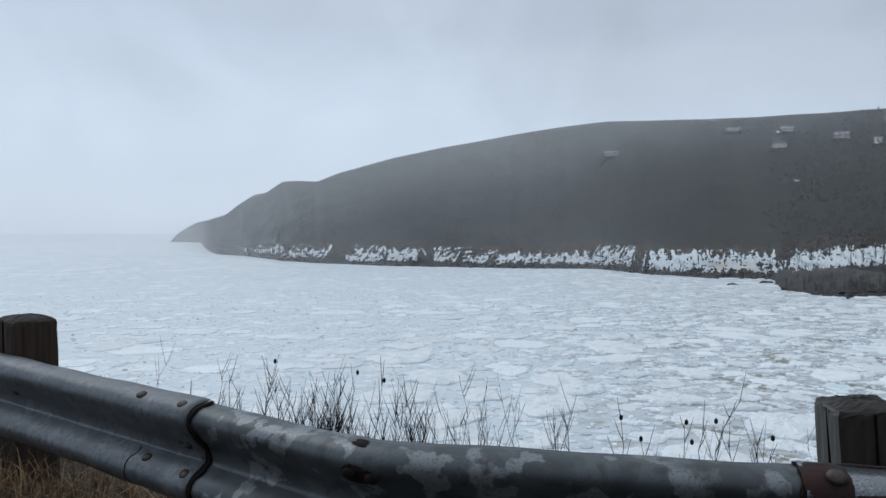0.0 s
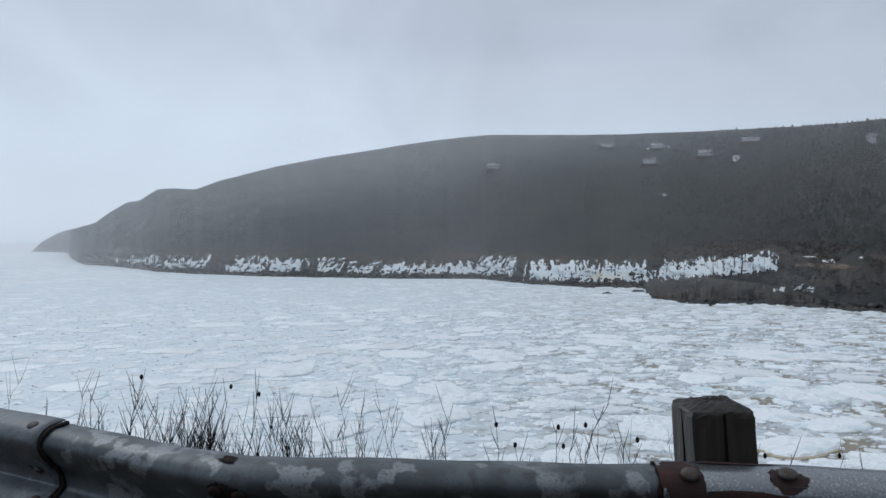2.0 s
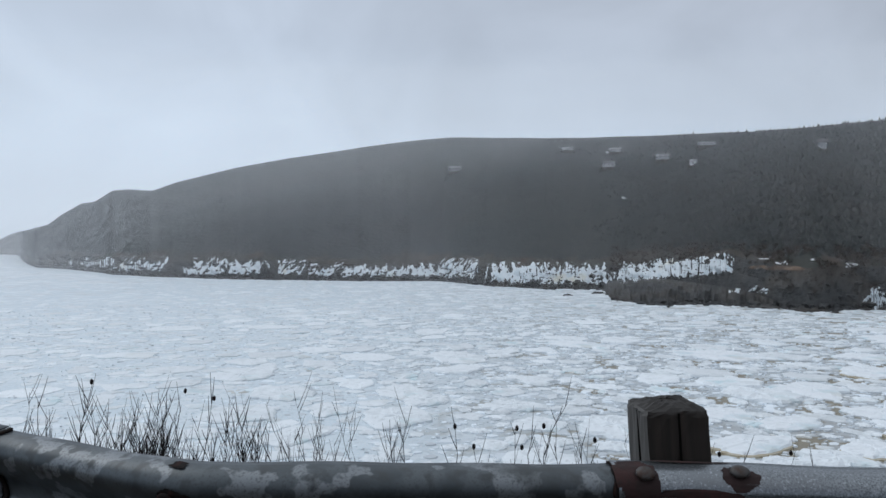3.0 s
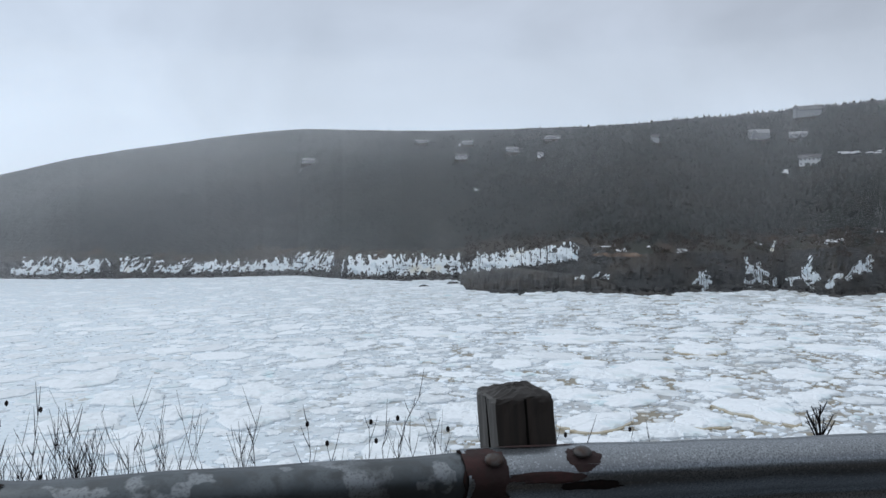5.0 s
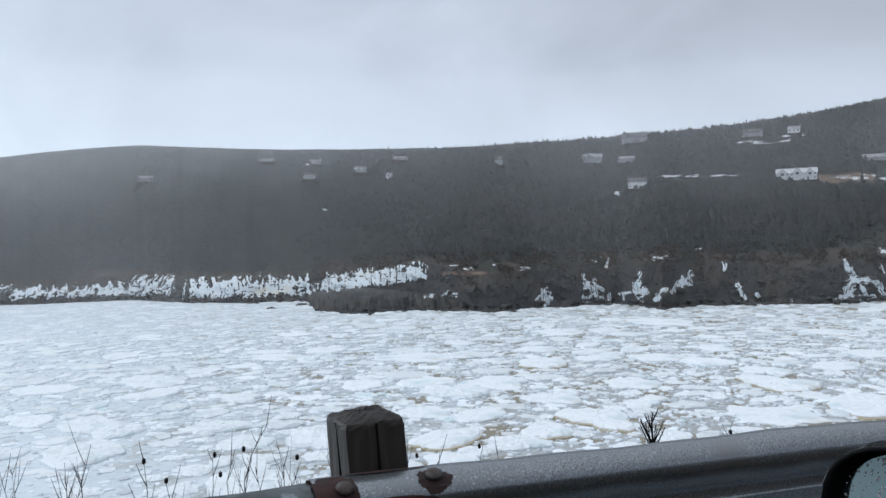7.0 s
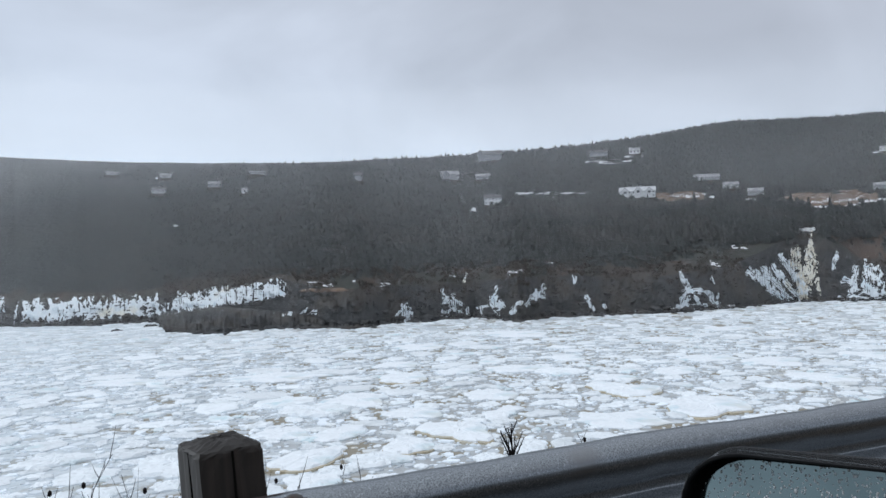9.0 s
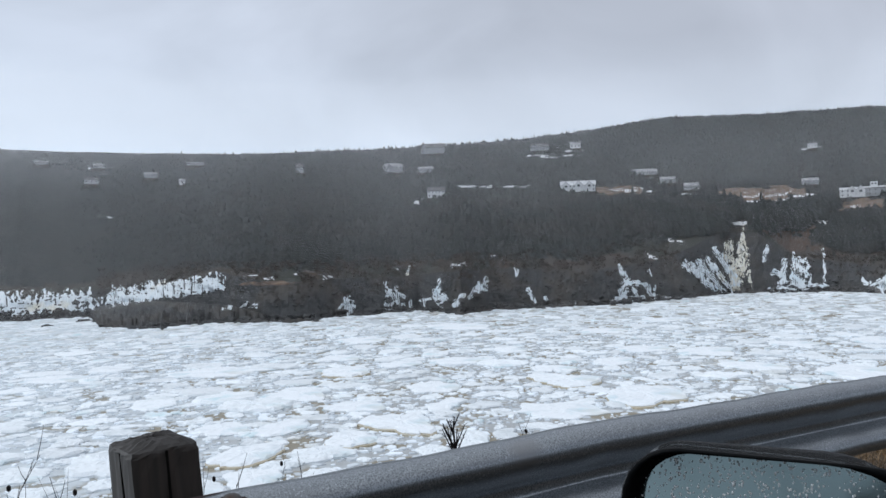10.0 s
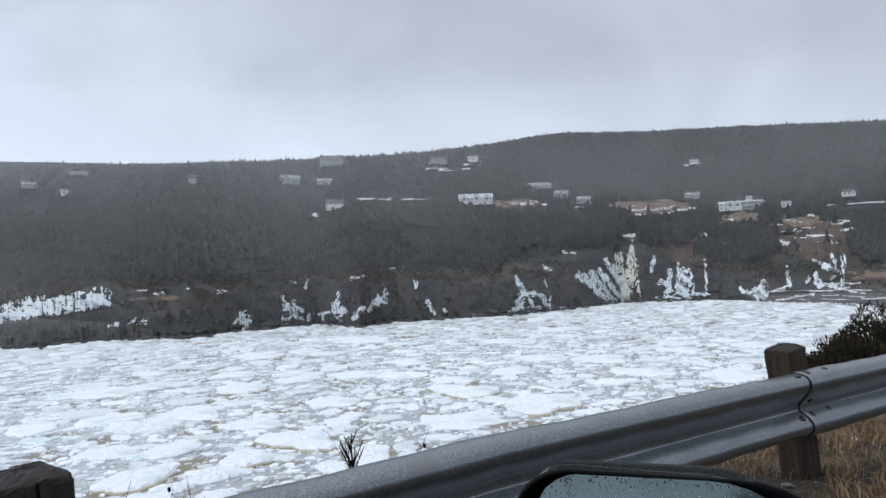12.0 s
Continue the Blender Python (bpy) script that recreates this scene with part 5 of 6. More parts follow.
FALL_BULGE = [
    (73.39, -1.11, 73.45, -2.65, 0.34, 0.6), (73.9, -1.12, 74.11, -2.54, 0.21, 0.21), (72.66, -1.0, 72.44, -2.5, 0.17, 0.3), (71.92, -1.88, 72.46, -2.01, 0.21, 0.26),
    (73.23, -0.29, 73.25, -0.94, 0.09, 0.13), (71.75, -3.06, 74.1, -2.83, 0.21, 0.17), (74.1, -2.83, 75.17, -2.77, 0.13, 0.17), (71.6, -0.02, 71.32, -1.04, 0.13, 0.13),
    (75.04, -0.35, 75.1, -2.61, 0.09, 0.09),
]
FALL_HEAD = [
    (78.8, -1.98, 78.62, -2.84, 0.21, 0.51), (80.35, -0.94, 80.43, -2.33, 0.09, 0.17), (79.49, -2.66, 80.57, -2.3, 0.09, 0.09), (77.32, -2.42, 77.61, -2.66, 0.13, 0.17),
    (78.27, -2.52, 77.86, -2.83, 0.17, 0.13),
]
FALL_SLOPE = [
    (82.1, -1.57, 82.31, -2.34, 0.26, 0.34), (82.71, -1.01, 83.43, -1.41, 0.26, 0.21), (83.84, -0.48, 83.66, -2.36, 0.21, 0.17), (82.38, -2.34, 84.05, -2.56, 0.26, 0.17),
    (83.18, -1.79, 82.99, -2.35, 0.17, 0.21), (82.04, -0.61, 82.77, -1.2, 0.17, 0.21), (81.72, -1.75, 81.56, -2.13, 0.17, 0.13), (83.08, -0.27, 83.32, -0.96, 0.13, 0.17),
]
FALL_THIN = [
    (41.22, -3.03, 41.27, -3.97, 0.3, 0.38), (40.48, -3.88, 40.81, -3.45, 0.13, 0.13), (41.69, -3.26, 41.75, -3.83, 0.13, 0.13),
]
FALL_SPLIT = [
    (44.07, -1.84, 44.33, -2.77, 0.09, 0.21), (44.37, -2.77, 44.34, -3.68, 0.38, 0.34), (44.91, -2.3, 45.0, -3.42, 0.17, 0.3), (45.38, -3.03, 45.4, -3.65, 0.21, 0.21),
    (45.95, -3.39, 45.94, -3.72, 0.13, 0.17),
]
FALL_FORKED = [
    (48.16, -1.81, 47.96, -2.73, 0.13, 0.34), (47.84, -2.72, 48.15, -3.36, 0.3, 0.43), (48.28, -3.24, 48.26, -3.83, 0.26, 0.17), (48.41, -2.96, 48.65, -3.26, 0.21, 0.17),
    (46.7, -3.3, 47.4, -3.2, 0.13, 0.13), (46.98, -3.35, 46.97, -3.77, 0.13, 0.13),
]
FALL_LEANING = [
    (49.83, -3.14, 49.27, -3.71, 0.26, 0.26), (50.33, -3.25, 50.86, -2.64, 0.17, 0.3), (50.82, -2.72, 51.05, -2.18, 0.26, 0.13), (51.65, -1.78, 51.5, -2.45, 0.17, 0.38),
    (51.21, -2.44, 51.11, -2.86, 0.26, 0.17),
]
FALL_DRIPS = [
    (54.76, -2.71, 55.24, -3.66, 0.17, 0.17), (56.06, -3.26, 56.09, -3.56, 0.13, 0.13), (45.95, -0.75, 45.73, -1.37, 0.13, 0.13), (53.92, -1.27, 53.99, -1.62, 0.17, 0.13),
    (58.04, -3.76, 58.21, -3.81, 0.09, 0.09),
]
SNOW_TRACK = [
    (80.24, 2.41, 80.83, 2.22, 0.13, 0.17), (79.87, 1.97, 80.67, 1.69, 0.09, 0.09), (80.44, 1.12, 80.99, 1.01, 0.09, 0.13), (81.58, 0.87, 82.44, 0.71, 0.13, 0.17),
    (82.84, 0.62, 83.65, 0.47, 0.13, 0.17), (83.37, 1.84, 83.75, 1.41, 0.21, 0.17), (83.75, 1.41, 84.64, 1.25, 0.17, 0.17), (79.99, 0.63, 80.25, 0.04, 0.09, 0.13),
]
SNOW_SHORE = [
    (77.64, -3.69, 81.94, -2.9, 0.09, 0.13), (81.57, -3.47, 85.41, -3.8, 0.13, 0.13), (82.45, -2.98, 86.17, -3.25, 0.04, 0.06), (83.98, -2.78, 84.96, -2.91, 0.09, 0.09),
]
SNOW_BITS = [
    (39.49, -1.39, 40.16, -1.34, 0.17, 0.13), (35.85, -1.34, 35.29, -1.31, 0.17, 0.13), (49.16, -0.84, 50.13, -0.62, 0.21, 0.09), (69.14, 1.61, 70.47, 1.55, 0.13, 0.09),
    (75.15, 1.25, 74.99, 1.1, 0.17, 0.17), (69.92, 0.95, 69.95, 0.74, 0.17, 0.17), (60.84, -3.64, 61.35, -3.57, 0.17, 0.13), (64.42, -3.45, 65.12, -3.55, 0.13, 0.09),
]
for i, (runs, mat, label) in enumerate(((FALL_ARCH, M_ICEFALL, W1), (FALL_FAN, M_ICEFALL, "wide fan of white ice streaks down a brown cliff"), (FALL_TALL, M_ICEFALL_CREAM, "tall cream and white frozen waterfall down a brown cliff"), (FALL_BULGE, M_ICEFALL, "bulging white frozen waterfall above the ice"), (FALL_HEAD, M_ICEFALL, W1), (FALL_SLOPE, M_ICEFALL, "scattered ice and snow running down a brown slope"), (FALL_THIN, M_ICEFALL, W1), (FALL_SPLIT, M_ICEFALL, W1), (FALL_FORKED, M_ICEFALL, W1), (FALL_LEANING, M_ICEFALL, W1), (FALL_DRIPS, M_ICEFALL, W1))):
    build_run("frozen_waterfall", runs, mat, label, "icefall", "icefalls on the far cliffs", 800 + 9 * i, slim=0.62 if runs is FALL_SLOPE else 0.85)
for i, (runs, label) in enumerate(((SNOW_TRACK, "strips of old snow along a track on the brown slope"), (SNOW_SHORE, "thin lines of ice stranded along the beach"), (SNOW_BITS, "small drifts of old snow on rock ledges"))):
    build_run("snow_patch", runs, M_SNOW, label, "snow patch", "", 960 + 9 * i, 0.8, 0.4, "structure", 0.62)


# ---- boulders and ledges at the waterline ----
def build_boulders():
    rng = np.random.RandomState(15)
    bm = bmesh.new()
    bmesh.ops.create_icosphere(bm, subdivisions=1, radius=1.0)
    v0 = np.array([v.co[:] for v in bm.verts])
    f0 = np.array([[v.index for v in f.verts] for f in bm.faces])
    bm.free()
    vs, fs, off = [], [], 0
    for _ in range(2600):
        az = rng.uniform(-16, 78)
        j = int((az - AZ[0]) / 0.14)
        r = GR[j, 1] + rng.uniform(-2.5, 4.0)
        size = rng.uniform(0.3, 1.3) * (1 if rng.rand() < 0.9 else 1.7)
        v = v0 * rng.uniform(0.7, 1.25, (len(v0), 1)) * size * np.array([rng.uniform(0.9, 1.9), rng.uniform(0.9, 1.9), 0.75])
        z = max(0.0, float(np.interp(r, GR[j], GZ[j])))
        t = rng.rand() * math.tau
        c, s = math.cos(t), math.sin(t)
        v = v @ np.array([[c, s, 0], [-s, c, 0], [0, 0, 1]]) + polar(az, r, z + 0.1 * size)
        vs.append(v)
        fs.append(f0 + off)
        off += len(v0)
    tagged(sheet("boulders", np.concatenate(vs), np.concatenate(fs), M_ROCK), "dark boulders and broken ledges along the waterline", "rocks", kind="stuff")


build_boulders()


def build_skerry(az, el, wide, high, seed):
    rng = np.random.RandomState(seed)
    r = EYE / math.tan(radians(-el))
    bm = bmesh.new()
    bmesh.ops.create_icosphere(bm, subdivisions=3, radius=1.0)
    for v in bm.verts:
        k = 1 + 0.35 * noise.noise(v.co * 1.7 + Vector((seed, 0, 0))) + 0.15 * noise.noise(v.co * 5)
        v.co = Vector((v.co.x * wide * k, v.co.y * wide * 0.6 * k, v.co.z * high * k))
    ob = part("skerry", bm, M_ROCK)
    ob.location = polar(az, r, 0.0)
    tagged(ob, "low dark rock awash among the floes", "rock")


build_skerry(20.9, -3.95, 2.6, 1.0, 1)
build_skerry(23.1, -3.75, 3.4, 1.2, 2)


# ---- mist: thin level white strips standing in for haze over the bay, thicker out to sea and up under the cloud ----
MIST_AZ = [-20, 0, 12, 25, 36, 48, 60, 75, 100]
MIST_EL = [-3, -1, 1, 3, 5, 7, 9]
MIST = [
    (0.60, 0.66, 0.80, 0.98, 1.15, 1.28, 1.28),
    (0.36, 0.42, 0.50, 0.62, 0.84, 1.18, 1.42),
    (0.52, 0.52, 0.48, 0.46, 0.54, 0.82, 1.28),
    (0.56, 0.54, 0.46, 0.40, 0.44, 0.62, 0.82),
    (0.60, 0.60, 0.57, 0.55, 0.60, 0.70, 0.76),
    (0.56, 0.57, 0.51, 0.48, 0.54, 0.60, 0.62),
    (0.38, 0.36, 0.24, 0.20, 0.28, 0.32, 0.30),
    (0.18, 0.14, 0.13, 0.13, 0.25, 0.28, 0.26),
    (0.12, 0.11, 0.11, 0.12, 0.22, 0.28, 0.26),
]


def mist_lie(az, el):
    """How much the strips whiten the view, as haze would, at a bearing and an angle over the eye's level."""
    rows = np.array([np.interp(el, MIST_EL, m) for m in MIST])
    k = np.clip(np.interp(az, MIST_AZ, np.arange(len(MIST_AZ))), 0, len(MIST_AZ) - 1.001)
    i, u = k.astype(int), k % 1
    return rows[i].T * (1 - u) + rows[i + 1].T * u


def build_mist(r, cover, step, top, power, a0=-72.0, a1=104.0, banked=True):
    """Level white strips in place of haze on an arc round the bay, thinning out upwards and at both ends."""
    period = r * step
    aa = np.arange(a0, a1 + 0.1, 7.0 if banked else 12.0)
    zs = np.arange(0.3, top, period)
    fade = (1 - zs / top) ** power
    el = np.degrees(np.arctan2(zs - EYE, r))
    ends = np.clip((aa - a0) / 12, 0, 1) * np.clip((a1 - aa) / 12, 0, 1)
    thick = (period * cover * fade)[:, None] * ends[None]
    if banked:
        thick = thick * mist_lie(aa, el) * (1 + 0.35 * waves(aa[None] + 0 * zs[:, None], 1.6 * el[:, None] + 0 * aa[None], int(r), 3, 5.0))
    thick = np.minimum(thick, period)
    z, lean = np.stack([zs[:, None] - thick / 2, zs[:, None] + thick / 2], -1), np.stack([-thick, thick], -1) * 0.8
    v = polar(aa[None, :, None] + 0 * z, r + lean, z)
    i = (np.arange(len(zs))[:, None] * len(aa) + np.arange(len(aa) - 1)[None]).ravel() * 2
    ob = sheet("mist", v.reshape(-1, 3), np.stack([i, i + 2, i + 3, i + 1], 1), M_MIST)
    tagged(ob, "thin white strips standing in for sea mist over the bay", "mist", kind="stuff")


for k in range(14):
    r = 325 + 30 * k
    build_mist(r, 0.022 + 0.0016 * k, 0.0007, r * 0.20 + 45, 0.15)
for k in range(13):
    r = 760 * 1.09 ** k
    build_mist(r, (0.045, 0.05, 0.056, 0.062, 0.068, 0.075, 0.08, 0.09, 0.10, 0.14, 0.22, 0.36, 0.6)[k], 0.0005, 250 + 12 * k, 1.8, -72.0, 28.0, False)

# ---- the roadside: ground, guardrail, weeds ----
# station along the rail, plan, drop of the rail's top below the eye
RAIL = [(-9.0, -9.9, 9.35, 0.517), (-1.66, -1.859, 3.17, 0.526), (-0.64, -0.734, 2.353, 0.539), (-0.26, -0.303, 2.041, 0.548), (-0.14, -0.164, 1.957, 0.551), (0.02, 0.024, 1.929, 0.555),
    (0.74, 0.899, 1.817, 0.571), (1.25, 1.549, 1.666, 0.582), (1.9, 2.411, 1.459, 0.596), (2.5, 3.242, 1.193, 0.61), (2.91, 3.829, 1.0, 0.618), (3.39, 4.501, 0.763, 0.624), (3.98, 5.332, 0.455, 0.63), (14.0, 19.32, -5.382, 0.649)]
RS, RD = np.array(RAIL)[:, 0], np.array(RAIL)[:, 3]
RP = np.array(RAIL)[:, 1:3]
RLEN = np.concatenate([[0], np.cumsum(np.hypot(*np.diff(RP, axis=0).T))])


def rail_at(s):
    """Point on the rail line at length s, and the direction along it."""
    p = np.array([np.interp(s, RLEN, RP[:, k]) for k in (0, 1)])
    e = 0.06
    a = np.array([np.interp(s - e, RLEN, RP[:, k]) for k in (0, 1)])
    b = np.array([np.interp(s + e, RLEN, RP[:, k]) for k in (0, 1)])
    t = (b - a) / np.hypot(*(b - a))
    return p, t, np.array([t[1], -t[0]])


def rail_s(x):
    return float(np.interp(x, RS, RLEN))


def seaward(x, y):
    """Distance beyond the rail line, towards the sea."""
    best, sign = np.full(np.shape(x), 1e9), np.zeros(np.shape(x))
    far = [np.array(p) for p in ([-160, 125.1], *RP, [160, -65.7])]
    for a, b in zip(far, far[1:]):
        d = b - a
        t = np.clip(((x - a[0]) * d[0] + (y - a[1]) * d[1]) / (d @ d), 0, 1)
        q = np.hypot(x - a[0] - t * d[0], y - a[1] - t * d[1])
        c = d[0] * (y - a[1]) - d[1] * (x - a[0])
        near = q < best
        best, sign = np.where(near, q, best), np.where(near, np.sign(c), sign)
    return best * sign


def ground_z(x, y):
    x, y = np.asarray(x, float), np.asarray(y, float)
    s = seaward(x, y)
    edge = -np.interp(x, [-2.0, 0.9, 4.6], [1.05, 1.12, 1.20])
    inland = edge - 0.32 * np.clip(-s / 1.3, 0, 1) ** 1.2 + 0.05 * np.clip(-s - 8, 0, 60)
    shelf = np.interp(x, [1.0, 4.0], [0.6, 1.9])
    bank = edge - np.minimum(np.clip(s, 0, 9), shelf) * 0.12 - np.clip(s - shelf, 0, 200) * 0.80
    z = np.where(s < 0, inland, bank)
    bumps = 0.035 * waves(x, y, 21, 4, 0.35) * np.clip((s + 1.6) / 0.8, 0, 1) + 0.35 * waves(x, y, 22, 3, 3.0) * np.clip((s - 1.5) / 3, 0, 1)
    return EYE + np.maximum(z + bumps, -EYE - 3)


def build_ground():
    u = np.linspace(-1, 1, 241)
    xs = 1.2 + 3.4 * np.sinh(u * 4.4) / math.cosh(1.0)
    ys = 1.0 + 2.6 * np.sinh(u * 4.4) / math.cosh(1.0)
    x, y = np.meshgrid(xs, ys, indexing="ij")
    v = np.stack([x, y, ground_z(x, y)], -1).reshape(-1, 3)
    tagged(sheet("ground", v, grid_faces(241, 241), M_SOIL, smooth=True), "gravelly roadside soil and steep bank with dead grass", "ground", kind="structure")
    # road behind the shoulder
    s = np.linspace(-30, 30, 61)
    v = []
    for t in s:
        for q in np.linspace(1.9, 9.4, 9):
            px, py = 0.9 + 0.94 * t, 1.8 - 0.35 * t
            px, py = px - 0.35 * q, py - 0.94 * q
            v.append((px, py, float(ground_z(px, py)) + 0.02))
    tagged(sheet("road", v, grid_faces(61, 9), M_ASPHALT, smooth=True), "damp grey asphalt road beside the guardrail", "road", kind="structure")


build_ground()

# W-beam section from its top edge to its bottom edge: depth towards the road, drop from the top
WBEAM = [(0.000, 0.0), (0.020, 0.002), (0.046, 0.006), (0.063, 0.013), (0.074, 0.024), (0.079, 0.038), (0.079, 0.052), (0.070, 0.070), (0.050, 0.096), (0.028, 0.119), (0.015, 0.134), (0.010, 0.148),
    (0.009, 0.176), (0.012, 0.185), (0.018, 0.190), (0.040, 0.204), (0.065, 0.220), (0.080, 0.236), (0.085, 0.253), (0.080, 0.272), (0.060, 0.291), (0.032, 0.304), (0.006, 0.312)]
WB = np.array(WBEAM)
WQ = np.concatenate([[0], np.cumsum(np.hypot(*np.diff(WB, axis=0).T))])
WQ = WQ / WQ[-1]


def beam_point(s, q, lift=0.0):
    p, t, n = rail_at(s)
    d, drop = np.interp(q, WQ, WB[:, 0]), np.interp(q, WQ, WB[:, 1])
    e = 0.02
    dd = np.interp(min(q + e, 1), WQ, WB[:, 0]) - np.interp(max(q - e, 0), WQ, WB[:, 0])
    dz = np.interp(min(q + e, 1), WQ, WB[:, 1]) - np.interp(max(q - e, 0), WQ, WB[:, 1])
    k = math.hypot(dd, dz)
    out = Vector((n[0] * dz / k, n[1] * dz / k, dd / k))
    return Vector((p[0] + n[0] * d, p[1] + n[1] * d, EYE - np.interp(s, RLEN, RD) - drop)) + out * lift, out


guardrail = new("guardrail")
tagged(guardrail, "weathered galvanised steel guardrail on dark timber posts", "guardrail")


def beam(x0, x1, lift, mat, label, seed):
    s = np.arange(rail_s(x0), rail_s(x1), 0.035)
    rng = np.random.RandomState(seed)
    v = []
    for t in s:
        dent = 0.0025 * math.sin(t * 5 + seed) + 0.0015 * math.sin(t * 17 + seed)
        for q in WQ:
            v.append(tuple(beam_point(t, q, lift + dent)[0]))
    ob = sheet("beam", v, grid_faces(len(s), len(WQ)), mat, guardrail, True)
    ob["label"] = label
    m = ob.modifiers.new("gauge", "SOLIDIFY")
    m.thickness, m.offset = 0.004, -1
    return ob


beam(-9.0, -0.615, 0.006, M_STEEL_DULL, "dull grey galvanised beam", 1)
beam(-0.72, 0.83, 0.0, M_STEEL_OLD, "mottled grey galvanised beam with pale patches", 2)
beam(0.700, 3.36, 0.006, M_STEEL, "finely speckled galvanised beam", 3)
beam(3.305, 14.0, 0.012, M_STEEL, "finely speckled galvanised beam", 4)


def bolt(x, q, lift, size=0.017, mat=M_BOLT):
    p, n = beam_point(rail_s(x), q, lift + 0.005)
    bm = bmesh.new()
    bmesh.ops.create_uvsphere(bm, u_segments=12, v_segments=6, radius=size)
    turn = n.to_track_quat("Z", "Y").to_matrix().to_4x4()
    bmesh.ops.transform(bm, matrix=Matrix.Translation(p) @ turn @ Matrix.Diagonal((1.15, 0.95, 0.5, 1)), verts=bm.verts)
    part("bolt", bm, mat, guardrail, "", True)


for x, q, l in ((-0.83, 0.12, 0.006), (-0.67, 0.12, 0.006), (-0.815, 0.66, 0.006), (-0.655, 0.69, 0.006), (-1.48, 0.38, 0.006), (0.758, 0.145, 0.018), (0.938, 0.125, 0.018),
    (3.27, 0.10, 0.006), (3.335, 0.09, 0.012), (3.46, 0.08, 0.012), (3.27, 0.68, 0.006), (3.34, 0.66, 0.012), (3.46, 0.64, 0.012), (3.36, 0.42, 0.012), (-0.17, 0.25, 0.008), (-0.13, 0.26, 0.008)):
    bolt(x, q, l, 0.022 if abs(x - 0.85) < 0.2 else 0.018, M_GRIME_SHADE if -0.2 < x < 0 else M_BOLT)


def beam_slot(x, q, lift):
    """Long slotted hole with a bolt end in it: a dark disc on the steel paints its depth."""
    p, n = beam_point(rail_s(x), q, lift + 0.001)
    bm = bmesh.new()
    bmesh.ops.create_cone(bm, cap_ends=True, segments=14, radius1=0.024, radius2=0.022, depth=0.003)
    bmesh.ops.transform(bm, matrix=Matrix.Translation(p) @ n.to_track_quat("Z", "Y").to_matrix().to_4x4() @ Matrix.Diagonal((1.4, 0.9, 1, 1)), verts=bm.verts)
    part("slot_disc", bm, M_RUST, guardrail)
    bolt(x + 0.01, q, lift + 0.002, 0.014)


beam_slot(-0.69, 0.43, 0.011)


def rust_shade_patch(x0, x1, q0, q1, lift, seed, limit=1.0, mat=M_RUST, square=2.0):
    """A scab of rust on the beam with a ragged outline; the one round the bolt pair paints their shadow."""
    s = np.linspace(rail_s(x0), rail_s(x1), 56)
    q = np.linspace(q0, q1, 40)
    ss, qq = np.meshgrid(s, q, indexing="ij")
    u, w = (ss - s.mean()) / (np.ptp(s) / 2), (qq - q.mean()) / (np.ptp(q) / 2)
    m = (np.abs(u) ** square + np.abs(w) ** square) ** (1 / square) + 0.3 * waves(u * 3, w * 3, seed, 5, 0.8)
    f = grid_faces(56, 40)
    ok = (m < limit).ravel()[f].all(1)
    if ok.sum() < 2:
        return
    v = [tuple(beam_point(a, b, lift)[0]) for a, b in zip(ss.ravel(), qq.ravel())]
    ob = sheet("rust_shade_scab", v, f[ok], mat, guardrail, True)
    ob["label"] = "dark red flaking rust and painted bolt shadow"


rust_shade_patch(0.694, 0.792, 0.03, 0.60, 0.0145, 1, 1.0, M_RUST, 5.0)
rust_shade_patch(0.905, 0.980, 0.06, 0.20, 0.014, 2, 0.95)
rust_shade_patch(0.89, 1.03, 0.225, 0.30, 0.0145, 3, 0.9, M_GRIME_SHADE)
rust_shade_patch(0.77, 0.95, 0.19, 0.245, 0.0135, 9, 0.95)
rust_shade_patch(-0.185, -0.145, 0.04, 0.12, 0.009, 5, 0.8, M_GRIME_SHADE)
# dark patch round the bolt pair: their shadow put into the colour
rust_shade_patch(-0.20, -0.115, 0.19, 0.33, 0.0085, 12, 0.8, M_GRIME_SHADE)
rust_shade_patch(-0.935, -0.865, 0.16, 0.23, 0.010, 6, 0.95)
rust_shade_patch(3.30, 3.36, 0.04, 0.12, 0.016, 7, 0.75)
rust_shade_patch(0.76, 0.96, 0.0, 0.03, 0.014, 8, 0.9)


def lap_edge(x, lift, wide=0.009, q0=0.0, q1=1.0):
    """The rusty cut end of a lapped beam."""
    s0 = rail_s(x)
    v = []
    for q in np.linspace(q0, q1, 60):
        wob = 0.004 * math.sin(q * 23) + 0.003 * math.sin(q * 51)
        for k in (0, 1):
            v.append(tuple(beam_point(s0 + wob + (k - 0.5) * wide, q, lift)[0]))
    ob = sheet("lap_edge", v, grid_faces(60, 2), M_GRIME_SHADE, guardrail, True)
    m = ob.modifiers.new("gauge", "SOLIDIFY")
    m.thickness, m.offset = 0.007, 0


lap_edge(-0.620, 0.006, 0.016)
lap_edge(-0.865, 0.008, 0.007, 0.60, 0.86)
lap_edge(3.31, 0.011, 0.022)
lap_edge(0.699, 0.006, 0.014)


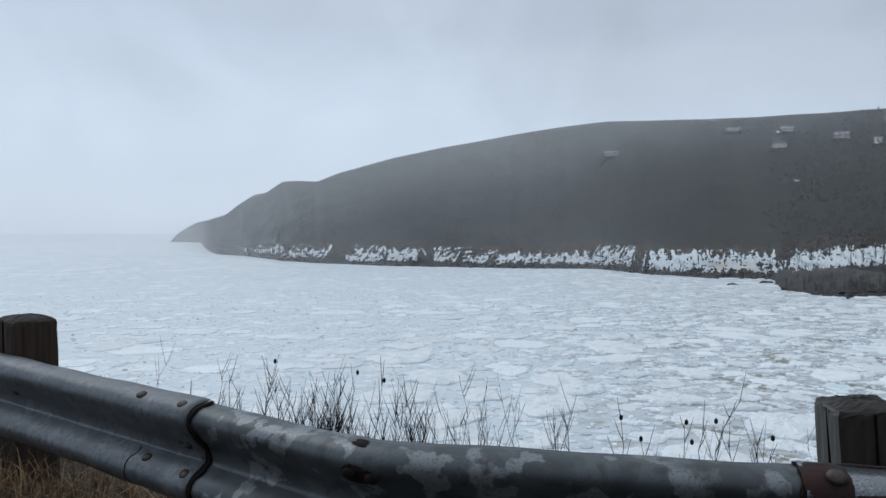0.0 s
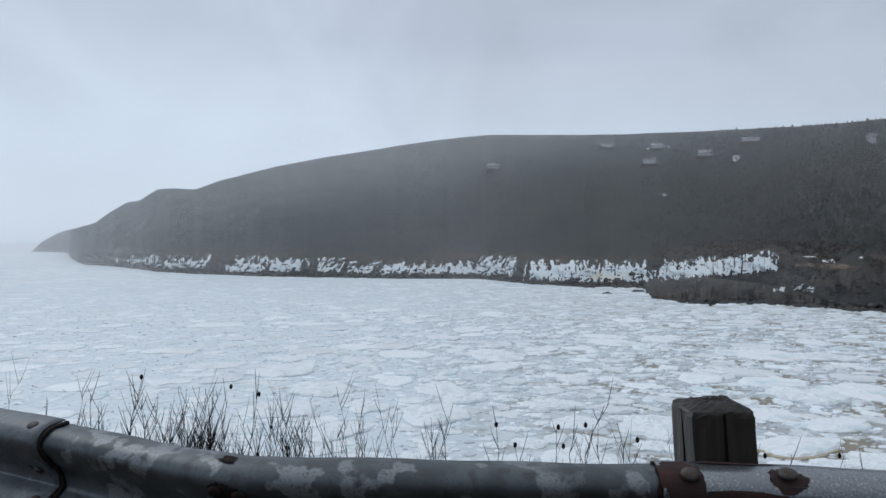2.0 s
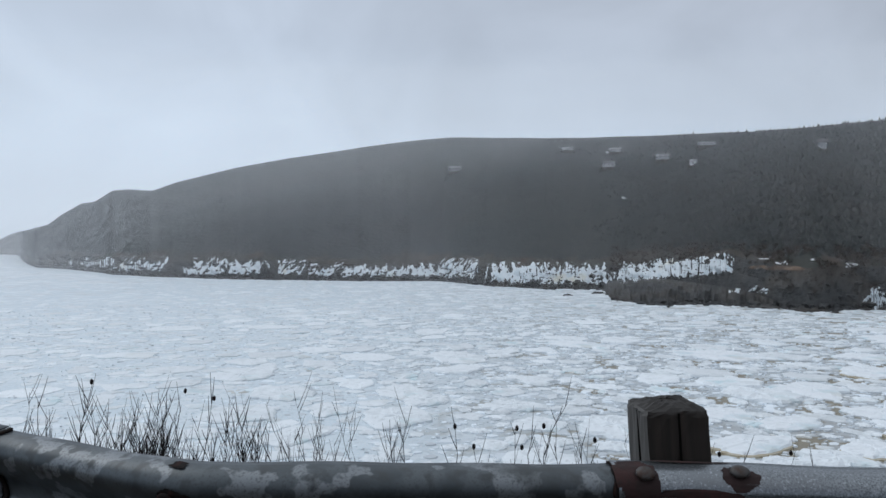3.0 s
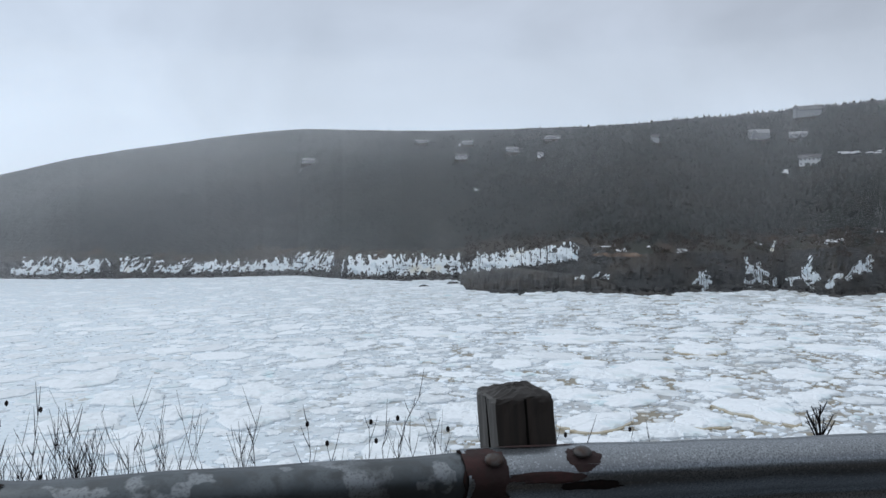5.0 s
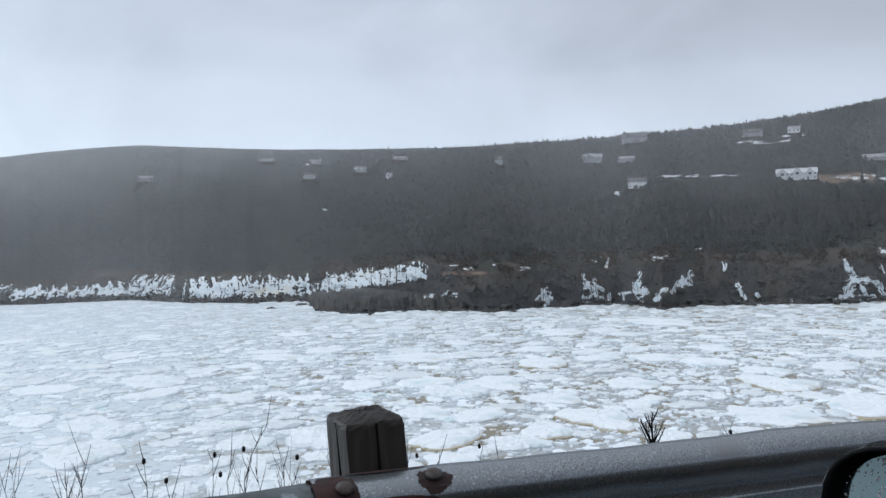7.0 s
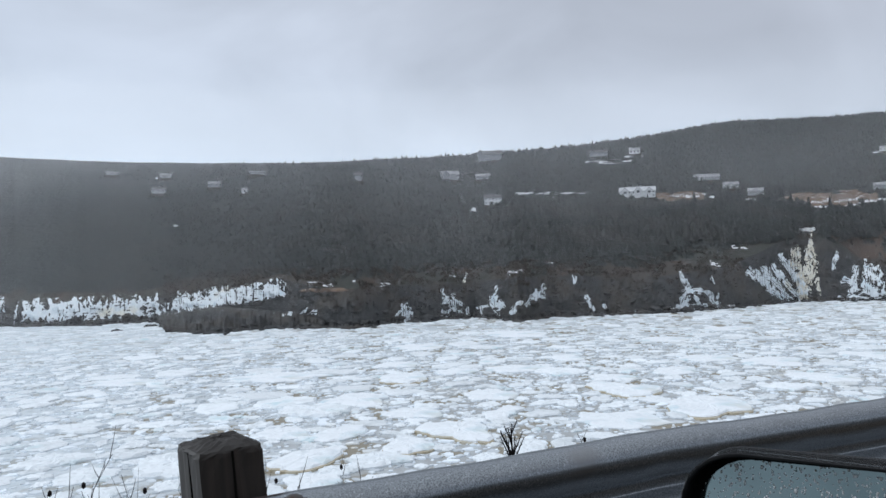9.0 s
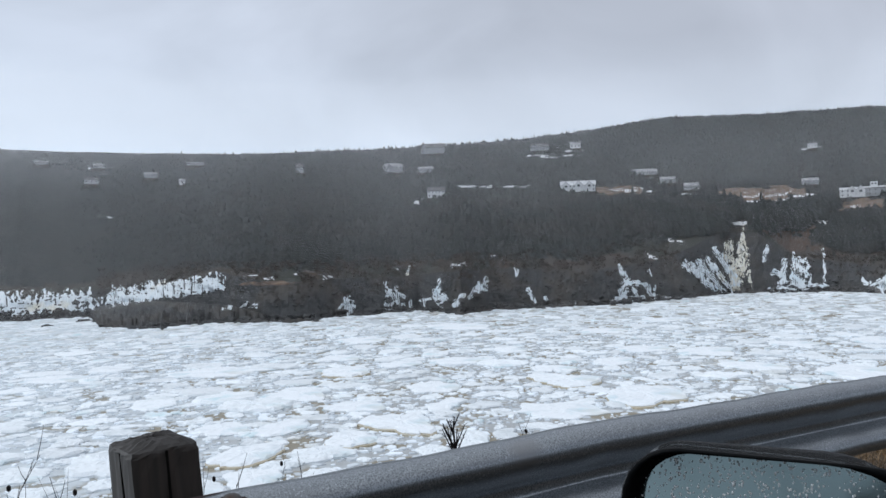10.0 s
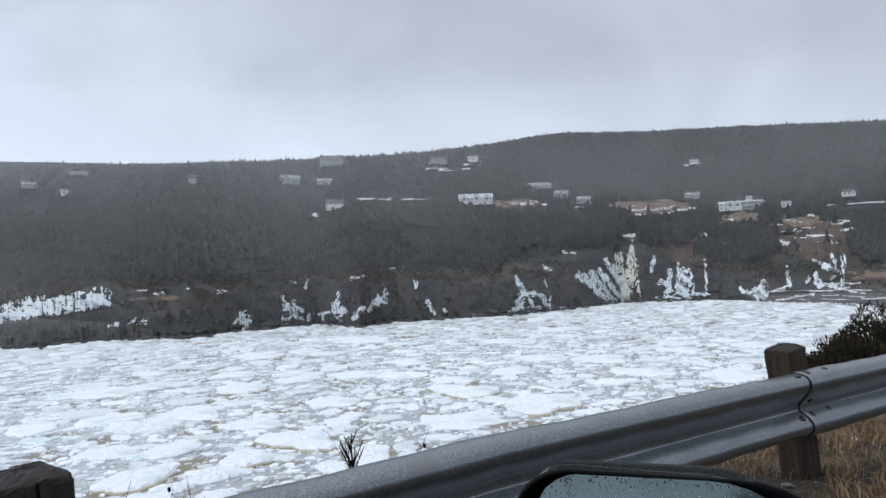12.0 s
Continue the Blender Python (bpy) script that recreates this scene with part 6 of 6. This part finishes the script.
def build_post(x, top, size, lean, seed, label, mat, back=0.125, turn=0.0, cracked=True):
    """Squared timber post with a weathered, hip-cut top and drying cracks."""
    rng = np.random.RandomState(seed)
    p, t, n = rail_at(rail_s(x))
    c = p - n * back
    bm = bmesh.new()
    h = size / 2
    levels = [(-0.95, 1.0), (-0.55, 1.0), (-0.36, 1.0), (-0.16, 1.0), (-0.07, 1.0), (-0.04, 1.0), (-0.028, 0.99), (-0.022, 0.95), (-0.015, 0.84), (-0.008, 0.68), (-0.003, 0.5), (-0.001, 0.3), (-0.002, 0.1)]
    per = 10
    rings = []
    for z, k in levels:
        ring = []
        for side in range(4):
            for i in range(per):
                u = -1 + 2 * i / per
                q = [(u, -1), (1, u), (-u, 1), (-1, -u)][side]
                g = 1 - (0.05 if i == 0 else 0.0)
                crack = 0.015 if (i == 5 and side == 0 and k == 1.0) else 0.0
                xx, yy = q[0] * h * k * g, q[1] * h * k * g * (1 - crack) if side == 0 else q[1] * h * k * g
                z2 = z if z < -0.05 else z * (0.86 + 0.2 * xx / h)
                ring.append(bm.verts.new((xx + rng.uniform(-1, 1) * 0.0025, yy + rng.uniform(-1, 1) * 0.0025, z2 + (rng.uniform(-1, 1) * 0.003 if z > -0.05 else 0))))
        rings.append(ring)
    m = per * 4
    for a, b in zip(rings, rings[1:]):
        for i in range(m):
            bm.faces.new((a[i], a[(i + 1) % m], b[(i + 1) % m], b[i]))
    bm.faces.new(rings[-1])
    bm.faces.new(rings[0][::-1])
    a = math.degrees(math.atan2(t[1], t[0]))
    ob = part("post", bm, mat, guardrail, label)
    ob.matrix_world = pose(c[0], c[1], EYE + top, lean[0], lean[1], a + turn)
    if cracked:
        # drying cracks: dark narrow wedges let into two faces
        bm = bmesh.new()
        box(bm, -0.0025, 0.003, -h * 1.025, -h * 0.9, -0.5, -0.022)
        box(bm, -h * 1.025, -h * 0.9, -0.2 * h, -0.2 * h + 0.004, -0.5, -0.02)
        part("crack", bm, M_CRACK, ob)
    return ob


build_post(-1.685, -0.370, 0.190, (0, -1), 1, "dark brown weathered timber post", M_TIMBER_BROWN)
build_post(0.839, -0.427, 0.172, (0, -4), 2, "dark timber post with hip-cut top and cracks", M_TIMBER_PALE, 0.13, 6.0)
build_post(3.40, -0.487, 0.158, (0, -9), 3, "brown timber post with a worn rounded top", M_TIMBER_BROWN, cracked=False)
build_post(6.6, -0.45, 0.19, (0, 0), 4, "brown timber post", M_TIMBER)


def blades(name, spots, count, tall, mat, label, seed, spread=0.12, droop=0.9):
    """Tufts of dead grass as tapered, bent blades."""
    rng = np.random.RandomState(seed)
    vs, fs, off = [], [], 0
    for x, y in spots:
        for _ in range(count):
            bx, by = x + rng.normal(0, spread), y + rng.normal(0, spread)
            z = float(ground_z(bx, by)) - 0.01
            a, h = rng.rand() * math.tau, tall * rng.uniform(0.4, 1.1)
            d = droop * rng.uniform(0.2, 1.2)
            w = rng.uniform(0.002, 0.005)
            px, py = -math.sin(a) * w, math.cos(a) * w
            for k, u in enumerate((0, 0.4, 0.75, 1.0)):
                q = h * d * u * u
                cx, cy, cz = bx + math.cos(a) * q, by + math.sin(a) * q, z + h * (u - 0.45 * d * u * u)
                g = 1 - u * 0.9
                vs += [(cx - px * g, cy - py * g, cz), (cx + px * g, cy + py * g, cz)]
            fs += [(off + 2 * k, off + 2 * k + 1, off + 2 * k + 3, off + 2 * k + 2) for k in range(3)]
            off += 8
    tagged(sheet(name, vs, fs, mat), label, "grass", kind="stuff")


def tuft_spots(rng, x0, x1, n, lo, hi):
    out = []
    for _ in range(n):
        s = rng.uniform(rail_s(x0), rail_s(x1))
        p, t, nn = rail_at(s)
        q = rng.uniform(lo, hi)
        out.append(tuple(p - nn * q))
    return out


rng = np.random.RandomState(77)
blades("dead_grass", tuft_spots(rng, -3.6, -0.4, 170, -0.6, 0.8), 40, 0.22, M_STRAW, "matted tan dead grass under the guardrail", 31)
blades("dead_grass", tuft_spots(rng, 2.6, 9.0, 80, -0.9, 1.6), 50, 0.11, M_STRAW, "tan dead grass tufts on gravel by the guardrail", 32)
blades("dead_grass", tuft_spots(rng, 3.0, 5.2, 26, -0.75, 0.9), 130, 0.15, M_STRAW, "thick mats of tan dead grass round the guardrail post", 33, 0.10, 1.1)


def build_stones():
    """Loose stones and small white litter-like quartz on the verge."""
    g = np.random.RandomState(5)
    for k in range(46):
        s = g.uniform(rail_s(2.8), rail_s(8.5))
        p, t, n = rail_at(s)
        c = p + n * g.uniform(-0.5, 0.9)
        bm = bmesh.new()
        bmesh.ops.create_icosphere(bm, subdivisions=1, radius=g.uniform(0.012, 0.04))
        for v in bm.verts:
            v.co *= g.uniform(0.75, 1.2)
            v.co.z *= 0.6
        ob = part("stone", bm, M_STONE_PALE if k % 9 == 0 else M_STONE)
        ob.location = (c[0], c[1], float(ground_z(*c)) + 0.006)
        tagged(ob, "small pale stone on the verge" if k % 9 == 0 else "small grey stone on the gravel verge", "stone", "stones on the verge")


M_STONE = material("grey_stone", (0.13, 0.125, 0.12), 0.85, 0, ((30.0, 0.5, 0.7, (0.08, 0.078, 0.075), 4.0),))
M_STONE_PALE = material("pale_stone", (0.6, 0.6, 0.58), 0.7, 0, ((30.0, 0.5, 0.7, (0.45, 0.44, 0.42), 4.0),))
build_stones()


# ---- bare weeds and shrubs beyond the rail ----
def stem(bm, rng, base, tip, radius, twigs):
    """A slender bent stem with short side twigs."""
    base, tip = Vector(base), Vector(tip)
    length = (tip - base).length
    side = Vector((rng.normal(0, 1), rng.normal(0, 1), 0)) * 0.05 * length
    pts, drift = [], Vector((0, 0, 0))
    for k in range(9):
        u = k / 8
        pts.append(base.lerp(tip, u) + side * math.sin(u * math.pi) + drift)
        drift = drift * 0.75 + Vector((rng.normal(0, 0.02), rng.normal(0, 0.02), 0)) * length
    tube(bm, pts, [radius * (1.15 - 0.9 * k / 8) for k in range(9)], 4)
    for _ in range(twigs):
        k = rng.randint(3, 8)
        p = pts[k].lerp(pts[k + 1] if k < 8 else pts[k], rng.rand())
        a, length = rng.rand() * math.tau, rng.uniform(0.03, 0.16)
        q = p + Vector((math.cos(a) * length * 0.42, math.sin(a) * length * 0.42, length))
        tube(bm, (p, p.lerp(q, 0.55) + Vector((0, 0, -0.006)), q), (radius * 0.5, radius * 0.38, radius * 0.2), 3)


def weed(az, el, away, count, spread, lean, seed, label, heads=0, thick=0.0035):
    """A clump of bare stems whose tallest tip reaches the angle el from the eye."""
    rng = np.random.RandomState(seed)
    dist = away * 1.2
    x, y = dist * math.sin(radians(az)), dist * math.cos(radians(az))
    z0 = float(ground_z(x, y)) - 0.03
    top = EYE + dist * math.tan(radians(el))
    base = new("weed_clump")
    base.location = (x, y, z0)
    h = top - z0
    tips = []
    for k in range(int(count * 1.5)):
        b = Vector((rng.normal(0, spread * 0.55), rng.normal(0, spread * 0.45), 0))
        hh = h if k == 0 else h * rng.uniform(0.42, 0.95)
        t = b + Vector((rng.normal(lean, 0.045) * hh, rng.normal(0, 0.08) * hh, hh))
        bm = bmesh.new()
        stem(bm, rng, b, t, thick * rng.uniform(0.5, 1.3), rng.randint(5, 13))
        part("stem", bm, M_TWIG, base)
        tips.append(t)
    for t in tips[:heads]:
        bm = bmesh.new()
        bmesh.ops.create_icosphere(bm, subdivisions=1, radius=0.0085)
        bmesh.ops.transform(bm, matrix=Matrix.Translation(t) @ Matrix.Diagonal((1, 1, 1.6, 1)), verts=bm.verts)
        part("seed_head", bm, M_TWIG, base)
    tagged(base, label, "weeds", "bare weeds beyond the rail")


LB = "bare dark twiggy shrub behind the guardrail"
LW = "sparse bare weed stems behind the guardrail"
LS = "dry weed stems with dark seed heads"
WEEDS_LEE = [
    (-22.8, -10.0, 3.4, 2, 0.05, 0.0, LW, 0), (-20.7, -9.3, 3.2, 3, 0.05, 0.1, LW, 0), (-18.0, -10.3, 3.0, 7, 0.12, 0.1, LW, 0), (-15.0, -9.6, 3.0, 9, 0.15, 0.1, LS, 1),
    (-12.2, -11.0, 2.9, 24, 0.14, 0.25, LB, 0), (-10.3, -11.2, 2.8, 34, 0.13, 0.2, LB, 0), (-8.6, -11.5, 2.9, 22, 0.13, 0.15, LB, 1), (-6.2, -10.9, 3.0, 10, 0.12, 0.05, LS, 2),
    (-3.2, -12.4, 2.9, 22, 0.14, 0.0, LB, 0), (-1.4, -11.9, 2.9, 20, 0.12, -0.05, LB, 0),
]
WEEDS_MIDDLE = [
    (0.4, -11.5, 2.8, 16, 0.12, -0.1, LB, 0), (2.4, -11.4, 2.9, 15, 0.12, 0.0, LB, 0), (4.2, -11.0, 2.8, 12, 0.09, 0.03, LB, 0), (6.0, -12.8, 2.9, 5, 0.1, 0.05, LW, 0),
    (7.8, -11.5, 2.8, 7, 0.1, 0.05, LW, 0), (9.8, -13.0, 2.8, 5, 0.09, 0.05, LW, 0), (14.2, -15.2, 2.6, 4, 0.08, 0.0, LS, 1), (15.6, -13.4, 2.7, 4, 0.05, -0.1, LS, 1),
    (18.4, -13.9, 2.7, 6, 0.08, -0.05, LS, 3), (20.0, -13.3, 2.7, 9, 0.12, 0.0, LS, 1),
]
WEEDS_FAR = [
    (21.8, -12.0, 2.7, 8, 0.10, 0.0, LW, 0), (24.4, -14.4, 2.6, 8, 0.10, 0.0, LS, 2), (26.0, -14.4, 2.6, 6, 0.08, 0.05, LW, 0), (33.2, -14.6, 2.9, 2, 0.05, 0.0, LS, 1),
    (36.8, -14.2, 3.0, 2, 0.03, 0.0, LS, 1), (38.4, -13.4, 3.0, 2, 0.04, 0.0, LW, 0), (54.6, -12.6, 3.2, 1, 0.03, 0.0, LS, 1), (28.6, -15.0, 2.6, 5, 0.1, 0, LW, 0),
]
for i, (a, e, d, n, s, ln, lab, hd) in enumerate(WEEDS_LEE + WEEDS_MIDDLE + WEEDS_FAR):
    weed(a, e, d, n, s, ln, 900 + i, lab, hd)


def build_seedling():
    """Tip of a young spruce with stubby upright shoots."""
    rng = np.random.RandomState(60)
    d, az = 4.0, 49.0
    x, y = d * math.sin(radians(az)), d * math.cos(radians(az))
    z = float(ground_z(x, y)) - 0.02
    top = EYE + d * math.tan(radians(-11.9))
    base = new("young_spruce")
    base.location = (x, y, z)
    h = top - z
    bm = bmesh.new()
    tube(bm, ((0, 0, 0), (0.01, 0, h * 0.5), (0.0, 0, h)), (0.014, 0.009, 0.003), 5)
    part("trunk", bm, M_TWIG, base)
    bm = bmesh.new()
    for k in range(13):
        u = rng.uniform(0.45, 0.97)
        a = rng.rand() * math.tau
        length = (1.05 - u) * 0.26 + 0.05
        p = Vector((0, 0, h * u))
        q = p + Vector((math.cos(a) * length * 0.42, math.sin(a) * length * 0.42, length * 0.9))
        tube(bm, (p, p.lerp(q, 0.6), q), (0.0035, 0.003, 0.002), 4)
        for j in range(12):
            v = p.lerp(q, rng.uniform(0.15, 1))
            w = v + Vector((rng.normal(0, 0.010), rng.normal(0, 0.010), rng.uniform(0.004, 0.018)))
            tube(bm, (v, w), (0.0016, 0.0007), 3)
    part("crown", bm, M_TWIG, base)
    tagged(base, "young dark spruce showing its upright shoots over the rail", "sapling")


build_seedling()


def build_bush(x, y, top_el, wide, seed):
    """Dense low evergreen bush: a few limbs and a ragged crown of small needle sprays."""
    rng = np.random.RandomState(seed)
    z = float(ground_z(x, y)) - 0.05
    h = EYE + math.hypot(x, y) * math.tan(radians(top_el)) - z
    base = new("evergreen_bush")
    base.location = (x, y, z)
    bm = bmesh.new()
    for k in range(7):
        a = rng.rand() * math.tau
        tube(bm, ((0, 0, 0), (math.cos(a) * wide * 0.25, math.sin(a) * wide * 0.25, h * 0.45), (math.cos(a) * wide * 0.5, math.sin(a) * wide * 0.5, h * 0.85)), (0.035, 0.022, 0.006), 5)
    part("limbs", bm, M_BARK, base)
    n = 22000
    d = rng.normal(0, 1, (n, 3))
    d /= np.linalg.norm(d, axis=1)[:, None]
    d[:, 2] = np.abs(d[:, 2])
    rad = 1.04 - 0.34 * rng.rand(n) ** 1.6
    lump = 1 + 0.22 * waves(d[:, 0] * 3, d[:, 1] * 3 + d[:, 2] * 2, seed, 3, 0.7) + 0.10 * waves(d[:, 0] * 14, d[:, 1] * 14 + d[:, 2] * 9, seed + 1, 2, 0.7)
    c = d * (rad * lump)[:, None] * np.array([wide, wide, h * 0.92]) + np.array([0, 0, 0.05])
    t = d * 0.8 + rng.normal(0, 0.5, (n, 3)) + np.array([0, 0, 0.5])
    t /= np.linalg.norm(t, axis=1)[:, None]
    s = np.cross(t, rng.normal(0, 1, (n, 3)))
    s /= np.linalg.norm(s, axis=1)[:, None]
    length, half = rng.uniform(0.04, 0.10, (n, 1)), rng.uniform(0.008, 0.018, (n, 1))
    v = np.stack([c - s * half * 0.5, c + t * length * 0.5 - s * half, c + t * length, c + t * length * 0.5 + s * half], 1)
    sheet("crown", v.reshape(-1, 3), np.arange(n * 4).reshape(n, 4), M_NEEDLE, base)
    # added solid core, near black in place of the shade deep in the crown
    bm = bmesh.new()
    bmesh.ops.create_icosphere(bm, subdivisions=4, radius=1.0)
    for w in bm.verts:
        q = w.co.normalized()
        k = 1 + 0.28 * float(waves(np.array([q.x * 3]), np.array([q.y * 3 + abs(q.z) * 2]), seed, 3, 0.7)[0])
        w.co = Vector((q.x * wide, q.y * wide, max(q.z, -0.2) * h * 0.92)) * 0.80 * k
    part("inner_twigs", bm, M_TWIG, base)
    tagged(base, "dense brownish-green evergreen bush on the bank edge", "bush", "bushes on the bank")


build_bush(11.6, 1.15, -6.4, 1.0, 1)
build_bush(12.6, 0.85, -4.4, 1.3, 2)
build_bush(14.2, 0.45, -3.4, 1.6, 3)
build_bush(16.2, -0.6, -2.8, 1.9, 4)


# ---- the parked car whose door mirror stands in view ----
def build_car():
    car = new("car")
    road_z = float(ground_z(0.0, -0.9))
    car.location = (0, 0, road_z)
    e = EYE - road_z
    y0, y1 = -0.06, -1.80
    lower = [(-2.7, 0.42), (-2.65, 0.25), (1.95, 0.22), (2.1, 0.40), (2.05, 0.68), (1.2, 0.86), (-2.3, 0.93), (-2.68, 0.85)]
    bm = bmesh.new()
    a = [bm.verts.new((x, y0, z)) for x, z in lower]
    b = [bm.verts.new((x, y1, z)) for x, z in lower]
    bm.faces.new(a)
    bm.faces.new(b[::-1])
    for i in range(len(a)):
        j = (i + 1) % len(a)
        bm.faces.new((a[i], b[i], b[j], a[j]))
    bmesh.ops.recalc_face_normals(bm, faces=bm.faces)
    bmesh.ops.bevel(bm, geom=list(bm.edges), offset=0.05, segments=3, affect="EDGES", profile=0.6)
    body = part("body", bm, M_PAINT, car, "dark grey painted body", True)
    roof = [(-2.1, 1.36), (-1.7, 1.50), (0.0, 1.54), (0.35, 1.49), (0.30, 1.44), (-1.9, 1.38)]
    bm = bmesh.new()
    a = [bm.verts.new((x, y0 - 0.14, z)) for x, z in roof]
    b = [bm.verts.new((x, y1 + 0.14, z)) for x, z in roof]
    bm.faces.new(a)
    bm.faces.new(b[::-1])
    for i in range(len(a)):
        j = (i + 1) % len(a)
        bm.faces.new((a[i], b[i], b[j], a[j]))
    bmesh.ops.recalc_face_normals(bm, faces=bm.faces)
    part("roof", bm, M_PAINT, car)
    for sy in (y0 - 0.05, y1 + 0.05):
        for xb, xt in ((1.1, 0.32), (-0.75, -0.8), (-2.35, -1.95)):
            bm = bmesh.new()
            inner = -0.10 if sy > -1 else 0.10
            tube(bm, ((xb, sy, 0.84), (xt, sy + inner, 1.47)), (0.045, 0.04), 6)
            part("pillar", bm, M_PAINT, car)
    bm = bmesh.new()
    v = [bm.verts.new(p) for p in ((-0.8, y1 + 0.04, 0.88), (-2.2, y1 + 0.04, 0.92), (-1.9, y1 + 0.13, 1.42), (-0.8, y1 + 0.13, 1.46))]
    bm.faces.new(v)
    bmesh.ops.solidify(bm, geom=list(bm.faces), thickness=0.006)
    part("window_glass", bm, M_GLASSDARK, car)
    bm = bmesh.new()
    v = [bm.verts.new(p) for p in ((1.08, y0 - 0.12, 0.86), (1.08, y1 + 0.12, 0.86), (0.34, y1 + 0.2, 1.46), (0.34, y0 - 0.2, 1.46))]
    bm.faces.new(v)
    bmesh.ops.solidify(bm, geom=list(bm.faces), thickness=0.006)
    part("windscreen", bm, M_GLASSDARK, car)
    for x in (1.25, -1.75):
        for y in (y0 - 0.10, y1 + 0.10):
            bm = bmesh.new()
            bmesh.ops.create_cone(bm, cap_ends=True, segments=28, radius1=0.32, radius2=0.32, depth=0.20, matrix=pose(x, y, 0.32, 90))
            bmesh.ops.bevel(bm, geom=list(bm.edges), offset=0.02, segments=2, affect="EDGES", profile=0.5)
            wheel = part("wheel", bm, M_TYRE, car)
            bm = bmesh.new()
            bmesh.ops.create_cone(bm, cap_ends=True, segments=20, radius1=0.20, radius2=0.19, depth=0.215, matrix=pose(x, y, 0.32, 90))
            part("rim", bm, M_STEEL, wheel)
    # door mirror: rounded housing, inset glass, arm
    o = Vector((0.742, 0.356, e - 0.176))
    u = Vector((0.07, -0.215, 0)).normalized()
    n = Vector((-u.y, u.x, 0)) * -1
    up = Vector((0, 0, 1))
    if n.x > 0:
        n = -n

    def outline(w0, w1, top, low, rad, tilt):
        """Rounded trapezoid in the plane of the glass."""
        pts = []
        for cx, cz, a0 in ((w1 - rad * 1.5, top - rad + tilt, 0), (w0 + rad, top - rad, 90), (w0 + rad * 0.9, low + rad * 0.6, 180), (w1 - rad, low + rad * 0.6, 270)):
            for k in range(7):
                a = radians(a0 + k * 15)
                rx = rad * (1.5 if a0 == 0 else 1.0)
                pts.append((cx + math.cos(a) * rx, cz + math.sin(a) * rad * (0.6 if a0 >= 180 else 1.0)))
        return pts

    def ring(bm, pts, depth, grow=1.0):
        cx, cz = sum(p[0] for p in pts) / len(pts), sum(p[1] for p in pts) / len(pts)
        return [bm.verts.new(o + u * (cx + (a - cx) * grow) + up * (cz + (b - cz) * grow) + n * depth) for a, b in pts]

    def glass_depth(a, b):
        """The glass is turned a little outwards and up inside its housing."""
        return -0.008 + (a - 0.04) * GLASS_TURN + (b + 0.06) * GLASS_TILT

    outer = outline(*MIRROR_OUT)
    inner = outline(*MIRROR_IN)
    bm = bmesh.new()
    rings = [ring(bm, inner, -0.045), ring(bm, inner, 0.002), ring(bm, outer, 0.003, 0.985), ring(bm, outer, -0.003, 1.0), ring(bm, outer, -0.012, 0.965), ring(bm, outer, -0.03, 0.86), ring(bm, outer, -0.06, 0.62), ring(bm, outer, -0.08, 0.3)]
    for a, b in zip(rings, rings[1:]):
        for i in range(len(a)):
            j = (i + 1) % len(a)
            bm.faces.new((a[i], a[j], b[j], b[i]))
    bm.faces.new(rings[-1])
    bmesh.ops.recalc_face_normals(bm, faces=bm.faces)
    housing = part("mirror_housing", bm, M_PLASTIC, car, "black plastic door mirror housing", True)
    bm = bmesh.new()
    a, b = [], []
    for q in inner:
        p = o + u * q[0] + up * q[1] + n * glass_depth(*q)
        a.append(bm.verts.new(p))
        b.append(bm.verts.new(p - n * 0.003))
    bm.faces.new(a)
    bm.faces.new(b[::-1])
    for i in range(len(a)):
        j = (i + 1) % len(a)
        bm.faces.new((a[i], b[i], b[j], a[j]))
    bmesh.ops.recalc_face_normals(bm, faces=bm.faces)
    glass = part("mirror_glass", bm, M_MIRROR, housing, "mirror glass beaded with rain drops")
    g = np.random.RandomState(9)
    bm = bmesh.new()
    w0, w1, top, low, rad, tl = MIRROR_IN
    for k in range(760):
        a, b = g.uniform(w0 + 0.006, w1 - 0.006), top - 0.005 - abs(g.normal(0, 0.04))
        if a < w0 + rad and b > top - rad and math.hypot(a - w0 - rad, b - top + rad) > rad - 0.003:
            continue
        if a > w1 - rad * 1.5 and b > top - rad and math.hypot((a - w1 + rad * 1.5) / 1.5, b - top + rad) > rad - 0.004:
            continue
        size = g.uniform(0.0003, 0.0011) * (1.0 if g.rand() < 0.88 else 1.6)
        m = Matrix.Translation(o + u * a + up * b + n * (glass_depth(a, b) + 0.0004)) @ n.to_track_quat("Z", "Y").to_matrix().to_4x4() @ Matrix.Diagonal((1, g.uniform(1.0, 1.8), 0.5, 1))
        bmesh.ops.create_icosphere(bm, subdivisions=1, radius=size, matrix=m)
    part("rain", bm, M_DROP, housing, "rain drops whitened for their sky glints", True)["kind"] = "stuff"
    bm = bmesh.new()
    p = o + u * (MIRROR_OUT[1] - 0.03) + up * (MIRROR_OUT[3] + 0.035) + n * -0.04
    tube(bm, (p, p + Vector((0.0, -0.10, -0.02)), Vector((0.86, -0.07, e - 0.34))), (0.03, 0.028, 0.035), 8)
    part("mirror_arm", bm, M_PLASTIC, housing, "", True)
    tagged(car, "dark grey car parked beside the guardrail, window open", "car")


GLASS_TURN, GLASS_TILT = 0.12, -0.19
MIRROR_OUT = (-0.071, 0.190, 0.0084, -0.168, 0.050, -0.0036)
MIRROR_IN = (-0.063, 0.157, 0.0048, -0.156, 0.043, -0.0012)
build_car()
